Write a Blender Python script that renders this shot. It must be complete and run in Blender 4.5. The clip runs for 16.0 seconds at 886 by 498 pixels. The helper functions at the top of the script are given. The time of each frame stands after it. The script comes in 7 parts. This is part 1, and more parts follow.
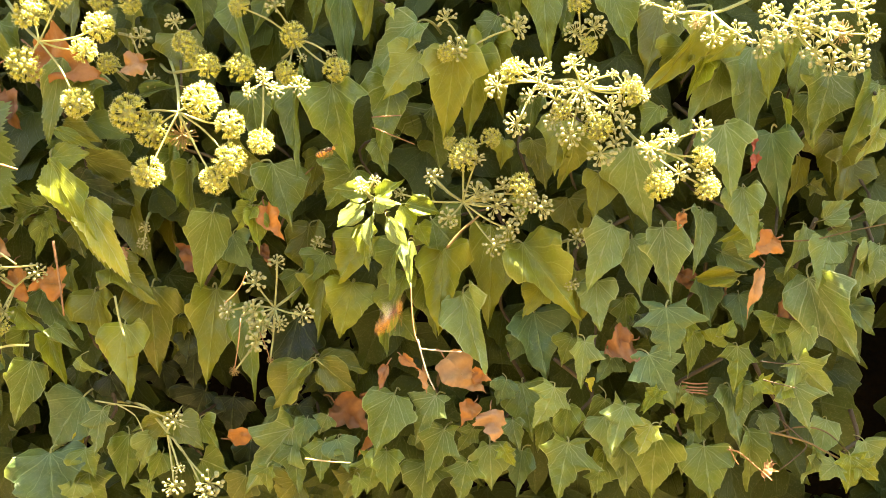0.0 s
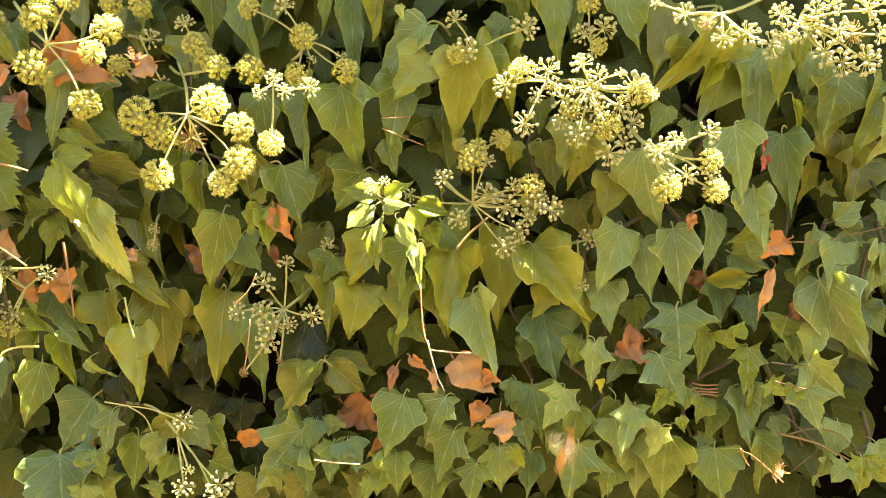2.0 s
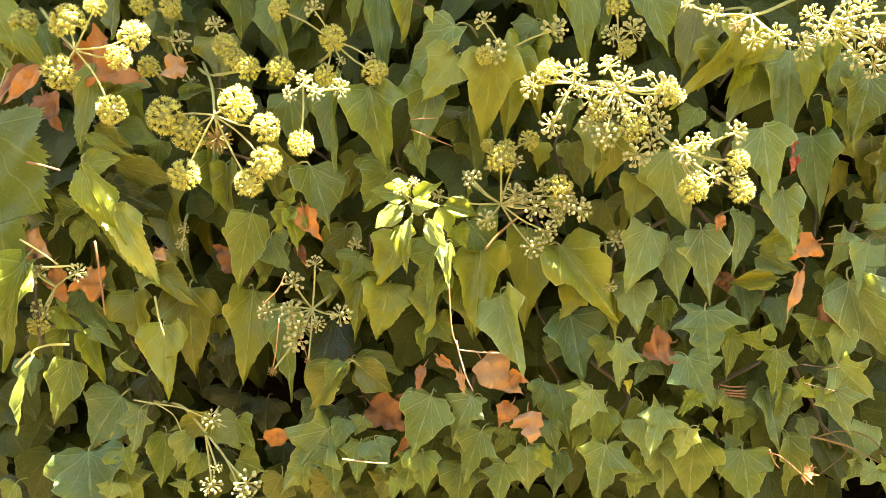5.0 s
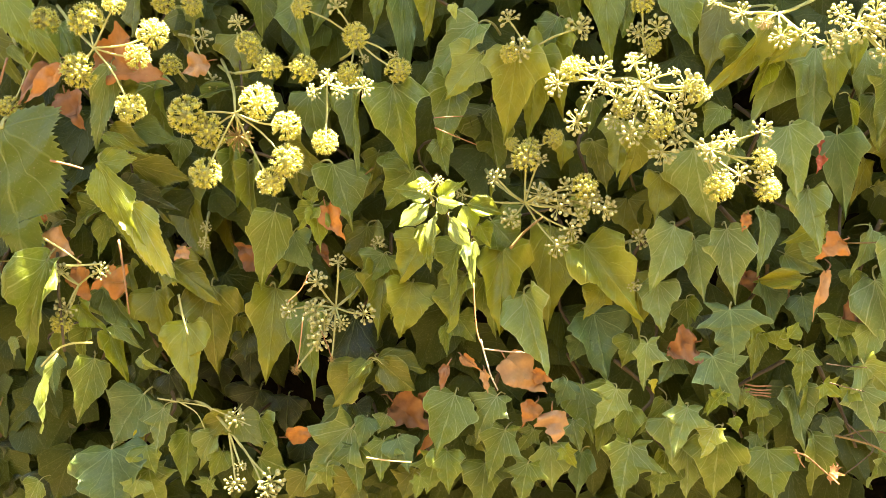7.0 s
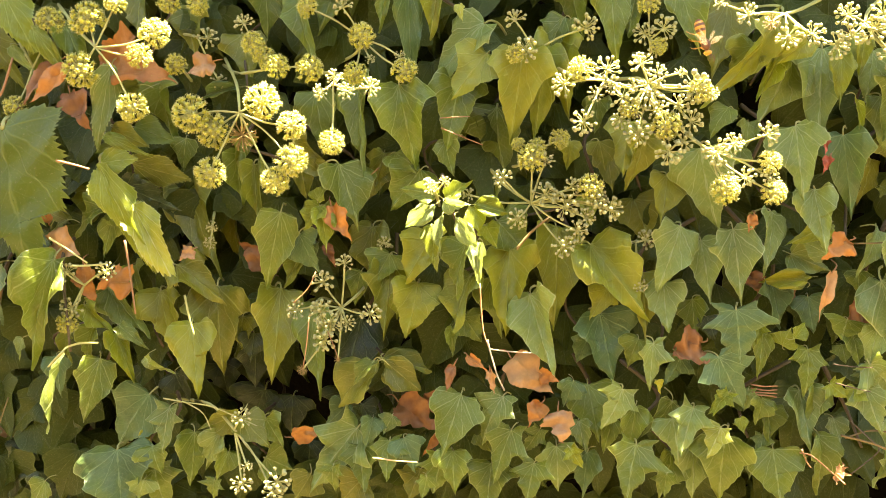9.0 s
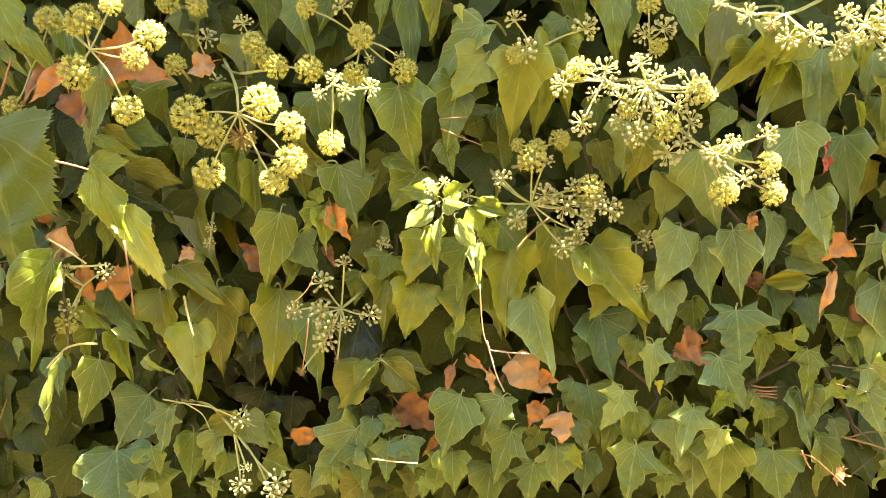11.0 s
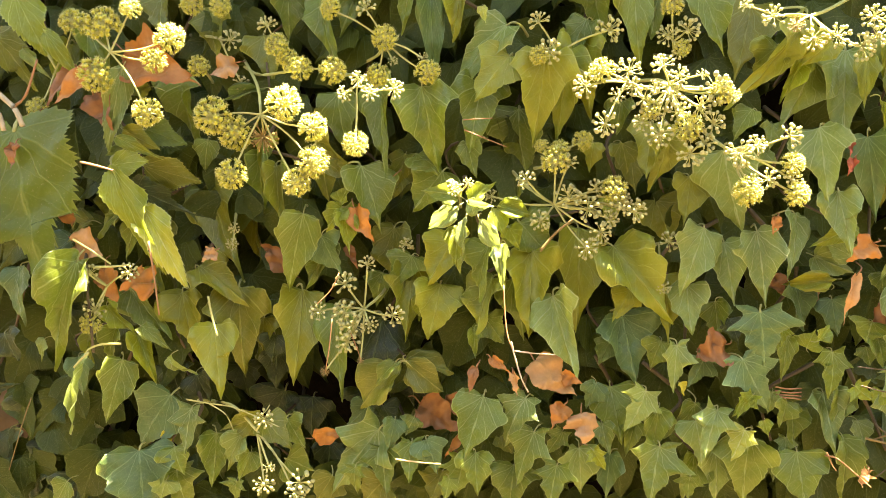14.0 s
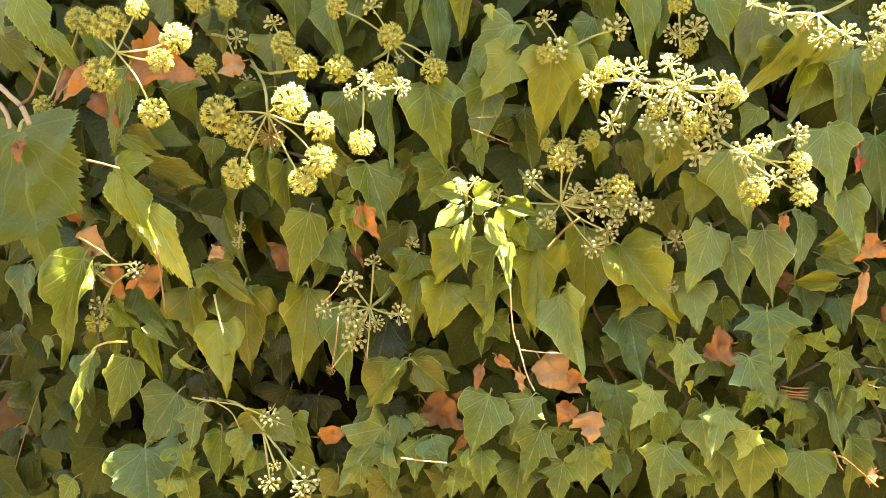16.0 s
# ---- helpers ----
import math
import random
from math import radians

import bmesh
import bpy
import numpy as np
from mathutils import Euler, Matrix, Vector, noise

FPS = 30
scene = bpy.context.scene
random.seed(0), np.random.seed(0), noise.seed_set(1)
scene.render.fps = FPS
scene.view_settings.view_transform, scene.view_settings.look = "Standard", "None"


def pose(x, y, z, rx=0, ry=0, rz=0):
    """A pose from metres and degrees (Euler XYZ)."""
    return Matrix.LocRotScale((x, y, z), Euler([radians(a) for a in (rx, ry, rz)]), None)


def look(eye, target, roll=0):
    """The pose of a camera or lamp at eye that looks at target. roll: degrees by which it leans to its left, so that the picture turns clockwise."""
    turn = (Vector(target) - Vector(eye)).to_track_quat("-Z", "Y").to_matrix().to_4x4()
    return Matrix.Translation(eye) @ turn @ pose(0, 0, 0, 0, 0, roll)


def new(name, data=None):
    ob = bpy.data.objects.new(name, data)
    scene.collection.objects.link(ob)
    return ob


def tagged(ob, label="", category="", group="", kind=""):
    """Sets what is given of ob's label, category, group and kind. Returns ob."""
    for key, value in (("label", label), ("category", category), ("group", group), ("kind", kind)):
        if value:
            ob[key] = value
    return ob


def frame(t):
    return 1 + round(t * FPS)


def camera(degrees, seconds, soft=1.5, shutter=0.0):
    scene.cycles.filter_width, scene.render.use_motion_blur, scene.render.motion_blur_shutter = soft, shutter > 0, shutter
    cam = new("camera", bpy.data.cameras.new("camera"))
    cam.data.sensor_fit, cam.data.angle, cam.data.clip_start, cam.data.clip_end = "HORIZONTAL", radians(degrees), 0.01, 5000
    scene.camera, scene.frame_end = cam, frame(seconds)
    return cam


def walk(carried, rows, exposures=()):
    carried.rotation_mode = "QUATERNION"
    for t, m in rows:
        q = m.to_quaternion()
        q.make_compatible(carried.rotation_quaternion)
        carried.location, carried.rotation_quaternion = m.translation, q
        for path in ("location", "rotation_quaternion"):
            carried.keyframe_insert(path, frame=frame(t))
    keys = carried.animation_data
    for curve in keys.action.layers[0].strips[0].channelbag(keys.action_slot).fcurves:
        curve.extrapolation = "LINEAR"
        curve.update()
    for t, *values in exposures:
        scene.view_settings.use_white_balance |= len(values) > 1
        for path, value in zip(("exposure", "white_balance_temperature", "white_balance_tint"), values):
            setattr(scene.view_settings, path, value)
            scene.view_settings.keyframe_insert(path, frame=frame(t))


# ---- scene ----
cam = camera(55.8, 16.0, 0.7, 0.5)
PATH = [
    (0, (0.13, -0.695, 1.344), (-0.076, 1.293, 1.419), 2.5),
    (0.5, (0.129, -0.695, 1.344), (-0.088, 1.291, 1.42), 2.4),
    (1, (0.125, -0.696, 1.344), (-0.089, 1.291, 1.418), 2.4),
    (1.5, (0.126, -0.696, 1.344), (-0.091, 1.291, 1.42), 2.5),
    (2, (0.126, -0.695, 1.342), (-0.091, 1.291, 1.425), 2.5),
    (2.5, (0.127, -0.695, 1.339), (-0.097, 1.29, 1.43), 2.5),
    (3, (0.125, -0.696, 1.338), (-0.103, 1.289, 1.429), 2.6),
    (3.5, (0.124, -0.696, 1.336), (-0.109, 1.288, 1.433), 2.6),
    (4, (0.12, -0.697, 1.337), (-0.113, 1.287, 1.432), 2.7),
    (6.5, (0.099, -0.7, 1.339), (-0.149, 1.283, 1.423), 2.8),
    (7, (0.095, -0.7, 1.342), (-0.153, 1.283, 1.417), 2.8),
    (7.5, (0.093, -0.701, 1.34), (-0.158, 1.282, 1.42), 2.8),
    (8, (0.09, -0.701, 1.343), (-0.158, 1.282, 1.415), 2.8),
    (8.5, (0.089, -0.701, 1.343), (-0.157, 1.283, 1.415), 2.8),
    (9, (0.089, -0.701, 1.344), (-0.156, 1.283, 1.413), 2.8),
    (11.5, (0.088, -0.7, 1.345), (-0.155, 1.284, 1.413), 2.8),
    (12, (0.085, -0.7, 1.344), (-0.162, 1.283, 1.415), 2.8),
    (12.5, (0.081, -0.701, 1.343), (-0.175, 1.281, 1.415), 2.9),
    (13, (0.077, -0.702, 1.343), (-0.179, 1.28, 1.416), 2.9),
    (13.5, (0.075, -0.702, 1.342), (-0.183, 1.279, 1.419), 3.0),
    (14, (0.075, -0.703, 1.343), (-0.183, 1.279, 1.416), 2.9),
    (14.5, (0.076, -0.703, 1.342), (-0.187, 1.279, 1.416), 3.0),
    (15, (0.074, -0.702, 1.342), (-0.187, 1.279, 1.417), 3.0),
    (15.5, (0.071, -0.703, 1.342), (-0.19, 1.279, 1.415), 3.0),
    (16, (0.072, -0.703, 1.342), (-0.192, 1.278, 1.414), 3.0),
]
walk(cam, [(t, look(eye, target, roll)) for t, eye, target, roll in PATH], [(0, 5.36, 9500, 2), (16, 5.36, 9500, 2)])

# ---- sky and sun ----
SUN = Vector((0.20, -0.045, 1.0)).normalized()
world = bpy.data.worlds.new("sky")
scene.world = world
world.use_nodes = True
wn = world.node_tree.nodes
sky = wn.new("ShaderNodeTexSky")
sky.sky_type, sky.sun_disc = "NISHITA", False
sky.sun_elevation = math.asin(SUN.z)
sky.sun_rotation = math.atan2(SUN.x, SUN.y)
world.node_tree.links.new(sky.outputs[0], wn["Background"].inputs[0])
wn["Background"].inputs[1].default_value = 0.032
lamp = bpy.data.lights.new("sun", "SUN")
lamp.energy, lamp.angle, lamp.color = 5.0, radians(0.53), (1.0, 0.96, 0.89)
sun = new("sun", lamp)
sun.matrix_basis = look(SUN * 10, (0, 0, 0))

# ---- materials ----


class Nodes:
    """Short ways to write a node material."""

    def __init__(self, name):
        self.mat = bpy.data.materials.new(name)
        self.mat.use_nodes = True
        self.tree = self.mat.node_tree
        self.bsdf = self.tree.nodes["Principled BSDF"]
        self.out = self.tree.nodes["Material Output"]

    def add(self, kind, **values):
        node = self.tree.nodes.new(kind)
        for key, value in values.items():
            setattr(node, key, value)
        return node

    def plug(self, value, socket):
        if isinstance(value, bpy.types.NodeSocket):
            self.tree.links.new(value, socket)
        else:
            socket.default_value = value

    def math(self, op, a, b=0.0, c=0.0, clamp=False):
        node = self.add("ShaderNodeMath", operation=op, use_clamp=clamp)
        for value, socket in zip((a, b, c), node.inputs):
            self.plug(value, socket)
        return node.outputs[0]

    def noise(self, scale, detail=3.0, where=None, rough=0.6):
        node = self.add("ShaderNodeTexNoise")
        node.inputs["Scale"].default_value, node.inputs["Detail"].default_value = scale, detail
        node.inputs["Roughness"].default_value = rough
        if where is not None:
            self.plug(where, node.inputs["Vector"])
        return node.outputs["Fac"]

    def mix(self, fac, a, b, blend="MIX"):
        node = self.add("ShaderNodeMix", data_type="RGBA", blend_type=blend)
        self.plug(fac, node.inputs["Factor"])
        for value, socket in ((a, node.inputs[6]), (b, node.inputs[7])):
            self.plug((*value, 1) if isinstance(value, tuple) else value, socket)
        return node.outputs[2]

    def span(self, value, a, b, c, d):
        node = self.add("ShaderNodeMapRange")
        for v, socket in zip((value, a, b, c, d), node.inputs):
            self.plug(v, socket)
        return node.outputs[0]

    def bump(self, height, strength, distance):
        node = self.add("ShaderNodeBump")
        node.inputs["Strength"].default_value, node.inputs["Distance"].default_value = strength, distance
        self.plug(height, node.inputs["Height"])
        self.plug(node.outputs[0], self.bsdf.inputs["Normal"])
        return node.outputs[0]

    def place(self):
        return self.add("ShaderNodeTexCoord").outputs["Object"]


def leaf_material(name, colour, vein, rough=0.42, through_light=0.3, island=False, spots=0.25, warmth=0.7):
    """A leaf blade: paler veins from the stalk, blotches, dust, a little light through it."""
    n = Nodes(name)
    uv = n.add("ShaderNodeUVMap").outputs[0]
    sep = n.add("ShaderNodeSeparateXYZ")
    n.plug(uv, sep.inputs[0])
    u, v = sep.outputs[0], n.math("ABSOLUTE", n.math("SUBTRACT", sep.outputs[1], 0.5))
    wob = n.math("MULTIPLY", n.math("SUBTRACT", n.noise(5.0, 2.0, uv), 0.5), 0.075)
    v = n.math("ABSOLUTE", n.math("ADD", v, wob))
    lines = []
    for angle, wide in ((0.0, 0.013), (44.0, 0.010), (82.0, 0.009), (22.0, 0.006)):
        c, s = math.cos(radians(angle)), math.sin(radians(angle))
        d = n.math("ABSOLUTE", n.math("SUBTRACT", n.math("MULTIPLY", v, c), n.math("MULTIPLY", u, s)))
        lines.append(n.math("SUBTRACT", 1.0, n.math("DIVIDE", d, wide), clamp=True))
    side = n.math("FRACT", n.math("MULTIPLY", n.math("SUBTRACT", u, n.math("MULTIPLY", v, 0.95)), 6.5))
    d = n.math("ABSOLUTE", n.math("SUBTRACT", side, 0.5))
    lines.append(n.math("MULTIPLY", n.math("SUBTRACT", 1.0, n.math("DIVIDE", d, 0.055), clamp=True), 0.4))
    veins = lines[0]
    for line in lines[1:]:
        veins = n.math("MAXIMUM", veins, line)
    rnd = n.add("ShaderNodeNewGeometry").outputs["Random Per Island"] if island else n.add("ShaderNodeObjectInfo").outputs["Random"]
    where = n.add("ShaderNodeTexCoord").outputs["Object"]
    shift = n.add("ShaderNodeVectorMath", operation="ADD")
    n.plug(where, shift.inputs[0])
    n.plug(rnd, shift.inputs[1])
    big, fine = n.noise(2.6 if not island else 40.0, 4.0, shift.outputs[0]), n.noise(34.0 if not island else 500.0, 3.0, shift.outputs[0])
    dark = tuple(c * 0.62 for c in colour)
    warm = (colour[0] * 1.45, colour[1] * 1.18, colour[2] * 0.8)
    col = n.mix(n.span(rnd, 0.0, 1.0, 0.0, warmth), colour, warm)
    other = n.math("FRACT", n.math("MULTIPLY", rnd, 7.13))
    col = n.mix(n.span(other, 0.45, 1.0, 0.0, 0.7), col, tuple(c * 0.52 for c in colour))
    col = n.mix(n.span(big, 0.35, 0.7, 0.0, 0.75), col, dark)
    col = n.mix(n.span(fine, 0.55, 0.8, 0.0, spots), col, (0.27, 0.27, 0.11))
    col = n.mix(n.math("MULTIPLY", veins, 0.66), col, vein)
    net = n.add("ShaderNodeTexVoronoi", feature="DISTANCE_TO_EDGE")
    net.inputs["Scale"].default_value = 15.0
    n.plug(uv, net.inputs["Vector"])
    mesh = n.span(net.outputs["Distance"], 0.0, 0.07, 1.0, 0.0)
    col = n.mix(n.math("MULTIPLY", mesh, 0.13), col, vein)
    speck = n.noise(85.0 if not island else 1500.0, 2.0, shift.outputs[0])
    col = n.mix(n.span(speck, 0.64, 0.74, 0.0, 0.45), col, (0.34, 0.30, 0.15))
    rim = n.add("ShaderNodeAttribute", attribute_name="rim").outputs["Fac"]
    col = n.mix(n.span(rim, 0.945, 1.0, 0.0, 0.7), col, vein)
    n.plug(col, n.bsdf.inputs["Base Color"])
    n.plug(n.span(fine, 0.3, 0.7, rough - 0.14, rough + 0.06), n.bsdf.inputs["Roughness"])
    n.bsdf.inputs["Specular IOR Level"].default_value = 0.12 if island else 0.34
    height = n.math("SUBTRACT", n.math("MULTIPLY", big, 0.6), n.math("ADD", n.math("MULTIPLY", veins, 0.22), n.math("MULTIPLY", mesh, 0.04)))
    normal = n.bump(height, 0.6, 0.0022)
    glow = n.add("ShaderNodeBsdfTranslucent")
    n.plug(n.mix(0.5, col, (0.35, 0.42, 0.05), "MIX"), glow.inputs[0])
    n.plug(normal, glow.inputs["Normal"])
    both = n.add("ShaderNodeMixShader")
    both.inputs[0].default_value = through_light
    n.plug(n.bsdf.outputs[0], both.inputs[1])
    n.plug(glow.outputs[0], both.inputs[2])
    n.plug(both.outputs[0], n.out.inputs[0])
    return n.mat


def plain_material(name, a, b, scale, rough=0.6, bump=0.3, depth=0.001, spec=0.4, rand=0.3):
    """Two colours mottled at two scales, each object a little different."""
    n = Nodes(name)
    where = n.place()
    rnd = n.add("ShaderNodeObjectInfo").outputs["Random"]
    big, fine = n.noise(scale, 4.0, where), n.noise(scale * 8, 3.0, where)
    col = n.mix(n.span(big, 0.3, 0.7, 0.0, 1.0), a, b)
    col = n.mix(n.span(fine, 0.4, 0.8, 0.0, 0.45), col, tuple(c * 0.55 for c in a))
    col = n.mix(n.math("MULTIPLY", rnd, rand), col, tuple(c * 0.6 for c in b))
    n.plug(col, n.bsdf.inputs["Base Color"])
    n.plug(n.span(fine, 0.2, 0.8, rough - 0.1, rough + 0.1), n.bsdf.inputs["Roughness"])
    n.bsdf.inputs["Specular IOR Level"].default_value = spec
    n.bump(n.math("ADD", big, n.math("MULTIPLY", fine, 0.4)), bump, depth)
    return n.mat


PALE_VEIN = (0.30, 0.34, 0.13)
LEAF = {
    "y": leaf_material("leaf_olive_yellow", (0.173, 0.197, 0.022), (0.30, 0.31, 0.09)),
    "g": leaf_material("leaf_green", (0.110, 0.151, 0.019), PALE_VEIN, warmth=0.4),
    "v": leaf_material("leaf_olive", (0.124, 0.136, 0.015), (0.27, 0.28, 0.08)),
    "k": leaf_material("leaf_dusty_green", (0.141, 0.193, 0.047), (0.33, 0.36, 0.18), 0.5, 0.25, spots=0.4, warmth=0.25),
    "b": leaf_material("leaf_blue_green", (0.064, 0.112, 0.036), (0.19, 0.255, 0.105), 0.46, 0.2, warmth=0.2),
    # Green darkened for recessed leaves, their shade held in the colour
    "d": leaf_material("leaf_shade_dark_green", (0.019, 0.030, 0.008), (0.12, 0.15, 0.05), 0.42, 0.2),
    "l": leaf_material("leaf_lime", (0.162, 0.207, 0.019), (0.42, 0.46, 0.14), 0.38, 0.4, spots=0.1),
    "w": leaf_material("leaf_glossy_lime", (0.15, 0.205, 0.075), (0.50, 0.54, 0.22), 0.24, 0.35, spots=0.05),
    # Pale green; for sunlit leaves the sun's brightness is put into the colour
    "p": leaf_material("leaf_pale_sunlit", (0.294, 0.343, 0.069), (0.5, 0.52, 0.3), 0.4, 0.35),
    "f": leaf_material("leaf_vine_green", (0.086, 0.119, 0.011), (0.155, 0.185, 0.04), 0.46, 0.35, spots=0.12),
    "s": leaf_material("leaf_yellow", (0.392, 0.343, 0.018), (0.5, 0.45, 0.12), 0.45, 0.35),
}
# Leaf green darkened to paint the shade inside the hedge
SHADE_LEAF = leaf_material("leaf_shade_darkened", (0.035, 0.050, 0.009), (0.075, 0.095, 0.03), 0.45, 0.2, island=True)
DEAD = {
    "orange": plain_material("dead_leaf_orange", (0.36, 0.145, 0.030), (0.25, 0.092, 0.022), 30.0, 0.6),
    "brown": plain_material("dead_leaf_brown", (0.24, 0.10, 0.034), (0.15, 0.06, 0.02), 30.0, 0.6),
    "tan": plain_material("dead_leaf_tan", (0.40, 0.21, 0.08), (0.29, 0.14, 0.05), 30.0, 0.6),
    "pink": plain_material("dead_leaf_pinkish", (0.36, 0.20, 0.095), (0.28, 0.15, 0.07), 30.0, 0.6),
    "red": plain_material("dead_leaf_red", (0.38, 0.08, 0.03), (0.28, 0.06, 0.03), 30.0, 0.6),
}
STALK = plain_material("stalk_green", (0.35, 0.35, 0.14), (0.28, 0.27, 0.10), 60.0, 0.5, spec=0.3)
BARK = plain_material("bark_brown", (0.085, 0.055, 0.025), (0.06, 0.04, 0.018), 80.0, 0.75)
RUSSET = plain_material("stalk_russet", (0.27, 0.13, 0.055), (0.20, 0.095, 0.04), 80.0, 0.6)
BUD = plain_material("bud_pale_green", (0.315, 0.305, 0.140), (0.235, 0.232, 0.098), 1.2, 0.5, 0.1)
FLORET = plain_material("floret_yellow_green", (0.38, 0.36, 0.055), (0.28, 0.275, 0.04), 1.5, 0.5, 0.1)
STAMEN = plain_material("stamen_cream", (0.48, 0.455, 0.19), (0.39, 0.37, 0.13), 1.5, 0.5, 0.1)
DRY = plain_material("dry_flower", (0.27, 0.185, 0.065), (0.20, 0.13, 0.045), 1.5, 0.6, 0.1)
# Near-black: the shade in the ivy's gaps is put into this colour
SHADE_SHEET = plain_material("shade_sheet", (0.008, 0.006, 0.004), (0.005, 0.004, 0.003), 14.0, 0.95, 0.6, 0.01, 0.0)
STONE = plain_material("sandstone", (0.26, 0.175, 0.125), (0.19, 0.13, 0.095), 9.0, 0.85, 0.6, 0.006, 0.2)
GROUND = plain_material("dry_ground", (0.090, 0.068, 0.040), (0.066, 0.050, 0.030), 3.0, 0.9, 0.5, 0.02, 0.2)

# ---- mesh makers ----


def mesh_of(name, verts, faces, mats, uvs=None, slots=None, smooth=True):
    me = bpy.data.meshes.new(name)
    me.from_pydata([tuple(v) for v in verts], [], faces)
    for m in mats:
        me.materials.append(m)
    if uvs is not None:
        layer = me.uv_layers.new(name="UVMap")
        loops = np.zeros(len(me.loops), dtype=np.int32)
        me.loops.foreach_get("vertex_index", loops)
        uvs = np.asarray(uvs, dtype=np.float32)[loops]
        layer.data.foreach_set("uv", uvs[:, :2].ravel())
        rim = me.attributes.new("rim", "FLOAT", "CORNER")
        rim.data.foreach_set("value", np.ascontiguousarray(uvs[:, 2]))
    if slots is not None:
        me.polygons.foreach_set("material_index", np.asarray(slots, dtype=np.int32))
    if smooth:
        me.polygons.foreach_set("use_smooth", [True] * len(me.polygons))
    me.update()
    return me


def child(name, me, parent, m=None, label=""):
    ob = new(name, me)
    ob.parent = parent
    if m is not None:
        ob.matrix_basis = m
    return tagged(ob, label)


def glide(points, steps):
    """A smooth line through the points."""
    p = [Vector(q) for q in points]
    p = [p[0] * 2 - p[1]] + p + [p[-1] * 2 - p[-2]]
    line = []
    for a, b, c, d in zip(p, p[1:], p[2:], p[3:]):
        for k in range(steps):
            t = k / steps
            line.append(0.5 * (2 * b + (c - a) * t + (2 * a - 5 * b + 4 * c - d) * t * t + (3 * b - a - 3 * c + d) * t ** 3))
    return line + [p[-2]]


def tube(points, r0, r1, sides=6, steps=5, knots=0.0):
    """Verts and faces of a round stem along a smooth line, tapering from r0 to r1."""
    line = glide(points, steps) if steps > 1 else [Vector(q) for q in points]
    verts, faces = [], []
    for k, q in enumerate(line):
        way = (line[min(k + 1, len(line) - 1)] - line[max(k - 1, 0)]).normalized()
        a = way.orthogonal().normalized()
        b = way.cross(a)
        r = r0 + (r1 - r0) * k / max(1, len(line) - 1)
        r *= 1 + knots * math.sin(k * 2.7)
        for j in range(sides):
            w = 2 * math.pi * j / sides
            verts.append(q + a * (r * math.cos(w)) + b * (r * math.sin(w)))
        if k:
            for j in range(sides):
                i = (k - 1) * sides
                faces.append((i + j, i + (j + 1) % sides, i + sides + (j + 1) % sides, i + sides + j))
    faces.append(tuple(reversed(range(sides))))
    faces.append(tuple(range(len(verts) - sides, len(verts))))
    return verts, faces


# Half outlines of the leaf kinds, stalk at 0, tip at 1; a third value of 1 marks a sharp point
OUTLINE = {
    "h": ((0, 0, 1), (-0.04, 0.14, 0), (0.03, 0.34, 0), (0.17, 0.48, 0), (0.31, 0.49, 0), (0.46, 0.36, 0), (0.62, 0.21, 0), (0.78, 0.10, 0), (0.91, 0.03, 0), (1, 0, 1)),
    "m": ((0, 0, 1), (-0.06, 0.16, 0), (0.01, 0.36, 0), (0.21, 0.5, 1), (0.36, 0.42, 0), (0.5, 0.33, 0), (0.66, 0.2, 0), (0.82, 0.09, 0), (1, 0, 1)),
    "t": ((0, 0, 1), (-0.08, 0.16, 0), (0.0, 0.36, 0), (0.20, 0.5, 1), (0.36, 0.31, 0), (0.5, 0.26, 0), (0.7, 0.16, 0), (0.87, 0.06, 0), (1, 0, 1)),
    "i": ((0, 0, 1), (-0.09, 0.1, 0), (-0.13, 0.30, 1), (0.05, 0.25, 0), (0.28, 0.5, 1), (0.38, 0.23, 0), (0.52, 0.21, 0), (0.72, 0.14, 0), (0.88, 0.05, 0), (1, 0, 1)),
    "o": ((0, 0, 1), (0.1, 0.17, 0), (0.28, 0.42, 0), (0.45, 0.5, 0), (0.65, 0.4, 0), (0.85, 0.16, 0), (1, 0, 1)),
    "s": ((0, 0, 1), (0.02, 0.2, 0), (0.16, 0.46, 0), (0.33, 0.5, 0), (0.55, 0.38, 0), (0.78, 0.18, 0), (1, 0, 1)),
    "g": ((0, 0, 1), (-0.10, 0.10, 0), (-0.06, 0.30, 0), (0.06, 0.42, 1), (0.17, 0.37, 0), (0.30, 0.375, 0), (0.45, 0.35, 0), (0.62, 0.29, 1), (0.54, 0.20, 0), (0.47, 0.13, 1), (0.62, 0.13, 0), (0.80, 0.08, 0), (1, 0, 1)),
}


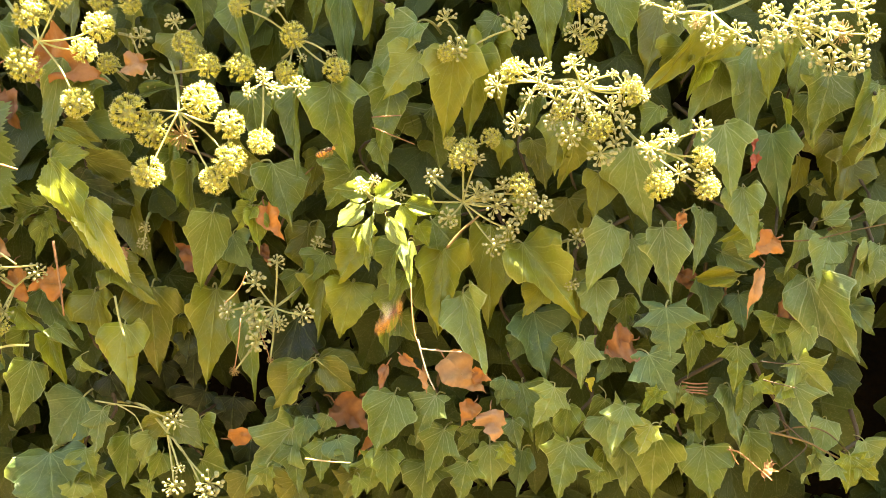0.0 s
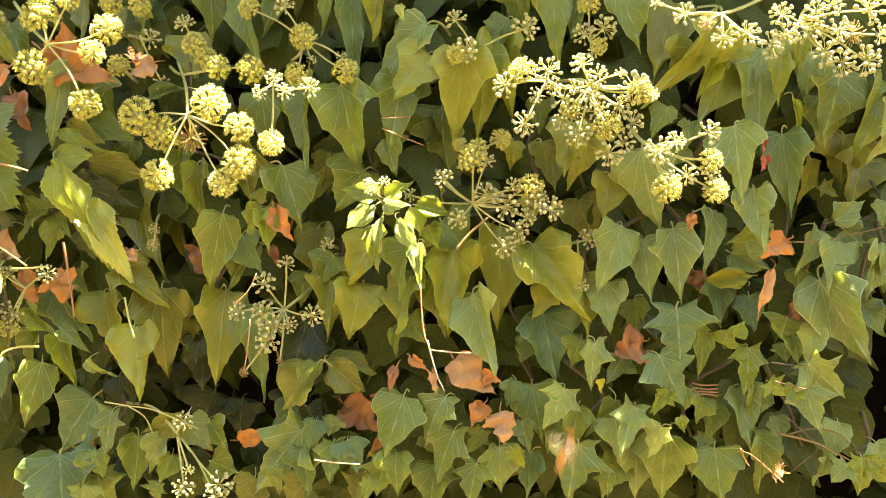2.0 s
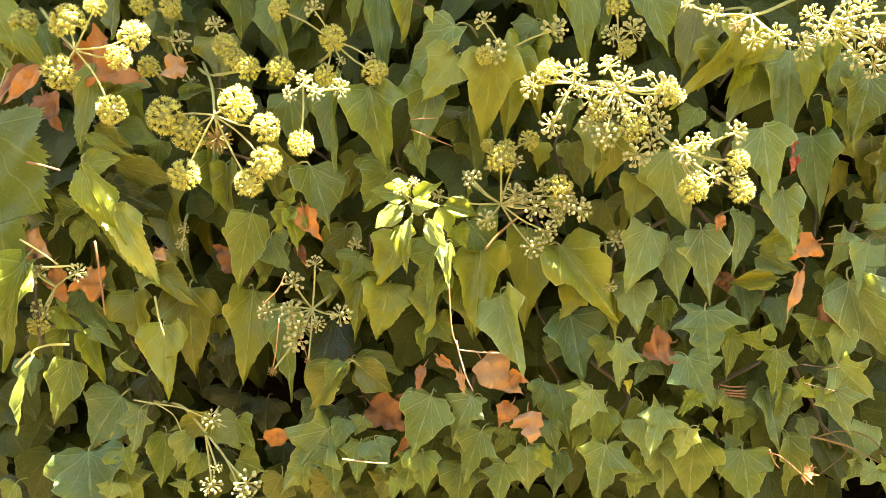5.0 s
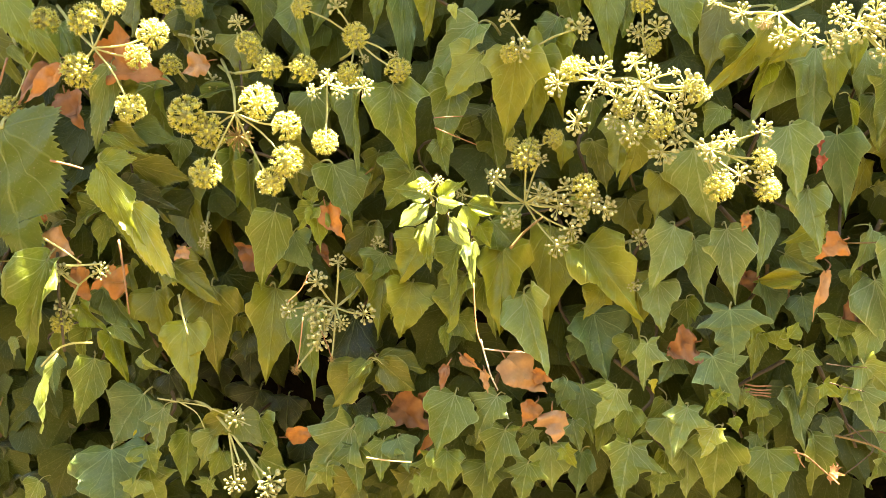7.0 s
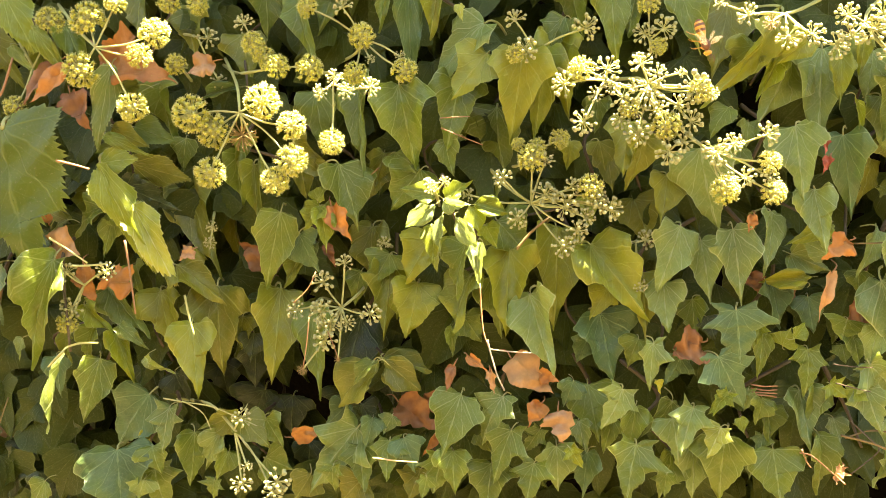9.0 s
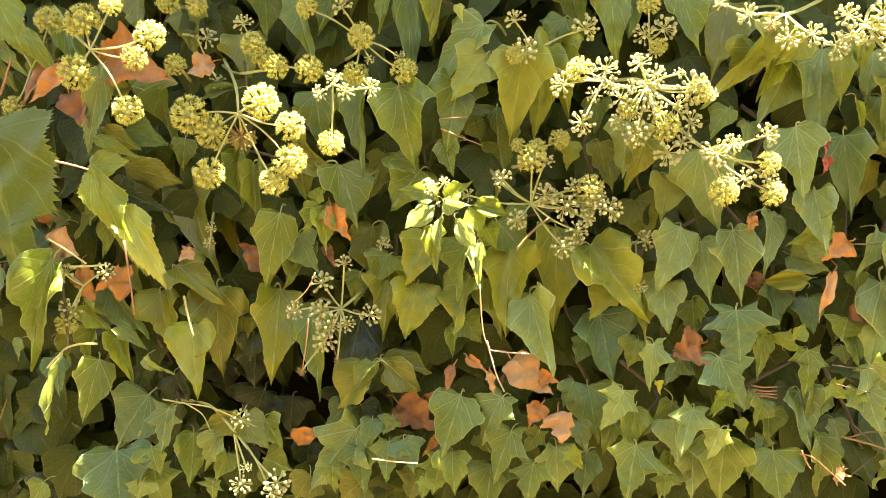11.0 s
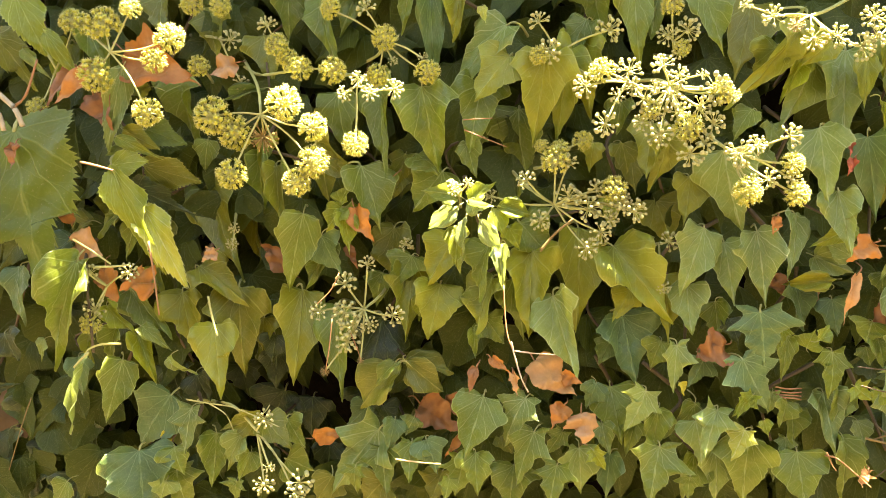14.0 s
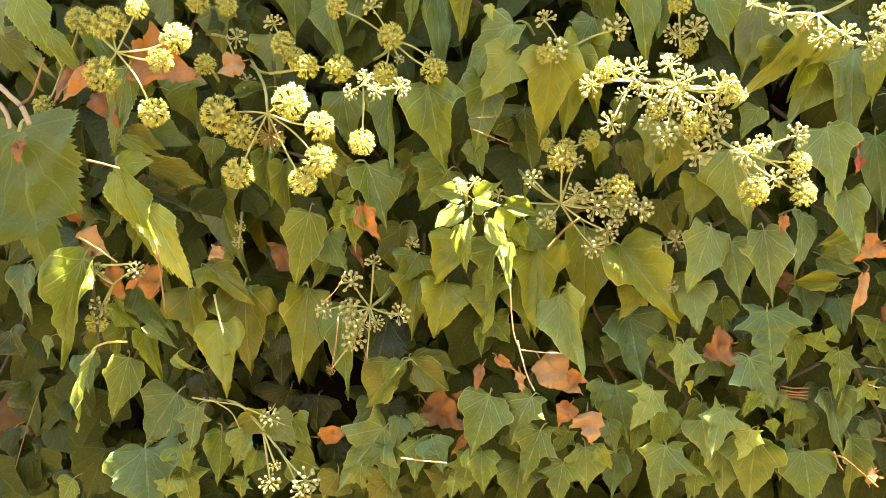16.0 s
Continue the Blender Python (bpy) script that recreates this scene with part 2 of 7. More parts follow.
def half_outline(kind, rng, teeth, each=4):
    pts = [(x + rng.uniform(-0.05, 0.05) * (0 < k < len(OUTLINE[kind]) - 1), y * (rng.uniform(0.88, 1.1) if kind in "itg" else rng.uniform(0.78, 1.12)), s) for k, (x, y, s) in enumerate(OUTLINE[kind])]
    line, run = [], [pts[0]]
    for p in pts[1:]:
        run.append(p)
        if p[2]:
            seg = glide([(a, b, 0) for a, b, _ in run], each)
            line += seg if not line else seg[1:]
            run = [p]
    out = [Vector((q.x + rng.uniform(-0.011, 0.011), max(0.0, q.y + rng.uniform(-0.016, 0.016) * min(1, q.y * 12)), 0)) for q in line]
    if not teeth:
        return out, out
    fine = [a.lerp(b, f) for a, b in zip(out, out[1:]) for f in (0.0, 0.5)] + [out[-1]]
    mid, rim = Vector((0.3, 0, 0)), []
    for k, q in enumerate(fine):
        amount = (0.027, -0.010)[k % 2] * (0.6 + rng.random() * 0.7) if 2 < k < len(fine) - 2 else 0
        away = (q - mid).normalized()
        rim.append(q + Vector((away.x + 0.5, away.y, 0)) * amount)
    return fine, rim


def leaf_mesh(kind, rng, fold, droop, wave, each=4, rings=(0.0, 0.3, 0.65, 0.93, 1.0)):
    """Verts, faces and uvs of one leaf: length 1 along x, width 1 along y, its upper face to +z."""
    verts, faces, uvs = [], [], []
    phase, lift, bend = rng.random() * 6, rng.uniform(-0.08, 0.08), rng.uniform(-0.09, 0.09)
    for side in (1, -1):
        line, rim = half_outline(kind, rng, kind in "sg", each)
        start = len(verts)
        for q, edge in zip(line, rim):
            root = Vector((min(max(q.x, 0.02), 0.985), 0, 0))
            for f in rings:
                p = root.lerp(edge if f > 0.99 else q, f)
                y = p.y * side
                z = fold * p.y - droop * p.x * p.x + wave * math.sin(p.x * (8 + 3 * side * lift * 10) + phase + side * 1.7) * (2 * p.y) ** 2 - 0.16 * fold * math.sin(p.y * 14) + lift * y
                z += 0.012 * math.sin(p.x * 23 + p.y * 17 + phase) - 0.06 * (f ** 3) * abs(fold) * 2
                verts.append(Vector((p.x, y + bend * p.x * p.x - bend * p.x * 0.6, z)))
                uvs.append((p.x, y + 0.5, f))
        w = len(rings)
        for k in range(len(line) - 1):
            for r in range(w - 1):
                a = start + k * w + r
                f = (a, a + w, a + w + 1, a + 1)
                faces.append(f[::-1] if side > 0 else f)
    return verts, faces, uvs


RNG = random.Random(5)
SHAPES = {k: [leaf_mesh(k, RNG, RNG.uniform(0.12, 0.6) * (0.15 if k in "sg" else 1.0), RNG.uniform(0.0, 0.36), RNG.uniform(0.05, 0.15) * (0.5 if k == "o" else 1.0)) for _ in range(9)] for k in OUTLINE}
LEAF_DATA = {}
PETIOLE = [mesh_of("petiole", *tube([(0.01, 0, -0.01), (-0.07, 0.01 * s, -0.05), (-0.14, 0.04 * s, -0.2), (-0.17, 0.06 * s, -0.45)], 0.013, 0.016, 5, 3), [STALK]) for s in (1, -1, 0.3)]


def leaf(thing, kind, tint, base, tip, width, variant, roll):
    """One leaf of a shoot from the end of its stalk to its tip, turned about its midrib by roll degrees."""
    if kind == "h" and variant in (1, 3, 4, 6, 8):
        kind = "m"
    key = (kind, tint, variant)
    if key not in LEAF_DATA:
        v, f, uv = SHAPES[kind][variant]
        LEAF_DATA[key] = mesh_of("leaf", v, f, [LEAF[tint]], uv)
    base, tip = Vector(base), Vector(tip)
    x = tip - base
    length = x.length
    x.normalize()
    z = Vector((0.0, -1.0, 0.12))
    y = z.cross(x).normalized()
    z = x.cross(y)
    m = Matrix((x, y, z)).transposed().to_4x4()
    m = Matrix.Translation(base) @ m @ pose(0, 0, 0, roll) @ Matrix.Diagonal((length, width, length, 1))
    ob = child("leaf", LEAF_DATA[key], thing, thing.matrix_basis.inverted() @ m)
    child("petiole", PETIOLE[variant % 3], ob)
    return ob


def root_of(name, place, label, category, group=""):
    ob = new(name)
    ob.empty_display_size = 0.02
    ob.matrix_basis = Matrix.Translation(place)
    return tagged(ob, label, category, group)


def stem(thing, points, r0, r1, mat, name="stem", label="", sides=6):
    inv = thing.matrix_basis.inverted()
    v, f = tube([inv @ Vector(p) for p in points], r0, r1, sides, 5, 0.08)
    return child(name, mesh_of(name, v, f, [mat]), thing, None, label)


# ---- flower umbels ----
def ball(n, rng, back=-0.55):
    """Directions spread evenly over a ball, but for a cap about -z where the stalk comes in."""
    ways = []
    for k in range(n):
        z = 1 - (1 - back) * (k + 0.5) / n
        w = k * 2.39996 + rng.uniform(-0.25, 0.25)
        r = math.sqrt(max(0, 1 - z * z))
        ways.append(Vector((r * math.cos(w), r * math.sin(w), z + rng.uniform(-0.08, 0.08))).normalized())
    return ways


def sphere(rings, sides, rx, rz):
    verts, faces = [Vector((0, 0, -rz))], []
    for k in range(1, rings):
        a = math.pi * k / rings - math.pi / 2
        for j in range(sides):
            w = 2 * math.pi * j / sides
            verts.append(Vector((rx * math.cos(a) * math.cos(w), rx * math.cos(a) * math.sin(w), rz * math.sin(a))))
    verts.append(Vector((0, 0, rz)))
    for j in range(sides):
        faces.append((0, 1 + (j + 1) % sides, 1 + j))
        for k in range(rings - 2):
            i = 1 + k * sides
            faces.append((i + j, i + (j + 1) % sides, i + sides + (j + 1) % sides, i + sides + j))
        i = 1 + (rings - 2) * sides
        faces.append((i + j, i + (j + 1) % sides, len(verts) - 1))
    return verts, faces


def joined(pieces):
    verts, faces, slots = [], [], []
    for v, f, s in pieces:
        n = len(verts)
        verts += list(v)
        faces += [tuple(i + n for i in q) for q in f]
        slots += [s] * len(f)
    return verts, faces, slots


def bud_mesh():
    """A round bud with a domed tip that narrows into its stalk."""
    v, f = sphere(7, 10, 0.14, 0.14)
    v = [Vector((q[0], q[1], q[2])) for q in v]
    for q in v:
        if q.z < 0:
            taper = 1 + q.z / 0.14 * 0.45
            q.x, q.y, q.z = q.x * taper, q.y * taper, q.z * 1.15
        elif q.z > 0.085:
            q.z += 0.02
    verts, faces, slots = joined([(v, f, 0)])
    return mesh_of("bud", verts, faces, [BUD], None, slots)


def floret_mesh():
    """A small open flower: a domed disc, five bent-back petals and five stamens with their heads."""
    rng = random.Random(3)
    v, f = sphere(5, 8, 0.125, 0.10)
    pieces = [(v, f, 0)]
    for k in range(5):
        w = 2 * math.pi * k / 5
        c, s = math.cos(w), math.sin(w)
        petal = [Vector((c * 0.05 - s * 0.04, s * 0.05 + c * 0.04, 0)), Vector((c * 0.05 + s * 0.04, s * 0.05 - c * 0.04, 0)),
                 Vector((c * 0.16 + s * 0.025, s * 0.16 - c * 0.025, -0.03)), Vector((c * 0.17, s * 0.17, -0.05)), Vector((c * 0.16 - s * 0.025, s * 0.16 + c * 0.025, -0.03))]
        pieces.append((petal, [(0, 1, 2, 3, 4)], 0))
        w += 0.63
        end = Vector((math.cos(w) * 0.14, math.sin(w) * 0.14, 0.14 + rng.uniform(-0.03, 0.03)))
        v, f = tube([(math.cos(w) * 0.05, math.sin(w) * 0.05, 0.02), end], 0.011, 0.009, 3, 1)
        pieces.append((v, f, 1))
        v, f = sphere(3, 4, 0.028, 0.024)
        pieces.append(([q + end for q in v], f, 1))
    verts, faces, slots = joined(pieces)
    return mesh_of("floret", verts, faces, [FLORET, STAMEN], None, slots)


BUD_DATA, FLORET_DATA = bud_mesh(), floret_mesh()
UMBELS = {}
for umbel_kind, count, mat, rays in (("B", 19, STALK, 0.84), ("F", 60, STALK, 0.92), ("D", 46, DRY, 0.95)):
    for variant in range(3):
        ways = ball(count, RNG, -0.35 if umbel_kind == "B" else -0.6)
        reach = [rays * RNG.uniform(0.86, 1.05) for _ in ways]
        heart = sphere(6, 9, 0.36, 0.36) if umbel_kind == "F" else sphere(4, 6, 0.13, 0.12)
        pieces = [(*heart, 0)]
        for w, r in zip(ways, reach):
            side = w.orthogonal().normalized() * RNG.uniform(-0.07, 0.07)
            pieces.append((*tube([w * 0.05, w * (r * 0.55) + side, w * r], 0.034, 0.026, 4, 2), 0))
            if umbel_kind == "D":
                pieces.append(([q + w * r for q in sphere(3, 5, 0.07, 0.05)[0]], sphere(3, 5, 0.07, 0.05)[1], 0))
        verts, faces, slots = joined(pieces)
        UMBELS[umbel_kind, variant] = mesh_of("umbel", verts, faces, [mat], None, slots), ways, reach


def umbel(thing, kind, place, r, way, variant):
    """A flower head on its stalk's end: rays with a bud or an open floret on each."""
    me, ways, reach = UMBELS[kind, variant % 3]
    turn = Vector(way).to_track_quat("Z", "Y").to_matrix().to_4x4() @ pose(0, 0, 0, 0, 0, variant * 47)
    m = Matrix.Translation(place) @ turn @ Matrix.Scale(r, 4)
    label = {"B": "umbel of pale green round buds", "F": "umbel of open yellow-green flowers", "D": "dried brown umbel"}[kind]
    head = child("umbel", me, thing, thing.matrix_basis.inverted() @ m, label)
    if kind == "D":
        return
    for k, (w, d) in enumerate(zip(ways, reach)):
        grow = 0.85 + 0.3 * ((k * 7 + variant * 3) % 5) / 5
        if kind == "B":
            mm = Matrix.Translation(w * d) @ w.to_track_quat("Z", "Y").to_matrix().to_4x4() @ Matrix.Scale(grow * 0.98, 4)
            child("bud", BUD_DATA, head, mm)
        else:
            mm = Matrix.Translation(w * d) @ w.to_track_quat("Z", "Y").to_matrix().to_4x4() @ pose(0, 0, 0, 0, 0, k * 31) @ Matrix.Scale(1.0 * grow, 4)
            child("floret", FLORET_DATA, head, mm)


def flowering_branch(label, points, heads):
    """A branch that forks at its end into stalks, an umbel on each. heads: kind, place, radius, variant."""
    hub = Vector(points[-1])
    thing = root_of("flowering_ivy_branch", points[0], label, "ivy flowers", "flowering ivy branches")
    stem(thing, points, 0.0015, 0.0012, STALK)
    for kind, place, r, variant in heads:
        place = Vector(place)
        way = place - hub
        out = (way.normalized() + Vector((0, -0.9, 0.25))).normalized()
        mid = hub.lerp(place, 0.5) + Vector((0, 0.04, -0.05 if variant % 2 else 0.06)) * way.length
        stem(thing, [hub, mid, place - out * r * 0.1], 0.0009, 0.0008, STALK, "stalk", "", 5)
        umbel(thing, kind, place, r, out, variant)
    return thing


def dead_leaf(tint, base, tip, width, curl, seed, label):
    """A withered leaf: a lobed blade rolled in from its edges, torn and crumpled, with its stalk."""
    rng = random.Random(seed)
    v, f, uv = leaf_mesh("i" if seed in (8, 26, 28, 29) else "h", rng, 0.1, 0.1, 0.05, 5, (0, 0.25, 0.5, 0.75, 1))
    base, tip = Vector(base), Vector(tip)
    x = (tip - base)
    length = x.length
    x.normalize()
    y = Vector((rng.uniform(-0.4, 0.4), -1, rng.uniform(-0.2, 0.5))).cross(x).normalized()
    z = x.cross(y)
    pts = []
    for p in v:
        a = p.y * 2 * curl * (1 + 0.4 * p.x)
        q = Vector((p.x * length, math.sin(a) / max(curl, 0.01) / 2 * width, (1 - math.cos(a)) / max(curl, 0.01) / 2 * width + p.z * length * 0.6))
        q.z += 0.28 * width * noise.noise(Vector((p.x * 3.5 + seed, p.y * 3.5, 0)))
        q.y += 0.12 * width * noise.noise(Vector((p.x * 5, p.y * 5, seed + 4.0)))
        pts.append(q)
    tv, tf = tube([(0, 0, 0), (-0.18 * length, 0.05 * length, 0.02 * length), (-0.32 * length, 0.02 * length, -0.2 * length)], 0.0007, 0.0005, 5, 3)
    ob = new("dead_leaf", mesh_of("dead_leaf", pts, f, [DEAD[tint]], uv))
    ob.matrix_basis = Matrix.Translation(base) @ Matrix((x, y, z)).transposed().to_4x4()
    tagged(ob, label, "dead leaf", "dead leaves caught in the ivy")
    child("leaf_stalk", mesh_of("leaf_stalk", tv, tf, [RUSSET]), ob)
    return ob


# ---- ground, shade sheets and stone behind the ivy ----
def sheet(name, x0, x1, y0, y1, nx, ny, place, mat, rough):
    verts = [Vector((x0 + (x1 - x0) * i / nx, y0 + (y1 - y0) * j / ny, 0)) for j in range(ny + 1) for i in range(nx + 1)]
    for p in verts:
        p.z = rough * noise.noise(p * 7)
    faces = [(j * (nx + 1) + i, j * (nx + 1) + i + 1, (j + 1) * (nx + 1) + i + 1, (j + 1) * (nx + 1) + i) for j in range(ny) for i in range(nx)]
    ob = new(name, mesh_of(name, verts, faces, [mat]))
    ob.matrix_basis = place
    return ob


tagged(sheet("ground", -900, 900, -900, 900, 60, 60, Matrix(), GROUND, 0.0), "dry bare ground before the hedge", "ground", "", "structure")
tagged(sheet("wall_back", -1.62, 1.62, 0.0, 2.16, 90, 60, pose(0, 0.55, 0, 90), SHADE_SHEET, 0.05), "near-black sheet behind the ivy, painting the shade in its gaps", "bank", "", "structure")
# Unseen sheets added over the top and ends to keep sky light out
tagged(sheet("bank_top", -1.62, 1.62, 0.02, 0.62, 60, 16, pose(0, 0, 2.13), SHADE_SHEET, 0.02), "unseen near-black sheet above the ivy, added to block sky light", "bank", "", "structure")
tagged(sheet("wall_east", 0.02, 0.62, 0.0, 2.14, 16, 50, pose(1.6, 0, 0, 90, 0, 90), SHADE_SHEET, 0.02), "unseen near-black sheet beside the ivy, added to block sky light", "bank", "", "structure")
tagged(sheet("wall_west", 0.02, 0.62, 0.0, 2.14, 16, 50, pose(-1.6, 0, 0, 90, 0, 90), SHADE_SHEET, 0.02), "unseen near-black sheet beside the ivy, added to block sky light", "bank", "", "structure")


def stone_block(x, y, z, w, d, h, seed):
    bm = bmesh.new()
    bmesh.ops.create_cube(bm, size=1)
    bmesh.ops.scale(bm, vec=(w, d, h), verts=bm.verts)
    bmesh.ops.subdivide_edges(bm, edges=bm.edges, cuts=7, use_grid_fill=True)
    for v in bm.verts:
        n = noise.noise_vector(v.co * 14 + Vector((seed, 0, 0)))
        v.co = v.co + n * 0.006
        edge = max(abs(v.co.x) / w, abs(v.co.z) / h) * 2
        v.co.y *= 1 - 0.12 * max(0, edge - 0.8)
    me = bpy.data.meshes.new("stone")
    bm.to_mesh(me)
    bm.free()
    me.materials.append(STONE)
    me.polygons.foreach_set("use_smooth", [True] * len(me.polygons))
    return me


# Unseen wall added behind the camera to cut low frontal sky light
tagged(sheet("wall_south", -7.0, 7.0, 0.0, 2.6, 70, 20, pose(0, -3.4, 0, 90, 0, 0), STONE, 0.03), "unseen plain sandstone wall added to block low sky light", "wall", "", "structure")
bpy.data.objects["wall_south"].modifiers.new("thickness", "SOLIDIFY").thickness = 0.3

wall = root_of("wall_side", (-0.757, 0.33, 0.0), "low wall of pinkish sandstone blocks beside the ivy", "wall")
tagged(wall, kind="structure")
for course, (height, level) in enumerate(((0.24, 0.12), (0.22, 0.352), (0.23, 0.58), (0.2, 0.798), (0.22, 1.012), (0.2, 1.226))):
    for k in range(2):
        child("stone", stone_block(0, 0, 0, 0.235 - 0.02 * (course % 2), 0.2, height, course * 2 + k), wall, pose(-0.12 + 0.24 * k, 0.0, level))


# ---- the mass of leaves within the hedge ----
def inner_leaves(name, count, seed, where, size, label, gaps=(), flat=False):
    """Many leaves in one mesh. where(rng) gives a place, which is left out in a gap (x, z, half width, half height)."""
    rng = random.Random(seed)
    low = [leaf_mesh(k, rng, rng.uniform(0.1, 0.4), rng.uniform(0.05, 0.3), 0.03, 2, (0.0, 0.5, 1.0)) for k in "hhtiih"]
    if flat:
        low = [leaf_mesh("o", rng, 0.15, 0.1, 0.0, 1, (0.0, 1.0))]
    packs = [(np.array([tuple(q) for q in v]), f, np.array(uv)) for v, f, uv in low]
    verts, faces, uvs, total, made = [], [], [], 0, 0
    while made < count:
        p = where(rng)
        if any(((p[0] - a) / c) ** 2 + ((p[2] - b) / d) ** 2 < 1 for a, b, c, d in gaps):
            count -= 1
            continue
        s = rng.uniform(*size)
        a = radians(rng.gauss(-90, 32))
        tilt = rng.uniform(-0.15, 0.75)
        x = Vector((math.cos(a), -tilt * 0.5, math.sin(a))).normalized()
        if flat:
            x = Vector((math.cos(a), math.sin(a), rng.uniform(-0.3, 0.1))).normalized()
        y = (Vector((rng.uniform(-0.35, 0.35), -1, rng.uniform(-0.1, 0.6))) if not flat else Vector((0.2, -0.4, 1))).cross(x).normalized()
        z = x.cross(y)
        v, f, uv = packs[rng.randrange(len(packs))]
        local = (v - np.array((0.5 * flat, 0, 0))) * np.array((s, s * rng.uniform(0.75, 1.15), s))
        verts.append(local @ np.array((tuple(x), tuple(y), tuple(z))) + np.array(p))
        faces += [tuple(i + total for i in q) for q in f]
        uvs.append(uv)
        total += len(v)
        made += 1
    ob = new(name, mesh_of(name, np.concatenate(verts).tolist(), faces, [SHADE_LEAF], np.concatenate(uvs)))
    return tagged(ob, label, "ivy", "", "stuff")


def in_view(rng):
    return rng.uniform(-0.56, 0.58), rng.uniform(0.03, 0.17), rng.uniform(1.0, 1.66)


def around(rng):
    while True:
        x, z = rng.uniform(-1.5, 1.5), rng.uniform(0.03, 2.1)
        if rng.random() < 0.16:
            return x, rng.uniform(0.0, 0.6), rng.uniform(2.13, 2.2)
        if not (-0.55 < x < 0.57 and 1.04 < z < 1.62):
            return x, rng.uniform(0.0, 0.16), z


def over(rng):
    z = rng.uniform(1.66, 2.08)
    return rng.uniform(-0.9, 1.3), rng.uniform(0.01, 0.09), z


GAPS = [(-0.481, 1.214, 0.047, 0.064), (-0.162, 1.245, 0.087, 0.042), (-0.130, 1.181, 0.023, 0.029), (0.447, 1.297, 0.047, 0.070), (0.402, 1.196, 0.053, 0.035), (0.389, 1.495, 0.023, 0.023), (-0.300, 1.205, 0.030, 0.050), (0.269, 1.549, 0.023, 0.023), (-0.084, 1.451, 0.017, 0.023)]
inner_leaves("inner_ivy", 1800, 11, in_view, (0.045, 0.075), "ivy leaves deep within the hedge, shade put into their dark green", GAPS)
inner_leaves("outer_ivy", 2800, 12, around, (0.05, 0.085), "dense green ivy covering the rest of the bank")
# Unseen ivy added overhead, its overhang shading the leaves below
inner_leaves("overhanging_ivy", 520, 13, over, (0.05, 0.085), "unseen green ivy added overhead to shade the leaves below")


# ---- unseen tree added to shade the ivy, crown gaps set over the sunlit spots ----
FLECKS = [
    (-0.233, -0.064, 1.530, 0.0091),
    (-0.140, -0.064, 1.477, 0.0108),
    (-0.115, -0.064, 1.459, 0.0088),
    (-0.113, -0.064, 1.431, 0.0098),
    (-0.082, -0.064, 1.497, 0.0059),
    (-0.053, -0.064, 1.490, 0.0068),
    (-0.082, -0.064, 1.446, 0.0078),
    (0.129, -0.066, 1.507, 0.0088),
    (0.121, -0.066, 1.489, 0.0052),
    (0.114, -0.066, 1.467, 0.0081),
    (0.149, -0.066, 1.496, 0.0045),
    (0.167, -0.064, 1.505, 0.0065),
    (0.152, -0.064, 1.477, 0.0046),
    (0.247, -0.064, 1.462, 0.0078),
    (0.219, -0.064, 1.427, 0.0059),
    (0.233, -0.064, 1.430, 0.0065),
    (0.249, -0.064, 1.430, 0.0062),
    (0.260, -0.060, 1.535, 0.0082),
    (0.211, -0.060, 1.560, 0.0043),
    (0.303, -0.064, 1.536, 0.0085),
    (0.319, -0.064, 1.540, 0.0088),
    (0.325, -0.064, 1.553, 0.0078),
    (0.336, -0.064, 1.558, 0.0072),
    (0.340, -0.064, 1.539, 0.0085),
    (0.360, -0.064, 1.518, 0.0095),
    (0.360, -0.064, 1.555, 0.0101),
    (0.015, -0.060, 1.551, 0.0052),
    (-0.330, -0.055, 1.282, 0.0071),
    (-0.311, -0.066, 1.240, 0.0039),
    (-0.313, -0.066, 1.218, 0.0052),
    (0.043, -0.066, 1.270, 0.0052),
    (0.054, -0.066, 1.283, 0.0035),
    (-0.011, -0.054, 1.390, 0.0071),
    (0.009, -0.054, 1.379, 0.0053),
    (0.018, -0.054, 1.402, 0.0062),
    (0.029, -0.054, 1.380, 0.0035),
    (0.037, -0.054, 1.355, 0.0062),
    (-0.002, -0.056, 1.415, 0.0066),
    (-0.290, -0.066, 1.385, 0.0039),
    (0.378, -0.058, 1.482, 0.0061),
    (0.373, -0.058, 1.459, 0.0053),
    (0.152, -0.066, 1.496, 0.0030),
    (-0.130, -0.066, 1.450, 0.0035),
]


def shaded_place(rng):
    """A place in the crown, outside of the gaps."""
    while True:
        p = Vector((rng.uniform(-0.8, 0.72), rng.uniform(-0.14, 0.09), 1.35))
        p += SUN * ((rng.uniform(2.2, 2.45) - p.z) / SUN.z)
        free = True
        for x, y, z, r in FLECKS:
            away = p - Vector((x, y, z))
            if (away - SUN * away.dot(SUN)).length < r + 0.021:
                free = False
                break
        if free:
            return p


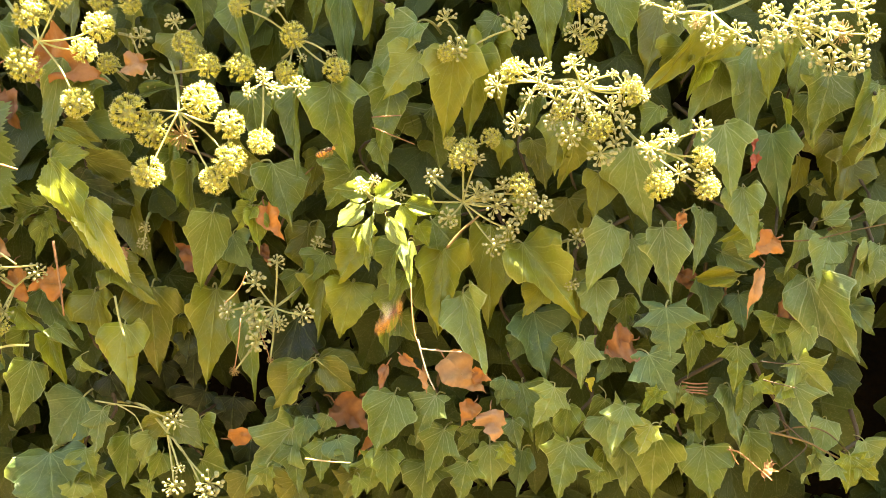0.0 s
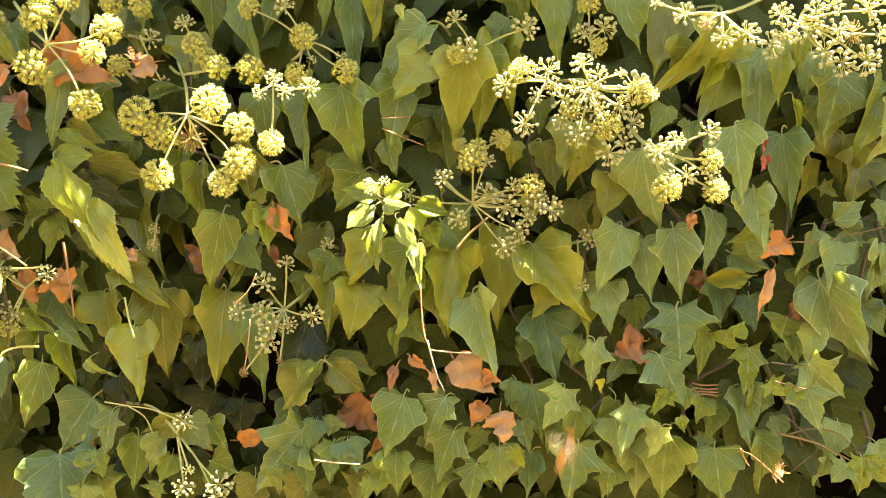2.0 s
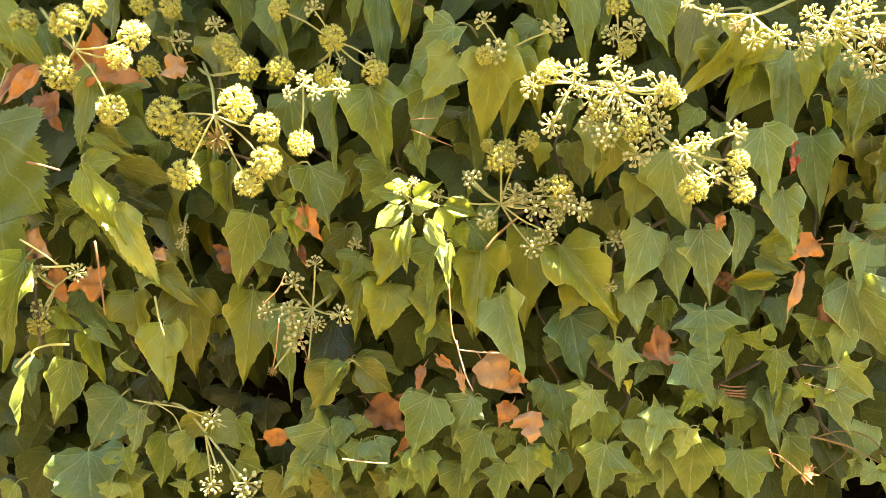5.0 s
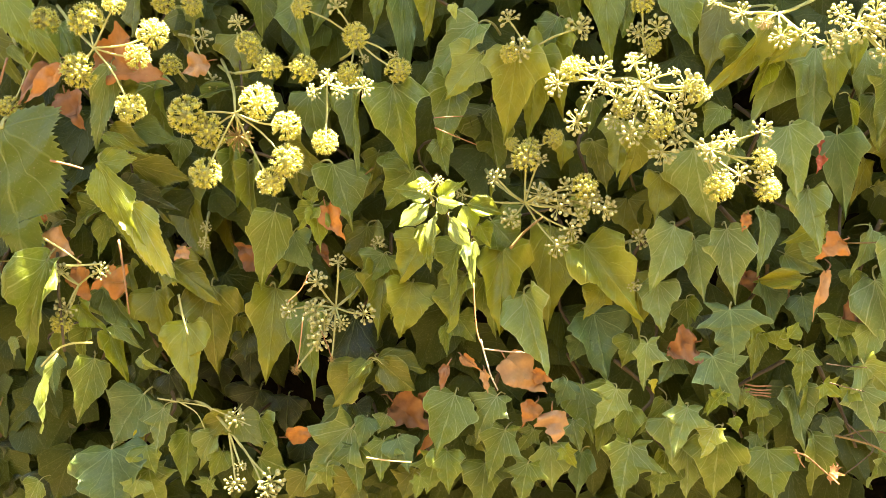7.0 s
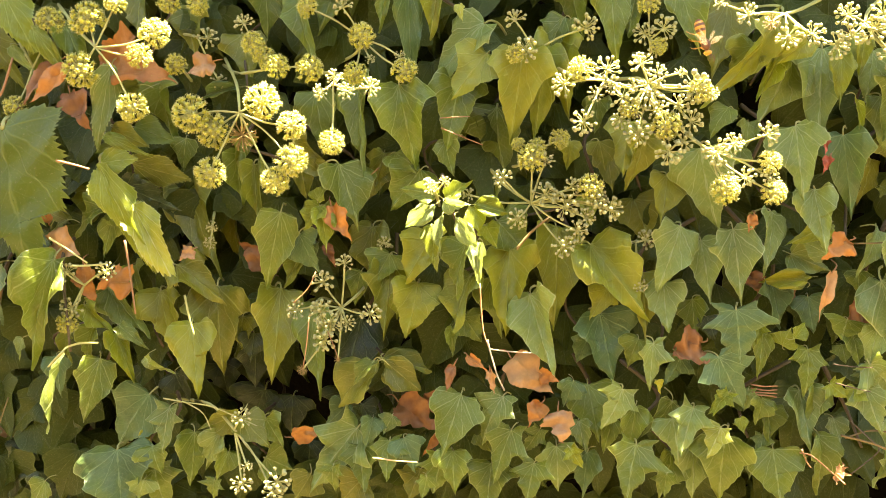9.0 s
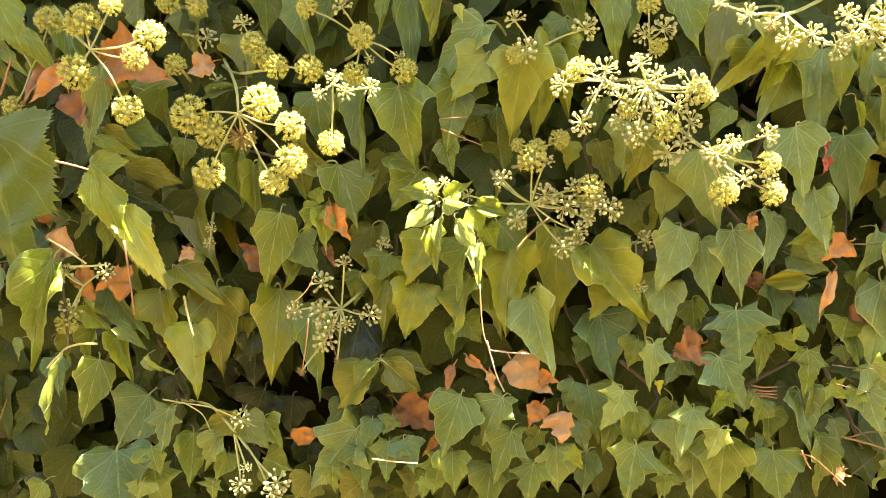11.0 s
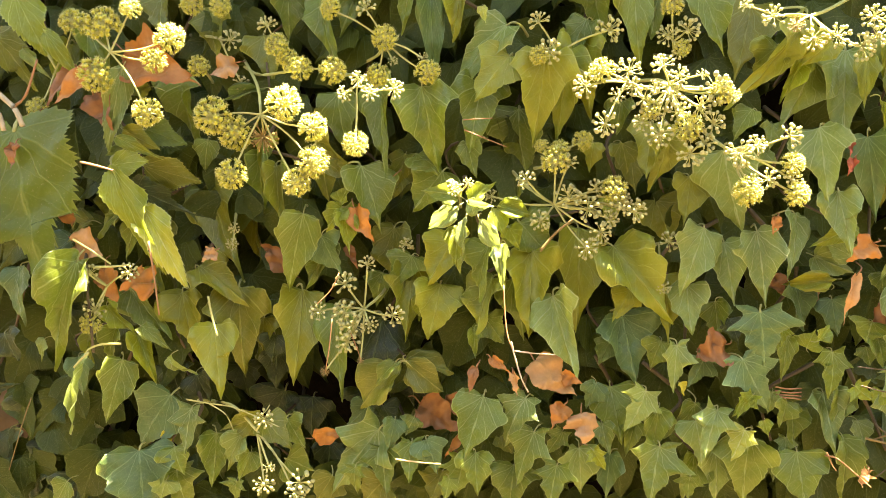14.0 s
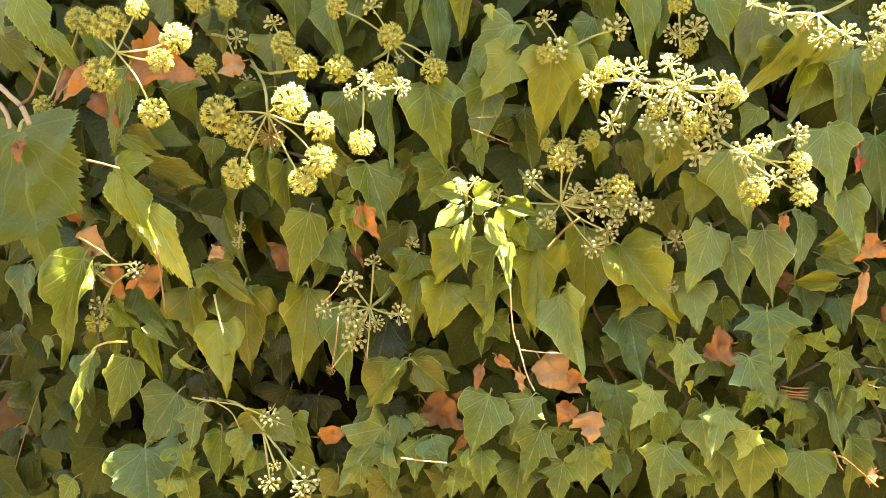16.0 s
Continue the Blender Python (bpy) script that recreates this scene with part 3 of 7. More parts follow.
def tree_bough():
    tree = root_of("shade_tree", (1.9, -0.9, 0.0), "unseen leafy tree added so that its boughs shade the ivy", "tree")
    stem(tree, [(1.9, -0.9, 0.0), (1.88, -0.88, 1.0), (1.8, -0.8, 1.9), (1.7, -0.75, 2.5), (1.5, -0.7, 2.9)], 0.07, 0.035, BARK, "trunk", "", 10)
    stem(tree, [(1.78, -0.8, 2.0), (1.3, -0.55, 2.2), (0.7, -0.4, 2.32), (-0.1, -0.34, 2.36), (-0.7, -0.3, 2.4)], 0.03, 0.008, BARK, "limb", "", 8)
    stem(tree, [(1.72, -0.78, 2.4), (1.2, -0.2, 2.5), (0.5, 0.16, 2.5), (-0.4, 0.2, 2.48)], 0.025, 0.006, BARK, "limb", "", 8)
    crown = inner_leaves("crown", 7500, 21, shaded_place, (0.03, 0.044), "unseen crown of small green leaves, gaps set to let sun through", (), True)
    crown.parent = tree
    crown.matrix_parent_inverse = tree.matrix_basis.inverted()


tree_bough()


# ---- wasps ----
WASP_DARK = plain_material("wasp_brown", (0.16, 0.055, 0.02), (0.10, 0.035, 0.015), 300.0, 0.4, 0.1, 0.0002)
WASP_GOLD = plain_material("wasp_amber", (0.62, 0.30, 0.05), (0.50, 0.22, 0.04), 300.0, 0.35, 0.1, 0.0002)
BEE_DARK = plain_material("bee_black", (0.02, 0.018, 0.016), (0.035, 0.028, 0.02), 300.0, 0.5, 0.1, 0.0002)


def wing_material():
    n = Nodes("wing_membrane")
    n.bsdf.inputs["Base Color"].default_value = (0.75, 0.55, 0.32, 1)
    n.bsdf.inputs["Roughness"].default_value = 0.25
    veins = n.add("ShaderNodeTexVoronoi", feature="DISTANCE_TO_EDGE")
    veins.inputs["Scale"].default_value = 420.0
    n.plug(n.place(), veins.inputs["Vector"])
    n.plug(n.span(veins.outputs["Distance"], 0.02, 0.08, 0.8, 0.28), n.bsdf.inputs["Alpha"])
    return n.mat


WING = wing_material()


def wasp(name, label, category, size, dark, gold):
    """An insect, head to +x, in a space where its body is 1 long, then scaled to size."""
    thing = root_of(name, (0, 0, 0), label, category)
    grow = Matrix.Scale(size, 4)

    def blob(part, x, rx, rz, mat, rings=8, sides=12):
        v, f = sphere(rings, sides, rz, rx)
        v = [Vector((q.z + x, q.x, q.y)) for q in v]
        return child(part, mesh_of(part, v, f, [mat]), thing, grow)

    blob("thorax", 0.16, 0.15, 0.115, dark)
    head = blob("head", 0.37, 0.065, 0.10, gold)
    v, f = sphere(12, 14, 1.0, 1.0)
    shaped = [Vector((-0.24 + q.z * 0.27, q.x * 0.125 * (1 - 0.25 * q.z), q.y * 0.125 * (1 - 0.25 * q.z) - 0.03)) for q in v]
    me = mesh_of("abdomen", shaped, f, [gold, dark])
    for face in me.polygons:
        x = sum(shaped[i].x for i in face.vertices) / len(face.vertices)
        face.material_index = int((x + 0.6) * 13) % 2
    child("abdomen", me, thing, grow, "banded amber and brown abdomen" if gold is not dark else "")
    for side in (1, -1):
        for k, (length, wide, back) in enumerate(((0.62, 0.10, 0.35), (0.42, 0.08, 0.75))):
            line = []
            for j in range(11):
                t = j / 10
                line.append(Vector((t * length, wide * math.sin(math.pi * t ** 0.7), 0)))
            pts = line + [Vector((q.x, -q.y * 0.45, 0)) for q in line[-2:0:-1]]
            top, low = [q + Vector((0, 0, 0.003)) for q in pts], [q - Vector((0, 0, 0.003)) for q in pts]
            n = len(pts)
            faces = [tuple(range(n)), tuple(range(2 * n - 1, n - 1, -1))] + [(j, (j + 1) % n, n + (j + 1) % n, n + j) for j in range(n)]
            turn = pose(0.18 - 0.08 * k, 0.06 * side, 0.09, 18 * side, -8, (90 + 90 * back * 0.6) * side)
            child("wing", mesh_of("wing", top + low, faces, [WING], None, None, False), thing, grow @ turn)
        for k in range(3):
            x = 0.25 - 0.1 * k
            v, f = tube([(x, 0.07 * side, -0.06), (x - 0.02 - 0.06 * k, 0.2 * side, -0.05), (x - 0.05 - 0.1 * k, 0.24 * side, -0.2), (x - 0.10 - 0.12 * k, 0.26 * side, -0.27)], 0.018, 0.008, 4, 3)
            child("leg", mesh_of("leg", v, f, [dark if gold is dark else gold]), thing, grow)
        v, f = tube([(0.42, 0.03 * side, 0.05), (0.5, 0.07 * side, 0.09), (0.6, 0.12 * side, 0.04)], 0.012, 0.009, 4, 3)
        child("antenna", mesh_of("antenna", v, f, [dark]), thing, grow)
    return thing


def flight(rows):
    """Poses along a flight: the head goes first, the back stays up."""
    places = [Vector(p) for _, p in rows]
    made, last = [], Vector((1, 0, 0))
    for k, (t, _) in enumerate(rows):
        way = places[min(k + 1, len(rows) - 1)] - places[max(k - 1, 0)]
        if way.length > 0.004:
            way = way.normalized()
            way.z *= 0.6
            if way.dot(last) < -0.2:
                way = way + last * 0.8 + Vector((0, 0, 0.3))
            elif way.dot(last) < 0.3:
                way = way + last * 0.5
            last = way.normalized()
        up = Vector((0, -0.25, 1))
        y = up.cross(last).normalized()
        made.append((t, Matrix.Translation(places[k]) @ Matrix((last, y, last.cross(y))).transposed().to_4x4()))
    return made


def twig(label, points, r0, r1, mat, category="twig"):
    thing = root_of("twig", points[0], label, category, "twigs among the ivy")
    stem(thing, points, r0, r1, mat, "stem")
    return thing


OCHRE = plain_material("stem_ochre", (0.16, 0.10, 0.03), (0.11, 0.07, 0.02), 90.0, 0.6)
PALE_BARK = plain_material("pale_bark", (0.36, 0.29, 0.20), (0.27, 0.21, 0.14), 120.0, 0.7)
STRAW = plain_material("straw", (0.5, 0.36, 0.17), (0.42, 0.28, 0.13), 120.0, 0.6)

# ---- ivy shoots ----
shoot = root_of("ivy_shoot", (-0.3984, 0.0244, 1.3558), "trailing ivy shoot with shade-darkened and bluish green pointed leaves", "ivy", "ivy shoots")
stem(shoot, [(-0.3984, 0.0244, 1.3558), (-0.3984, 0.0084, 1.3358), (-0.4293, 0.0387, 1.2717), (-0.4381, 0.0177, 1.2212)], 0.0019, 0.0011, BARK)
leaf(shoot, "h", "b", (-0.3984, -0.0056, 1.3358), (-0.3938, -0.0198, 1.2852), 0.0385, 1, 29)
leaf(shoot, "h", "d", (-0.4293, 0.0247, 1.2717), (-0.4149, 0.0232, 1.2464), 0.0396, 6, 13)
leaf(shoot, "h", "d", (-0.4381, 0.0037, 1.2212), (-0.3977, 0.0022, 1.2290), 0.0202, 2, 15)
shoot = root_of("ivy_shoot", (-0.4414, 0.0896, 1.1957), "trailing ivy shoot with shade-darkened green pointed leaves", "ivy", "ivy shoots")
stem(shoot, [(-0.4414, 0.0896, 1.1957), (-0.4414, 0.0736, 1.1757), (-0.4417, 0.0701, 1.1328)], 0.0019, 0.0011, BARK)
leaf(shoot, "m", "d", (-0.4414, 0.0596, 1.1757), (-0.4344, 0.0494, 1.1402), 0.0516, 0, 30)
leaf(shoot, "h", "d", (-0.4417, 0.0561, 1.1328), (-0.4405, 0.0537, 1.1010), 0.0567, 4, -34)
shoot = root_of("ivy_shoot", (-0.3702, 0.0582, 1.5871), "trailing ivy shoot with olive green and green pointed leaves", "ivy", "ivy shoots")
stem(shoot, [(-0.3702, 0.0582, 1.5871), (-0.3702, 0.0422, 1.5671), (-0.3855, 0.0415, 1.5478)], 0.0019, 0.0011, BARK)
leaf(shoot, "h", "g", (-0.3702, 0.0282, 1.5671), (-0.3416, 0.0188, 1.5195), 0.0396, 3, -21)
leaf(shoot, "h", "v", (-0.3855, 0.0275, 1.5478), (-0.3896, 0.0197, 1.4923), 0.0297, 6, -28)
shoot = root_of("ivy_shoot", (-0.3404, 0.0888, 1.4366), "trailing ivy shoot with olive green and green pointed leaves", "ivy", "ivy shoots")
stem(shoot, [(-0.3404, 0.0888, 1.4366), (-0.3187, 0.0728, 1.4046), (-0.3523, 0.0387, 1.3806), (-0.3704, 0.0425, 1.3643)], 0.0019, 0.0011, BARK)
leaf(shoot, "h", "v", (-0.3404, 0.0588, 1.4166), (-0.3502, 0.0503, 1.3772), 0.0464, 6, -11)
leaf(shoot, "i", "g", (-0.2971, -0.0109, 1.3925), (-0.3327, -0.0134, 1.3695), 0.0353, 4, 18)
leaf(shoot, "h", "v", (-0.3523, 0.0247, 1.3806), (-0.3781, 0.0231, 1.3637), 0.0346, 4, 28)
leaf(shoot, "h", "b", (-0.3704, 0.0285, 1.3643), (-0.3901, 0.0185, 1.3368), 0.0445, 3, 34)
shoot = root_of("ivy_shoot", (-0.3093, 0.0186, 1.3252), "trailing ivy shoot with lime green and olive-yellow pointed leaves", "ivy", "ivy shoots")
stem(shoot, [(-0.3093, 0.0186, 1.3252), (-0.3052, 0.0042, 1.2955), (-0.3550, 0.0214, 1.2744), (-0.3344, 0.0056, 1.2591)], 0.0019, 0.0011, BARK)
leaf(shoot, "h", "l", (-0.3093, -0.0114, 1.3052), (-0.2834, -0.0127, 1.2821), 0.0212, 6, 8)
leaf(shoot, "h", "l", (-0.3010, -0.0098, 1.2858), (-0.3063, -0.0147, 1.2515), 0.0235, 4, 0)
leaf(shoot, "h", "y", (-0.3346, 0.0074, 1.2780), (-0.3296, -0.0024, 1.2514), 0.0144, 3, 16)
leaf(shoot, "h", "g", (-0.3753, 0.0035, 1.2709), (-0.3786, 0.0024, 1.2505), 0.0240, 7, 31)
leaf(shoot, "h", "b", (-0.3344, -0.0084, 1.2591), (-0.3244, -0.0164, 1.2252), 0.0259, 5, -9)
shoot = root_of("ivy_shoot", (-0.2881, 0.0125, 1.2802), "trailing ivy shoot with shade-darkened and green pointed leaves", "ivy", "ivy shoots")
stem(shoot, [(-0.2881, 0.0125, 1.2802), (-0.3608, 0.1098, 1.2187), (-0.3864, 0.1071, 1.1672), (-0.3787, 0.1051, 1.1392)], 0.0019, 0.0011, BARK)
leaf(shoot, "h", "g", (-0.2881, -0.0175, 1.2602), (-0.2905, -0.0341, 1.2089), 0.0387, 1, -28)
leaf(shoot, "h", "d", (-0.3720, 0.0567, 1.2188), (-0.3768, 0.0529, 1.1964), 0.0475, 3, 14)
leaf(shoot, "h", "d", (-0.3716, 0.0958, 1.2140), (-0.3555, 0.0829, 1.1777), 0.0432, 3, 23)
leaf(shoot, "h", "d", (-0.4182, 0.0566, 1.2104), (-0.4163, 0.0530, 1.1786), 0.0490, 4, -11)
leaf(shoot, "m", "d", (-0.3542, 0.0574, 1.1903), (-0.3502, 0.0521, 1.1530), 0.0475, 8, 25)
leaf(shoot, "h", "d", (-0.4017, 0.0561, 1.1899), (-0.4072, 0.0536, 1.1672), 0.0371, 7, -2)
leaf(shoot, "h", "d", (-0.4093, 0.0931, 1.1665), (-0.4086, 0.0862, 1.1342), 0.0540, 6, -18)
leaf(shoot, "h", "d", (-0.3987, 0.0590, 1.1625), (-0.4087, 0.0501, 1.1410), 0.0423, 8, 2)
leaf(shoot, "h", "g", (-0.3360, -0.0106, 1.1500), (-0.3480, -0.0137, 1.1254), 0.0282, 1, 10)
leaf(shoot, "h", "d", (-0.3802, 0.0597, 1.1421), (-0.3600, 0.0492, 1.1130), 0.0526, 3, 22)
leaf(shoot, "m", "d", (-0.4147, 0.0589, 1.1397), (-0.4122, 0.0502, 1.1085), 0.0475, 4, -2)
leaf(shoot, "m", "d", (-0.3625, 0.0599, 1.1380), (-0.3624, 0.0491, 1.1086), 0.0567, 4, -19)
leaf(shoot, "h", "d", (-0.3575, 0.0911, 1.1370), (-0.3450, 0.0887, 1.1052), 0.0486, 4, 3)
shoot = root_of("ivy_shoot", (-0.2983, 0.0618, 1.6211), "trailing ivy shoot with green and olive green pointed leaves", "ivy", "ivy shoots")
stem(shoot, [(-0.2983, 0.0618, 1.6211), (-0.2718, 0.0458, 1.5925), (-0.2936, 0.0410, 1.5251), (-0.2679, 0.0398, 1.5200)], 0.0019, 0.0011, BARK)
leaf(shoot, "h", "v", (-0.2983, 0.0318, 1.6011), (-0.2918, 0.0145, 1.5521), 0.0495, 2, 17)
leaf(shoot, "h", "v", (-0.2453, 0.0273, 1.5839), (-0.2446, 0.0200, 1.5387), 0.0495, 0, 15)
leaf(shoot, "h", "g", (-0.2936, 0.0270, 1.5251), (-0.2943, 0.0204, 1.5024), 0.0198, 8, 2)
leaf(shoot, "h", "g", (-0.2679, 0.0258, 1.5200), (-0.2647, 0.0218, 1.4564), 0.0470, 3, 31)
shoot = root_of("ivy_shoot", (-0.2420, 0.0552, 1.4802), "trailing ivy shoot with green and olive green pointed leaves", "ivy", "ivy shoots")
stem(shoot, [(-0.2420, 0.0552, 1.4802), (-0.2439, 0.0528, 1.4415), (-0.2861, 0.0057, 1.3912), (-0.2854, 0.0434, 1.3795)], 0.0019, 0.0011, BARK)
leaf(shoot, "h", "g", (-0.2420, 0.0252, 1.4602), (-0.2434, 0.0226, 1.4313), 0.0272, 1, -10)
leaf(shoot, "h", "v", (-0.2458, 0.0388, 1.4228), (-0.2005, 0.0059, 1.3353), 0.0544, 7, 13)
leaf(shoot, "h", "l", (-0.2820, -0.0244, 1.3943), (-0.2963, -0.0257, 1.4034), 0.0115, 7, 13)
leaf(shoot, "h", "g", (-0.2903, -0.0083, 1.3881), (-0.2731, -0.0166, 1.3684), 0.0188, 1, 5)
leaf(shoot, "h", "g", (-0.2882, -0.0112, 1.3804), (-0.2953, -0.0130, 1.3454), 0.0212, 5, -10)
leaf(shoot, "m", "v", (-0.2826, 0.0294, 1.3785), (-0.2681, 0.0174, 1.3501), 0.0297, 7, 5)
shoot = root_of("ivy_shoot", (-0.2297, 0.0231, 1.3646), "trailing ivy shoot with olive-yellow and green pointed leaves", "ivy", "ivy shoots")
stem(shoot, [(-0.2297, 0.0231, 1.3646), (-0.2672, 0.0426, 1.3324), (-0.2538, 0.0091, 1.2891), (-0.2490, 0.0403, 1.2555)], 0.0019, 0.0011, BARK)
leaf(shoot, "h", "v", (-0.2297, -0.0069, 1.3446), (-0.1812, -0.0182, 1.3207), 0.0423, 0, -31)
leaf(shoot, "h", "y", (-0.2880, 0.0286, 1.3417), (-0.2756, 0.0183, 1.3165), 0.0272, 6, 5)
leaf(shoot, "m", "g", (-0.3013, 0.0101, 1.3229), (-0.2520, -0.0056, 1.2785), 0.0384, 2, 16)
leaf(shoot, "h", "y", (-0.2498, 0.0090, 1.3204), (-0.2323, -0.0044, 1.2688), 0.0456, 4, -2)
leaf(shoot, "m", "y", (-0.2085, -0.0153, 1.2951), (-0.1909, -0.0369, 1.2357), 0.0415, 5, -9)
leaf(shoot, "h", "g", (-0.2704, -0.0234, 1.2906), (-0.2431, -0.0269, 1.2732), 0.0161, 1, -12)
leaf(shoot, "h", "l", (-0.2824, -0.0049, 1.2817), (-0.2560, -0.0206, 1.2432), 0.0235, 6, -21)
leaf(shoot, "h", "p", (-0.2428, -0.0224, 1.2648), (-0.2209, -0.0282, 1.2496), 0.0092, 4, 34)
leaf(shoot, "h", "d", (-0.2647, 0.0263, 1.2552), (-0.2522, 0.0212, 1.2249), 0.0356, 3, -12)
leaf(shoot, "h", "d", (-0.2393, 0.0251, 1.2466), (-0.2259, 0.0227, 1.2214), 0.0356, 3, 8)
shoot = root_of("ivy_shoot", (-0.2536, 0.0372, 1.2487), "trailing ivy shoot with green and bluish green pointed leaves", "ivy", "ivy shoots")
stem(shoot, [(-0.2536, 0.0372, 1.2487), (-0.2303, 0.0212, 1.2159), (-0.2553, 0.0189, 1.1879), (-0.2445, 0.0212, 1.1610)], 0.0019, 0.0011, BARK)
leaf(shoot, "h", "b", (-0.2536, 0.0072, 1.2287), (-0.2825, -0.0021, 1.1816), 0.0634, 1, 5)
leaf(shoot, "i", "k", (-0.2275, -0.0081, 1.2207), (-0.2286, -0.0168, 1.1836), 0.0367, 2, 7)
leaf(shoot, "m", "g", (-0.2098, 0.0072, 1.1984), (-0.2054, -0.0022, 1.1533), 0.0384, 5, -34)
leaf(shoot, "h", "s", (-0.2503, 0.0049, 1.1960), (-0.2631, 0.0007, 1.1825), 0.0125, 5, 0)
leaf(shoot, "h", "g", (-0.2408, -0.0080, 1.1868), (-0.2300, -0.0169, 1.1668), 0.0338, 4, -10)
leaf(shoot, "m", "b", (-0.2749, -0.0036, 1.1810), (-0.2576, -0.0223, 1.1265), 0.0714, 6, -14)
leaf(shoot, "i", "g", (-0.2441, 0.0072, 1.1638), (-0.2323, -0.0021, 1.1318), 0.0586, 1, 1)
leaf(shoot, "h", "k", (-0.2449, -0.0115, 1.1582), (-0.2484, -0.0126, 1.1414), 0.0282, 6, -28)
shoot = root_of("ivy_shoot", (-0.1752, 0.0551, 1.6194), "trailing ivy shoot with green and olive green pointed leaves", "ivy", "ivy shoots")
stem(shoot, [(-0.1752, 0.0551, 1.6194), (-0.1571, 0.0391, 1.5947), (-0.1958, 0.0436, 1.5588), (-0.1779, 0.0023, 1.5008)], 0.0019, 0.0011, BARK)
leaf(shoot, "h", "g", (-0.1752, 0.0251, 1.5994), (-0.1666, 0.0227, 1.5571), 0.0396, 1, -34)
leaf(shoot, "h", "g", (-0.1390, 0.0126, 1.5900), (-0.1277, -0.0087, 1.5295), 0.0384, 0, 23)
leaf(shoot, "h", "v", (-0.1958, 0.0296, 1.5588), (-0.1835, 0.0172, 1.5183), 0.0495, 1, -8)
leaf(shoot, "o", "b", (-0.1779, -0.0117, 1.5008), (-0.2196, -0.0124, 1.4924), 0.0127, 6, -7)
shoot = root_of("ivy_shoot", (-0.1811, 0.0358, 1.4811), "trailing ivy shoot with green and olive-yellow pointed leaves", "ivy", "ivy shoots")
stem(shoot, [(-0.1811, 0.0358, 1.4811), (-0.1830, 0.0198, 1.4534), (-0.1464, 0.0188, 1.4386), (-0.1720, 0.0775, 1.3989)], 0.0019, 0.0011, BARK)
leaf(shoot, "h", "y", (-0.1811, 0.0058, 1.4611), (-0.1795, -0.0004, 1.4292), 0.0240, 8, -34)
leaf(shoot, "h", "g", (-0.1849, 0.0046, 1.4457), (-0.1781, 0.0010, 1.3981), 0.0216, 6, 6)
leaf(shoot, "h", "v", (-0.1283, 0.0048, 1.4425), (-0.1176, 0.0008, 1.4078), 0.0336, 0, -22)
leaf(shoot, "h", "y", (-0.1645, -0.0072, 1.4346), (-0.1551, -0.0178, 1.3819), 0.0235, 6, -2)
leaf(shoot, "h", "v", (-0.2105, 0.0635, 1.4054), (-0.1939, 0.0446, 1.3412), 0.0361, 7, 33)
leaf(shoot, "m", "g", (-0.1335, -0.0222, 1.3924), (-0.1428, -0.0284, 1.3275), 0.0424, 1, -9)
shoot = root_of("ivy_shoot", (-0.1174, 0.0378, 1.3889), "trailing ivy shoot with shade-darkened and olive green pointed leaves", "ivy", "ivy shoots")
stem(shoot, [(-0.1174, 0.0378, 1.3889), (-0.1527, 0.0315, 1.3417), (-0.1735, 0.0413, 1.2936), (-0.1993, 0.1087, 1.2624)], 0.0019, 0.0011, BARK)
leaf(shoot, "m", "g", (-0.1174, 0.0078, 1.3689), (-0.1347, -0.0028, 1.3297), 0.0288, 6, 0)
leaf(shoot, "h", "y", (-0.1422, 0.0175, 1.3282), (-0.1334, -0.0147, 1.2540), 0.0538, 1, -24)
leaf(shoot, "h", "v", (-0.1986, 0.0113, 1.3280), (-0.1841, -0.0071, 1.2534), 0.0600, 0, -17)
leaf(shoot, "h", "v", (-0.1789, 0.0254, 1.3010), (-0.1785, 0.0223, 1.2708), 0.0346, 6, 1)
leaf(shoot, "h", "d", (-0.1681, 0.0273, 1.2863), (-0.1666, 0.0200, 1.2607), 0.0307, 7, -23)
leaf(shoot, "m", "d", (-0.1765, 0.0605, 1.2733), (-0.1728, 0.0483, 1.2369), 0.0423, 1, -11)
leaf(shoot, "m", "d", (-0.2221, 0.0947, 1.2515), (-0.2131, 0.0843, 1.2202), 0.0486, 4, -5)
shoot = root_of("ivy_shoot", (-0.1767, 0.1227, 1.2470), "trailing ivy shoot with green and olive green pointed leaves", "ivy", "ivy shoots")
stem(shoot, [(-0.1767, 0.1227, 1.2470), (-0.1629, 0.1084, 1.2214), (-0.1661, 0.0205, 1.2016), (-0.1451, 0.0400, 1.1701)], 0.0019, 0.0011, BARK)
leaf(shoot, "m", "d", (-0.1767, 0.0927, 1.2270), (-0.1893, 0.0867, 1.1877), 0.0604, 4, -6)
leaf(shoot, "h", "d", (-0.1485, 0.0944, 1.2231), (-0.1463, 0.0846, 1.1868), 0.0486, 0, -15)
leaf(shoot, "m", "v", (-0.1652, -0.0116, 1.2192), (-0.1990, -0.0125, 1.2041), 0.0282, 2, -27)
leaf(shoot, "m", "v", (-0.1613, -0.0083, 1.2165), (-0.1337, -0.0166, 1.1953), 0.0338, 7, -28)
leaf(shoot, "m", "g", (-0.1463, 0.0065, 1.2152), (-0.1273, -0.0012, 1.1928), 0.0298, 5, 10)
leaf(shoot, "m", "k", (-0.1804, -0.0109, 1.2022), (-0.1940, -0.0134, 1.1702), 0.0263, 4, -1)
leaf(shoot, "m", "g", (-0.1715, -0.0097, 1.1874), (-0.1780, -0.0148, 1.1632), 0.0244, 6, -32)
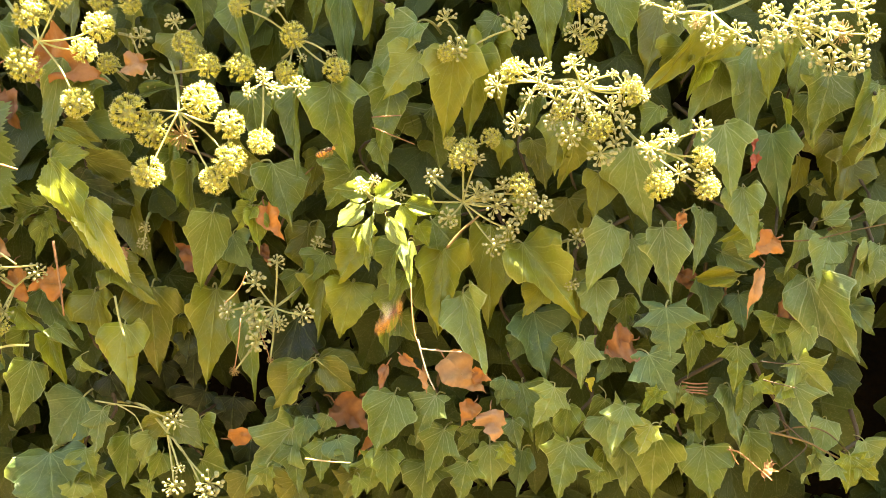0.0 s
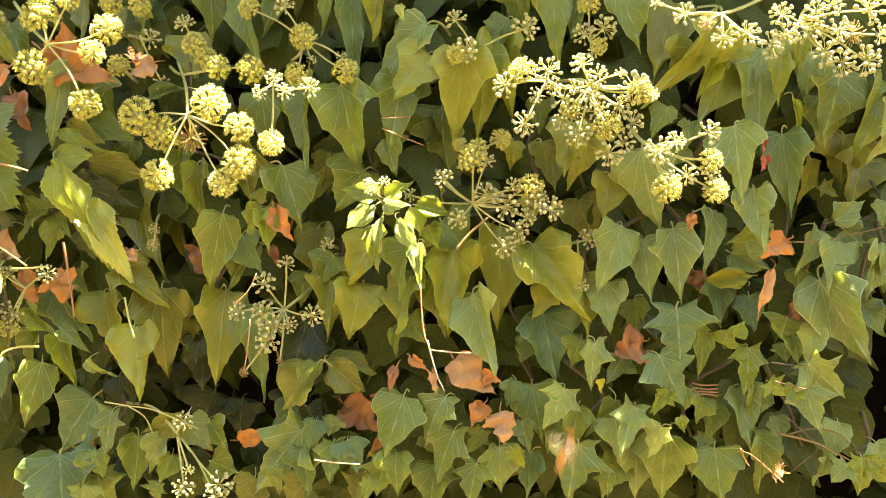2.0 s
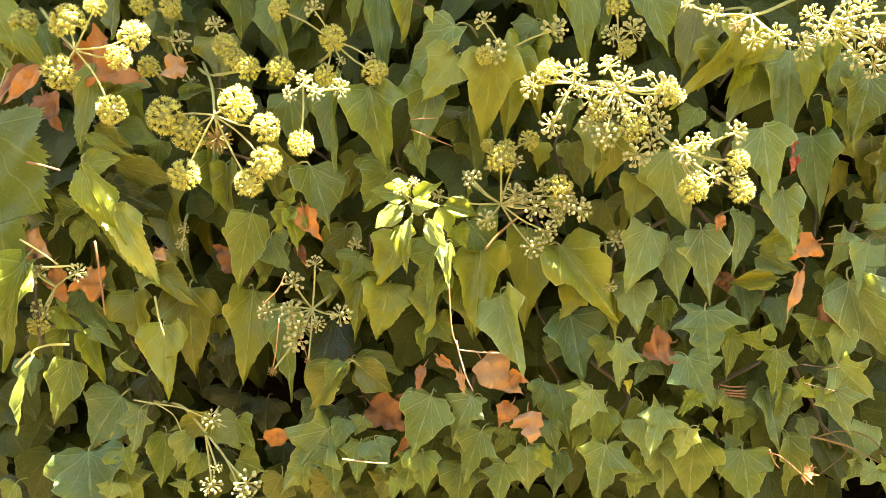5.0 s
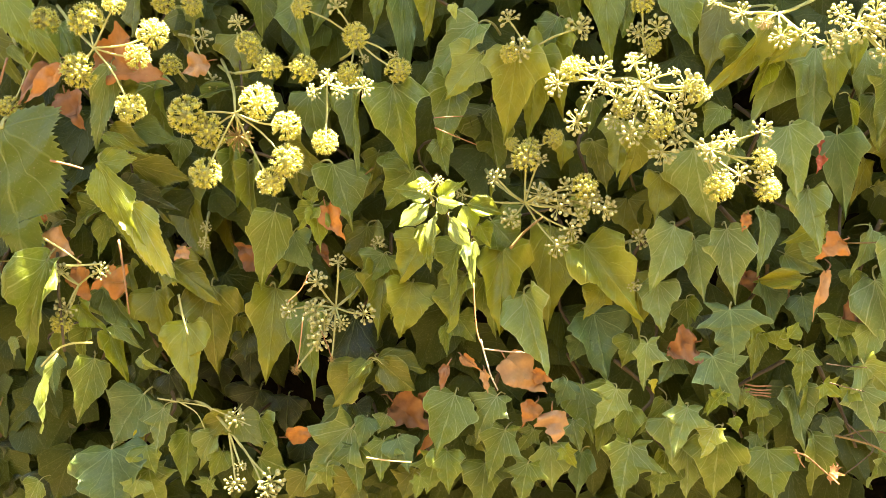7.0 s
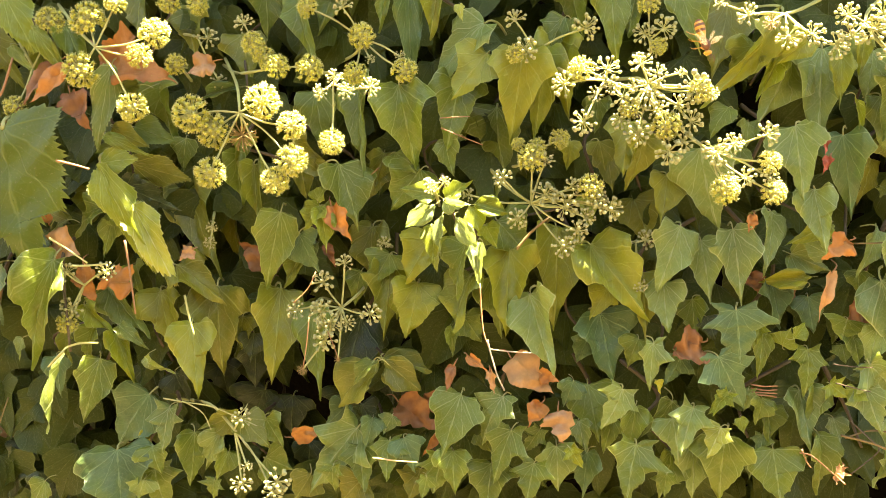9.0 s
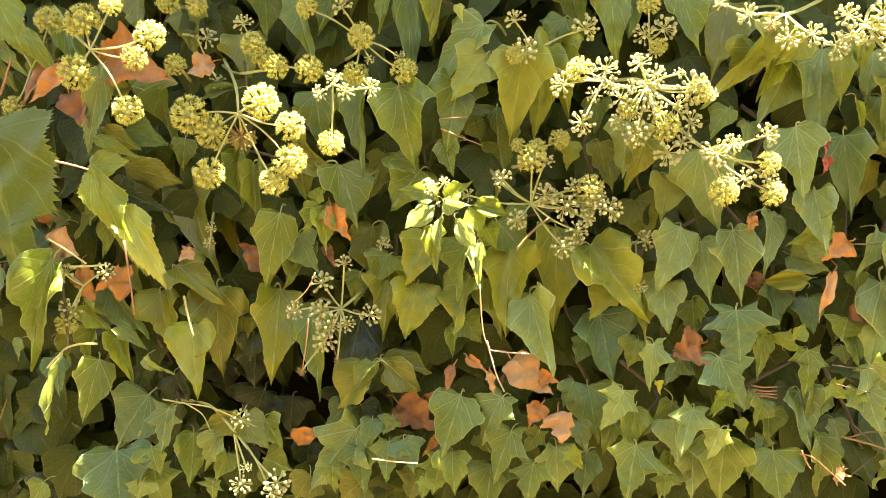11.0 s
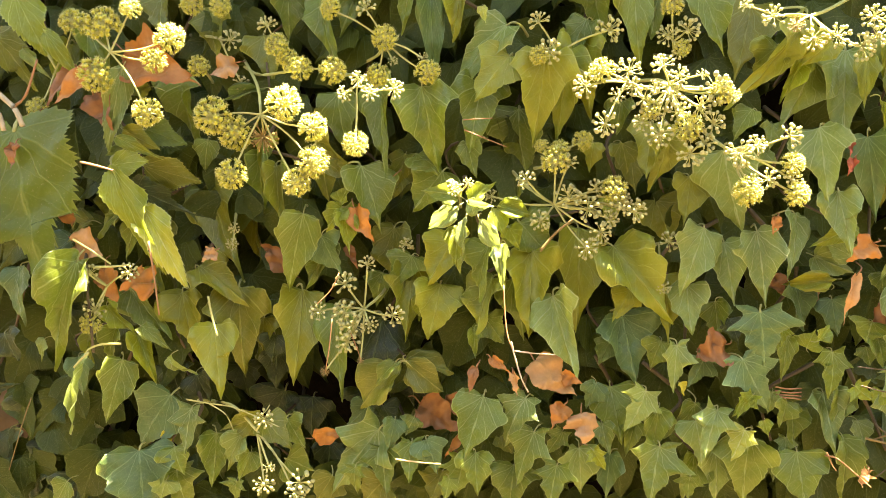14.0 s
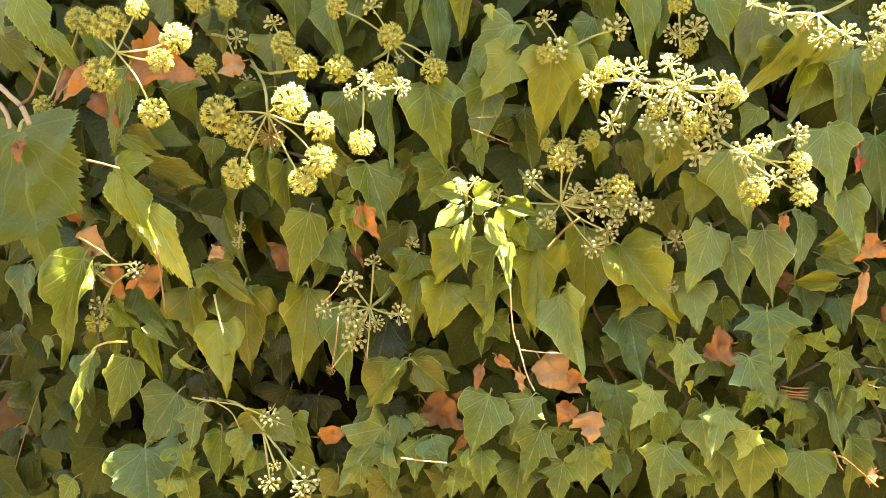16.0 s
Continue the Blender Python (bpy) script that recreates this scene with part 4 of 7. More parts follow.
leaf(shoot, "h", "g", (-0.1508, 0.0260, 1.1768), (-0.1230, 0.0215, 1.1690), 0.0406, 7, -2)
leaf(shoot, "h", "v", (-0.1028, 0.0044, 1.1704), (-0.1154, 0.0013, 1.1452), 0.0346, 7, -23)
leaf(shoot, "i", "g", (-0.1818, -0.0114, 1.1631), (-0.1843, -0.0127, 1.1466), 0.0259, 4, 3)
shoot = root_of("ivy_shoot", (-0.1091, 0.0621, 1.6326), "trailing ivy shoot with green pointed leaves", "ivy", "ivy shoots")
stem(shoot, [(-0.1091, 0.0621, 1.6326), (-0.0816, 0.0461, 1.6079), (-0.1021, 0.0438, 1.5150), (-0.0386, -0.0073, 1.5027)], 0.0019, 0.0011, BARK)
leaf(shoot, "h", "g", (-0.1091, 0.0321, 1.6126), (-0.1194, 0.0141, 1.5551), 0.0445, 2, -15)
leaf(shoot, "h", "g", (-0.0540, -0.0076, 1.6031), (-0.0595, -0.0174, 1.5483), 0.0282, 2, 6)
leaf(shoot, "h", "g", (-0.0805, 0.0199, 1.5219), (-0.0739, -0.0177, 1.4284), 0.0456, 7, 34)
leaf(shoot, "h", "g", (-0.1237, 0.0298, 1.5081), (-0.1145, 0.0169, 1.4538), 0.0455, 1, 16)
leaf(shoot, "h", "g", (-0.0386, -0.0213, 1.5027), (-0.0224, -0.0296, 1.4350), 0.0544, 3, 4)
shoot = root_of("ivy_shoot", (-0.1350, 0.0371, 1.4776), "trailing ivy shoot with olive green and lime green pointed leaves", "ivy", "ivy shoots")
stem(shoot, [(-0.1350, 0.0371, 1.4776), (-0.0860, 0.0429, 1.4463), (-0.0808, 0.0189, 1.4096), (-0.0945, 0.0414, 1.3863)], 0.0019, 0.0011, BARK)
leaf(shoot, "h", "v", (-0.1350, 0.0071, 1.4576), (-0.0951, -0.0020, 1.4229), 0.0432, 8, 34)
leaf(shoot, "h", "v", (-0.0576, 0.0258, 1.4528), (-0.0629, 0.0218, 1.4220), 0.0297, 6, -17)
leaf(shoot, "h", "v", (-0.0626, 0.0289, 1.4380), (-0.0691, 0.0180, 1.4113), 0.0346, 3, -9)
leaf(shoot, "h", "g", (-0.0889, -0.0099, 1.4366), (-0.0638, -0.0146, 1.3811), 0.0526, 7, -34)
leaf(shoot, "h", "g", (-0.0206, 0.0049, 1.4360), (-0.0451, 0.0007, 1.3998), 0.0538, 8, -5)
leaf(shoot, "h", "l", (-0.1018, -0.0244, 1.4034), (-0.0932, -0.0257, 1.4205), 0.0194, 8, -21)
leaf(shoot, "h", "l", (-0.1007, -0.0099, 1.4001), (-0.0805, -0.0146, 1.3846), 0.0188, 3, -34)
leaf(shoot, "h", "l", (-0.1003, -0.0237, 1.3988), (-0.1128, -0.0266, 1.3787), 0.0240, 6, 9)
leaf(shoot, "h", "l", (-0.0987, -0.0237, 1.3965), (-0.0887, -0.0266, 1.3601), 0.0231, 7, -32)
leaf(shoot, "h", "v", (-0.0647, 0.0274, 1.3873), (-0.0655, 0.0198, 1.3370), 0.0396, 6, 13)
leaf(shoot, "m", "b", (-0.1201, -0.0099, 1.3752), (-0.1020, -0.0146, 1.3413), 0.0385, 0, 30)
shoot = root_of("ivy_shoot", (-0.0440, 0.0356, 1.3823), "trailing ivy shoot with green and olive green pointed leaves", "ivy", "ivy shoots")
stem(shoot, [(-0.0440, 0.0356, 1.3823), (-0.0471, 0.0402, 1.3513), (-0.0753, 0.0503, 1.2987), (-0.0458, 0.0178, 1.2732)], 0.0019, 0.0011, BARK)
leaf(shoot, "h", "g", (-0.0440, 0.0056, 1.3623), (-0.0563, -0.0001, 1.3364), 0.0432, 8, 6)
leaf(shoot, "h", "y", (-0.0441, 0.0126, 1.3576), (-0.0424, -0.0087, 1.2898), 0.0471, 2, -10)
leaf(shoot, "h", "g", (-0.0725, 0.0262, 1.3467), (-0.0775, 0.0214, 1.3165), 0.0297, 0, -7)
leaf(shoot, "o", "l", (-0.0277, -0.0111, 1.3388), (-0.0377, -0.0131, 1.3091), 0.0103, 6, 23)
leaf(shoot, "h", "g", (-0.1089, 0.0152, 1.3150), (-0.0984, -0.0119, 1.2375), 0.0432, 7, 15)
leaf(shoot, "h", "d", (-0.0726, 0.0363, 1.3063), (-0.0781, 0.0090, 1.2438), 0.0544, 7, -30)
leaf(shoot, "o", "g", (-0.0444, -0.0232, 1.2749), (-0.0668, -0.0272, 1.2587), 0.0184, 2, 34)
leaf(shoot, "o", "v", (-0.0479, 0.0038, 1.2742), (-0.0026, 0.0020, 1.2675), 0.0250, 7, -34)
leaf(shoot, "o", "v", (-0.0424, -0.0095, 1.2738), (-0.0116, -0.0151, 1.2501), 0.0310, 2, 5)
leaf(shoot, "o", "v", (-0.0472, -0.0090, 1.2716), (-0.0837, -0.0157, 1.2361), 0.0395, 6, 16)
shoot = root_of("ivy_shoot", (-0.0429, 0.0871, 1.2755), "trailing ivy shoot with shade-darkened and green pointed leaves", "ivy", "ivy shoots")
stem(shoot, [(-0.0429, 0.0871, 1.2755), (-0.0717, 0.1087, 1.2366), (-0.0455, 0.0219, 1.2169), (-0.0812, 0.1068, 1.1827)], 0.0019, 0.0011, BARK)
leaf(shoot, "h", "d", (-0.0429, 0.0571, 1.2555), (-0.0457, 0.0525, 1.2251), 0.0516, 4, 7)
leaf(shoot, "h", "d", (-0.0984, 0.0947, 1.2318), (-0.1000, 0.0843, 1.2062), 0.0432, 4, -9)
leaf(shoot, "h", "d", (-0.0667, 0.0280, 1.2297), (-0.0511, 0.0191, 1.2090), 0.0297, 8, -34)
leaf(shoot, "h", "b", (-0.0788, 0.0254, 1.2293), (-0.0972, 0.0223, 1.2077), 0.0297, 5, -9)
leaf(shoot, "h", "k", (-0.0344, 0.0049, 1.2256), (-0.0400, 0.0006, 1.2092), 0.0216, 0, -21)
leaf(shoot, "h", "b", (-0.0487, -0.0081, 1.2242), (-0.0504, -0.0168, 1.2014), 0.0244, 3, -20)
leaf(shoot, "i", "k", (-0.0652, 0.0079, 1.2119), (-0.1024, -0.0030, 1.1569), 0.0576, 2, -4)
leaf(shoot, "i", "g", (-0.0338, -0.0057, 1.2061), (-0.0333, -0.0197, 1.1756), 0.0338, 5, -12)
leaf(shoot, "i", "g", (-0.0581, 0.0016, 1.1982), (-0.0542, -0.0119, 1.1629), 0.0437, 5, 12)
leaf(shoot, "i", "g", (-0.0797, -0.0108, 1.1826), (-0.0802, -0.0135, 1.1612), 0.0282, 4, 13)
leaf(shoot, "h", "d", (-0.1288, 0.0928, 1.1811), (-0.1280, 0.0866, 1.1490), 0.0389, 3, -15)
leaf(shoot, "h", "v", (-0.0584, 0.0053, 1.1688), (-0.0757, 0.0002, 1.1487), 0.0480, 4, -8)
shoot = root_of("ivy_shoot", (-0.0103, 0.0248, 1.6193), "trailing ivy shoot with olive-yellow and bluish green pointed leaves", "ivy", "ivy shoots")
stem(shoot, [(-0.0103, 0.0248, 1.6193), (-0.0241, 0.0088, 1.5963), (0.0197, 0.0047, 1.5627), (0.0220, 0.0112, 1.5216)], 0.0019, 0.0011, BARK)
leaf(shoot, "h", "y", (-0.0103, -0.0052, 1.5993), (-0.0161, -0.0203, 1.5437), 0.0282, 6, 4)
leaf(shoot, "h", "b", (-0.0378, -0.0079, 1.5933), (-0.0291, -0.0170, 1.4982), 0.0273, 1, -3)
leaf(shoot, "h", "p", (0.0099, -0.0356, 1.5659), (0.0135, -0.0365, 1.5508), 0.0100, 7, 21)
leaf(shoot, "t", "k", (0.0294, -0.0093, 1.5595), (-0.0232, -0.0154, 1.5006), 0.0494, 6, 11)
leaf(shoot, "t", "y", (0.0335, -0.0203, 1.5302), (0.0062, -0.0307, 1.4898), 0.0530, 4, 0)
leaf(shoot, "t", "g", (0.0105, -0.0028, 1.5129), (0.0040, -0.0232, 1.4507), 0.0526, 8, -10)
shoot = root_of("ivy_shoot", (0.0404, 0.0610, 1.5167), "trailing ivy shoot with green and olive-yellow pointed leaves", "ivy", "ivy shoots")
stem(shoot, [(0.0404, 0.0610, 1.5167), (0.0262, 0.0450, 1.4815), (-0.0213, 0.0202, 1.4543), (0.0162, 0.0393, 1.4024)], 0.0019, 0.0011, BARK)
leaf(shoot, "h", "g", (0.0404, 0.0310, 1.4967), (0.0450, 0.0154, 1.4386), 0.0643, 4, 14)
leaf(shoot, "h", "g", (0.0119, 0.0058, 1.4664), (0.0013, -0.0005, 1.4505), 0.0240, 4, 23)
leaf(shoot, "m", "g", (0.0011, -0.0104, 1.4584), (0.0087, -0.0140, 1.4288), 0.0235, 7, 10)
leaf(shoot, "h", "g", (-0.0438, 0.0062, 1.4502), (-0.0220, -0.0010, 1.4328), 0.0384, 7, -26)
leaf(shoot, "h", "y", (0.0391, 0.0253, 1.4259), (0.0416, 0.0224, 1.3986), 0.0247, 4, 21)
leaf(shoot, "h", "y", (-0.0067, -0.0047, 1.3788), (-0.0255, -0.0210, 1.3389), 0.0508, 8, 5)
shoot = root_of("ivy_shoot", (0.0234, 0.0127, 1.3938), "trailing ivy shoot with green and olive-yellow pointed leaves", "ivy", "ivy shoots")
stem(shoot, [(0.0234, 0.0127, 1.3938), (0.0362, 0.0140, 1.3641), (0.0137, 0.0184, 1.3432), (0.0180, 0.0207, 1.3079)], 0.0019, 0.0011, BARK)
leaf(shoot, "h", "g", (0.0234, -0.0173, 1.3738), (0.0130, -0.0344, 1.3312), 0.0332, 4, 28)
leaf(shoot, "h", "y", (0.0585, 0.0000, 1.3714), (0.0597, -0.0267, 1.3013), 0.0508, 8, -5)
leaf(shoot, "h", "y", (0.0267, -0.0038, 1.3471), (0.0139, -0.0221, 1.3017), 0.0395, 6, 30)
leaf(shoot, "h", "g", (0.0442, 0.0044, 1.3471), (0.0563, 0.0013, 1.2948), 0.0394, 5, 0)
leaf(shoot, "m", "y", (-0.0168, -0.0043, 1.3393), (-0.0195, -0.0214, 1.2965), 0.0526, 3, -17)
leaf(shoot, "h", "g", (0.0217, 0.0067, 1.3125), (0.0376, -0.0015, 1.2939), 0.0346, 3, 1)
leaf(shoot, "h", "g", (0.0144, -0.0106, 1.3034), (0.0159, -0.0137, 1.2795), 0.0122, 3, 2)
shoot = root_of("ivy_shoot", (0.0594, 0.0093, 1.2709), "trailing ivy shoot with green and olive green pointed leaves", "ivy", "ivy shoots")
stem(shoot, [(0.0594, 0.0093, 1.2709), (0.0478, 0.0388, 1.2346), (0.0032, 0.0066, 1.2033), (0.0149, 0.0213, 1.1859)], 0.0019, 0.0011, BARK)
leaf(shoot, "i", "k", (0.0594, -0.0207, 1.2509), (0.0399, -0.0302, 1.2159), 0.0452, 1, 21)
leaf(shoot, "h", "g", (0.0251, -0.0162, 1.2499), (0.0124, -0.0358, 1.1985), 0.0480, 7, 5)
leaf(shoot, "i", "g", (0.0675, -0.0220, 1.2245), (0.0540, -0.0286, 1.1831), 0.0387, 5, 6)
leaf(shoot, "h", "v", (0.0394, 0.0248, 1.2130), (0.0500, 0.0230, 1.1962), 0.0257, 8, -14)
leaf(shoot, "h", "b", (-0.0217, -0.0074, 1.2096), (-0.0092, -0.0176, 1.1839), 0.0338, 5, 1)
leaf(shoot, "m", "g", (0.0211, -0.0187, 1.2042), (0.0245, -0.0327, 1.1742), 0.0332, 4, -5)
leaf(shoot, "i", "g", (0.0101, -0.0093, 1.1960), (0.0067, -0.0153, 1.1667), 0.0432, 0, -12)
leaf(shoot, "m", "g", (0.0520, -0.0049, 1.1936), (0.0500, -0.0207, 1.1607), 0.0432, 3, 4)
leaf(shoot, "i", "g", (0.0010, -0.0235, 1.1823), (-0.0009, -0.0268, 1.1649), 0.0254, 8, -34)
leaf(shoot, "h", "v", (-0.0082, 0.0073, 1.1817), (-0.0173, -0.0023, 1.1541), 0.0394, 2, 23)
shoot = root_of("ivy_shoot", (0.0993, 0.0559, 1.6361), "trailing ivy shoot with olive-yellow and green pointed leaves", "ivy", "ivy shoots")
stem(shoot, [(0.0993, 0.0559, 1.6361), (0.0976, 0.0399, 1.5933), (0.0845, 0.0242, 1.5451), (0.0954, 0.0389, 1.5183)], 0.0019, 0.0011, BARK)
leaf(shoot, "h", "g", (0.0993, 0.0259, 1.6161), (0.1064, 0.0217, 1.5602), 0.0445, 4, 21)
leaf(shoot, "h", "g", (0.0960, 0.0082, 1.5706), (0.0786, -0.0034, 1.5332), 0.0336, 0, 10)
leaf(shoot, "h", "y", (0.0895, 0.0102, 1.5565), (0.1020, -0.0058, 1.4875), 0.0432, 4, -1)
leaf(shoot, "t", "y", (0.0795, -0.0101, 1.5337), (0.0771, -0.0143, 1.4632), 0.0432, 0, -9)
leaf(shoot, "t", "y", (0.0627, -0.0214, 1.5317), (0.0566, -0.0294, 1.4586), 0.0544, 3, -1)
leaf(shoot, "h", "g", (0.1281, 0.0249, 1.5048), (0.1244, 0.0229, 1.4749), 0.0272, 6, 13)
shoot = root_of("ivy_shoot", (0.1285, 0.0339, 1.4845), "trailing ivy shoot with olive-yellow and olive green pointed leaves", "ivy", "ivy shoots")
stem(shoot, [(0.1285, 0.0339, 1.4845), (0.1168, 0.0179, 1.4641), (0.1235, 0.0205, 1.4195), (0.0465, 0.0216, 1.3952)], 0.0019, 0.0011, BARK)
leaf(shoot, "h", "v", (0.1285, 0.0039, 1.4645), (0.1365, 0.0019, 1.4360), 0.0288, 7, -12)
leaf(shoot, "h", "y", (0.1052, 0.0037, 1.4638), (0.1038, 0.0021, 1.4397), 0.0216, 4, -11)
leaf(shoot, "m", "y", (0.1235, 0.0065, 1.4195), (0.1219, -0.0013, 1.3929), 0.0264, 8, 7)
leaf(shoot, "h", "g", (0.0465, 0.0076, 1.3952), (0.0748, -0.0027, 1.3664), 0.0528, 6, -4)
shoot = root_of("ivy_shoot", (0.0966, 0.0453, 1.4130), "trailing ivy shoot with olive-yellow and bluish green pointed leaves", "ivy", "ivy shoots")
stem(shoot, [(0.0966, 0.0453, 1.4130), (0.1181, 0.0293, 1.3677), (0.1065, 0.0222, 1.3278), (0.1261, 0.0186, 1.2995)], 0.0019, 0.0011, BARK)
leaf(shoot, "h", "y", (0.0966, 0.0153, 1.3930), (0.1021, -0.0120, 1.3120), 0.0538, 1, -12)
leaf(shoot, "h", "y", (0.1396, -0.0086, 1.3424), (0.1258, -0.0162, 1.3167), 0.0282, 5, 12)
leaf(shoot, "h", "k", (0.0774, -0.0154, 1.3347), (0.0969, -0.0368, 1.2722), 0.0470, 8, 21)
leaf(shoot, "h", "b", (0.1356, 0.0082, 1.3209), (0.1485, -0.0034, 1.2664), 0.0615, 8, -17)
leaf(shoot, "h", "b", (0.1261, 0.0046, 1.2995), (0.1176, 0.0010, 1.2797), 0.0250, 6, 0)
shoot = root_of("ivy_shoot", (0.1155, 0.0188, 1.2856), "trailing ivy shoot with green and dusty green pointed leaves", "ivy", "ivy shoots")
stem(shoot, [(0.1155, 0.0188, 1.2856), (0.1311, 0.0255, 1.2542), (0.1089, 0.0071, 1.2241), (0.1070, 0.0211, 1.2060)], 0.0019, 0.0011, BARK)
leaf(shoot, "h", "b", (0.1155, -0.0112, 1.2656), (0.1096, -0.0129, 1.2440), 0.0263, 4, -20)
leaf(shoot, "m", "g", (0.1281, 0.0115, 1.2615), (0.1389, -0.0074, 1.2175), 0.0442, 0, -2)
leaf(shoot, "h", "g", (0.1497, 0.0073, 1.2354), (0.1433, -0.0023, 1.2081), 0.0240, 0, -5)
leaf(shoot, "m", "k", (0.1216, -0.0069, 1.2335), (0.1265, -0.0183, 1.2110), 0.0235, 4, 9)
leaf(shoot, "i", "g", (0.0900, -0.0113, 1.2251), (0.0773, -0.0128, 1.2031), 0.0244, 3, -5)
leaf(shoot, "i", "l", (0.1151, -0.0244, 1.2136), (0.1254, -0.0257, 1.1982), 0.0194, 4, 2)
leaf(shoot, "h", "k", (0.1042, -0.0104, 1.2123), (0.1080, -0.0140, 1.1762), 0.0385, 6, -13)
leaf(shoot, "h", "b", (0.1302, 0.0071, 1.2062), (0.1267, -0.0021, 1.1703), 0.0346, 2, 22)
leaf(shoot, "i", "g", (0.0867, -0.0206, 1.1995), (0.0815, -0.0304, 1.1693), 0.0406, 0, 19)
shoot = root_of("ivy_shoot", (0.2014, 0.0345, 1.6236), "trailing ivy shoot with olive green pointed leaves", "ivy", "ivy shoots")
stem(shoot, [(0.2014, 0.0345, 1.6236), (0.2014, 0.0185, 1.6036), (0.2054, 0.0285, 1.5836)], 0.0019, 0.0011, BARK)
leaf(shoot, "h", "v", (0.2014, 0.0045, 1.6036), (0.2133, 0.0012, 1.5741), 0.0336, 8, 11)
shoot = root_of("ivy_shoot", (0.1580, 0.0605, 1.6281), "trailing ivy shoot with green pointed leaves", "ivy", "ivy shoots")
stem(shoot, [(0.1580, 0.0605, 1.6281), (0.1580, 0.0445, 1.6081), (0.1316, 0.0102, 1.6003), (0.1862, 0.0049, 1.5892)], 0.0019, 0.0011, BARK)
leaf(shoot, "h", "g", (0.1580, 0.0305, 1.6081), (0.1490, 0.0160, 1.5590), 0.0396, 6, 13)
leaf(shoot, "h", "g", (0.1316, -0.0038, 1.6003), (0.1377, -0.0220, 1.5290), 0.0376, 1, 7)
leaf(shoot, "h", "g", (0.1862, -0.0091, 1.5892), (0.2080, -0.0156, 1.5365), 0.0400, 7, -11)
shoot = root_of("ivy_shoot", (0.1525, 0.0252, 1.5000), "trailing ivy shoot with olive-yellow and dusty green pointed leaves", "ivy", "ivy shoots")
stem(shoot, [(0.1525, 0.0252, 1.5000), (0.1751, 0.0092, 1.4690), (0.1607, 0.0231, 1.4471), (0.1776, 0.0436, 1.4079)], 0.0019, 0.0011, BARK)
leaf(shoot, "t", "y", (0.1525, -0.0048, 1.4800), (0.1462, -0.0208, 1.4325), 0.0423, 4, 5)
leaf(shoot, "t", "y", (0.1636, -0.0110, 1.4675), (0.1584, -0.0133, 1.4228), 0.0376, 7, -29)
leaf(shoot, "m", "k", (0.2093, -0.0068, 1.4594), (0.2165, -0.0183, 1.3946), 0.0602, 1, 34)
leaf(shoot, "h", "v", (0.1360, 0.0065, 1.4556), (0.1414, -0.0013, 1.4217), 0.0288, 7, 7)
leaf(shoot, "h", "y", (0.1855, 0.0091, 1.4386), (0.1829, -0.0044, 1.3970), 0.0360, 7, -18)
leaf(shoot, "h", "v", (0.1606, 0.0296, 1.4209), (0.1747, 0.0172, 1.3868), 0.0544, 3, 1)
leaf(shoot, "m", "k", (0.1947, -0.0157, 1.3948), (0.1789, -0.0364, 1.3445), 0.0438, 1, -5)
shoot = root_of("ivy_shoot", (0.2125, 0.0261, 1.4049), "trailing ivy shoot with dusty green and olive-yellow pointed leaves", "ivy", "ivy shoots")
stem(shoot, [(0.2125, 0.0261, 1.4049), (0.1683, 0.0259, 1.3734), (0.1871, 0.0202, 1.3292), (0.1853, 0.0052, 1.2877)], 0.0019, 0.0011, BARK)
leaf(shoot, "h", "k", (0.2125, -0.0039, 1.3849), (0.2198, -0.0219, 1.3349), 0.0414, 2, 5)
leaf(shoot, "m", "y", (0.1242, -0.0146, 1.3773), (0.1710, -0.0377, 1.3235), 0.0544, 4, -8)
leaf(shoot, "h", "y", (0.1683, 0.0119, 1.3578), (0.1750, -0.0079, 1.3022), 0.0336, 7, -18)
leaf(shoot, "m", "k", (0.1847, -0.0051, 1.3492), (0.1863, -0.0204, 1.3099), 0.0367, 7, 14)
leaf(shoot, "h", "g", (0.2093, 0.0062, 1.3365), (0.2115, -0.0009, 1.3047), 0.0336, 2, 34)
leaf(shoot, "h", "g", (0.1674, 0.0047, 1.3018), (0.1588, 0.0009, 1.2785), 0.0288, 4, 2)
leaf(shoot, "i", "k", (0.1763, -0.0229, 1.3006), (0.1741, -0.0275, 1.2637), 0.0286, 5, -16)
leaf(shoot, "i", "b", (0.1997, -0.0088, 1.2910), (0.1885, -0.0160, 1.2677), 0.0385, 8, -34)
leaf(shoot, "h", "s", (0.1799, -0.0236, 1.2716), (0.1829, -0.0268, 1.2620), 0.0101, 8, -34)
shoot = root_of("ivy_shoot", (0.1540, 0.0102, 1.2832), "trailing ivy shoot with green and dusty green pointed leaves", "ivy", "ivy shoots")
stem(shoot, [(0.1540, 0.0102, 1.2832), (0.1866, 0.0183, 1.2559), (0.1760, 0.0075, 1.2362), (0.2014, 0.0220, 1.2082)], 0.0019, 0.0011, BARK)
leaf(shoot, "i", "k", (0.1540, -0.0198, 1.2632), (0.1430, -0.0313, 1.2310), 0.0452, 3, -26)
leaf(shoot, "h", "g", (0.1964, 0.0043, 1.2529), (0.1770, 0.0014, 1.2199), 0.0288, 5, -33)
leaf(shoot, "i", "k", (0.2094, -0.0194, 1.2517), (0.1981, -0.0318, 1.2154), 0.0341, 2, 0)
leaf(shoot, "h", "g", (0.1658, -0.0089, 1.2482), (0.1620, -0.0157, 1.2144), 0.0282, 3, 1)
leaf(shoot, "h", "k", (0.1953, -0.0065, 1.2407), (0.2013, -0.0187, 1.2069), 0.0376, 5, 0)
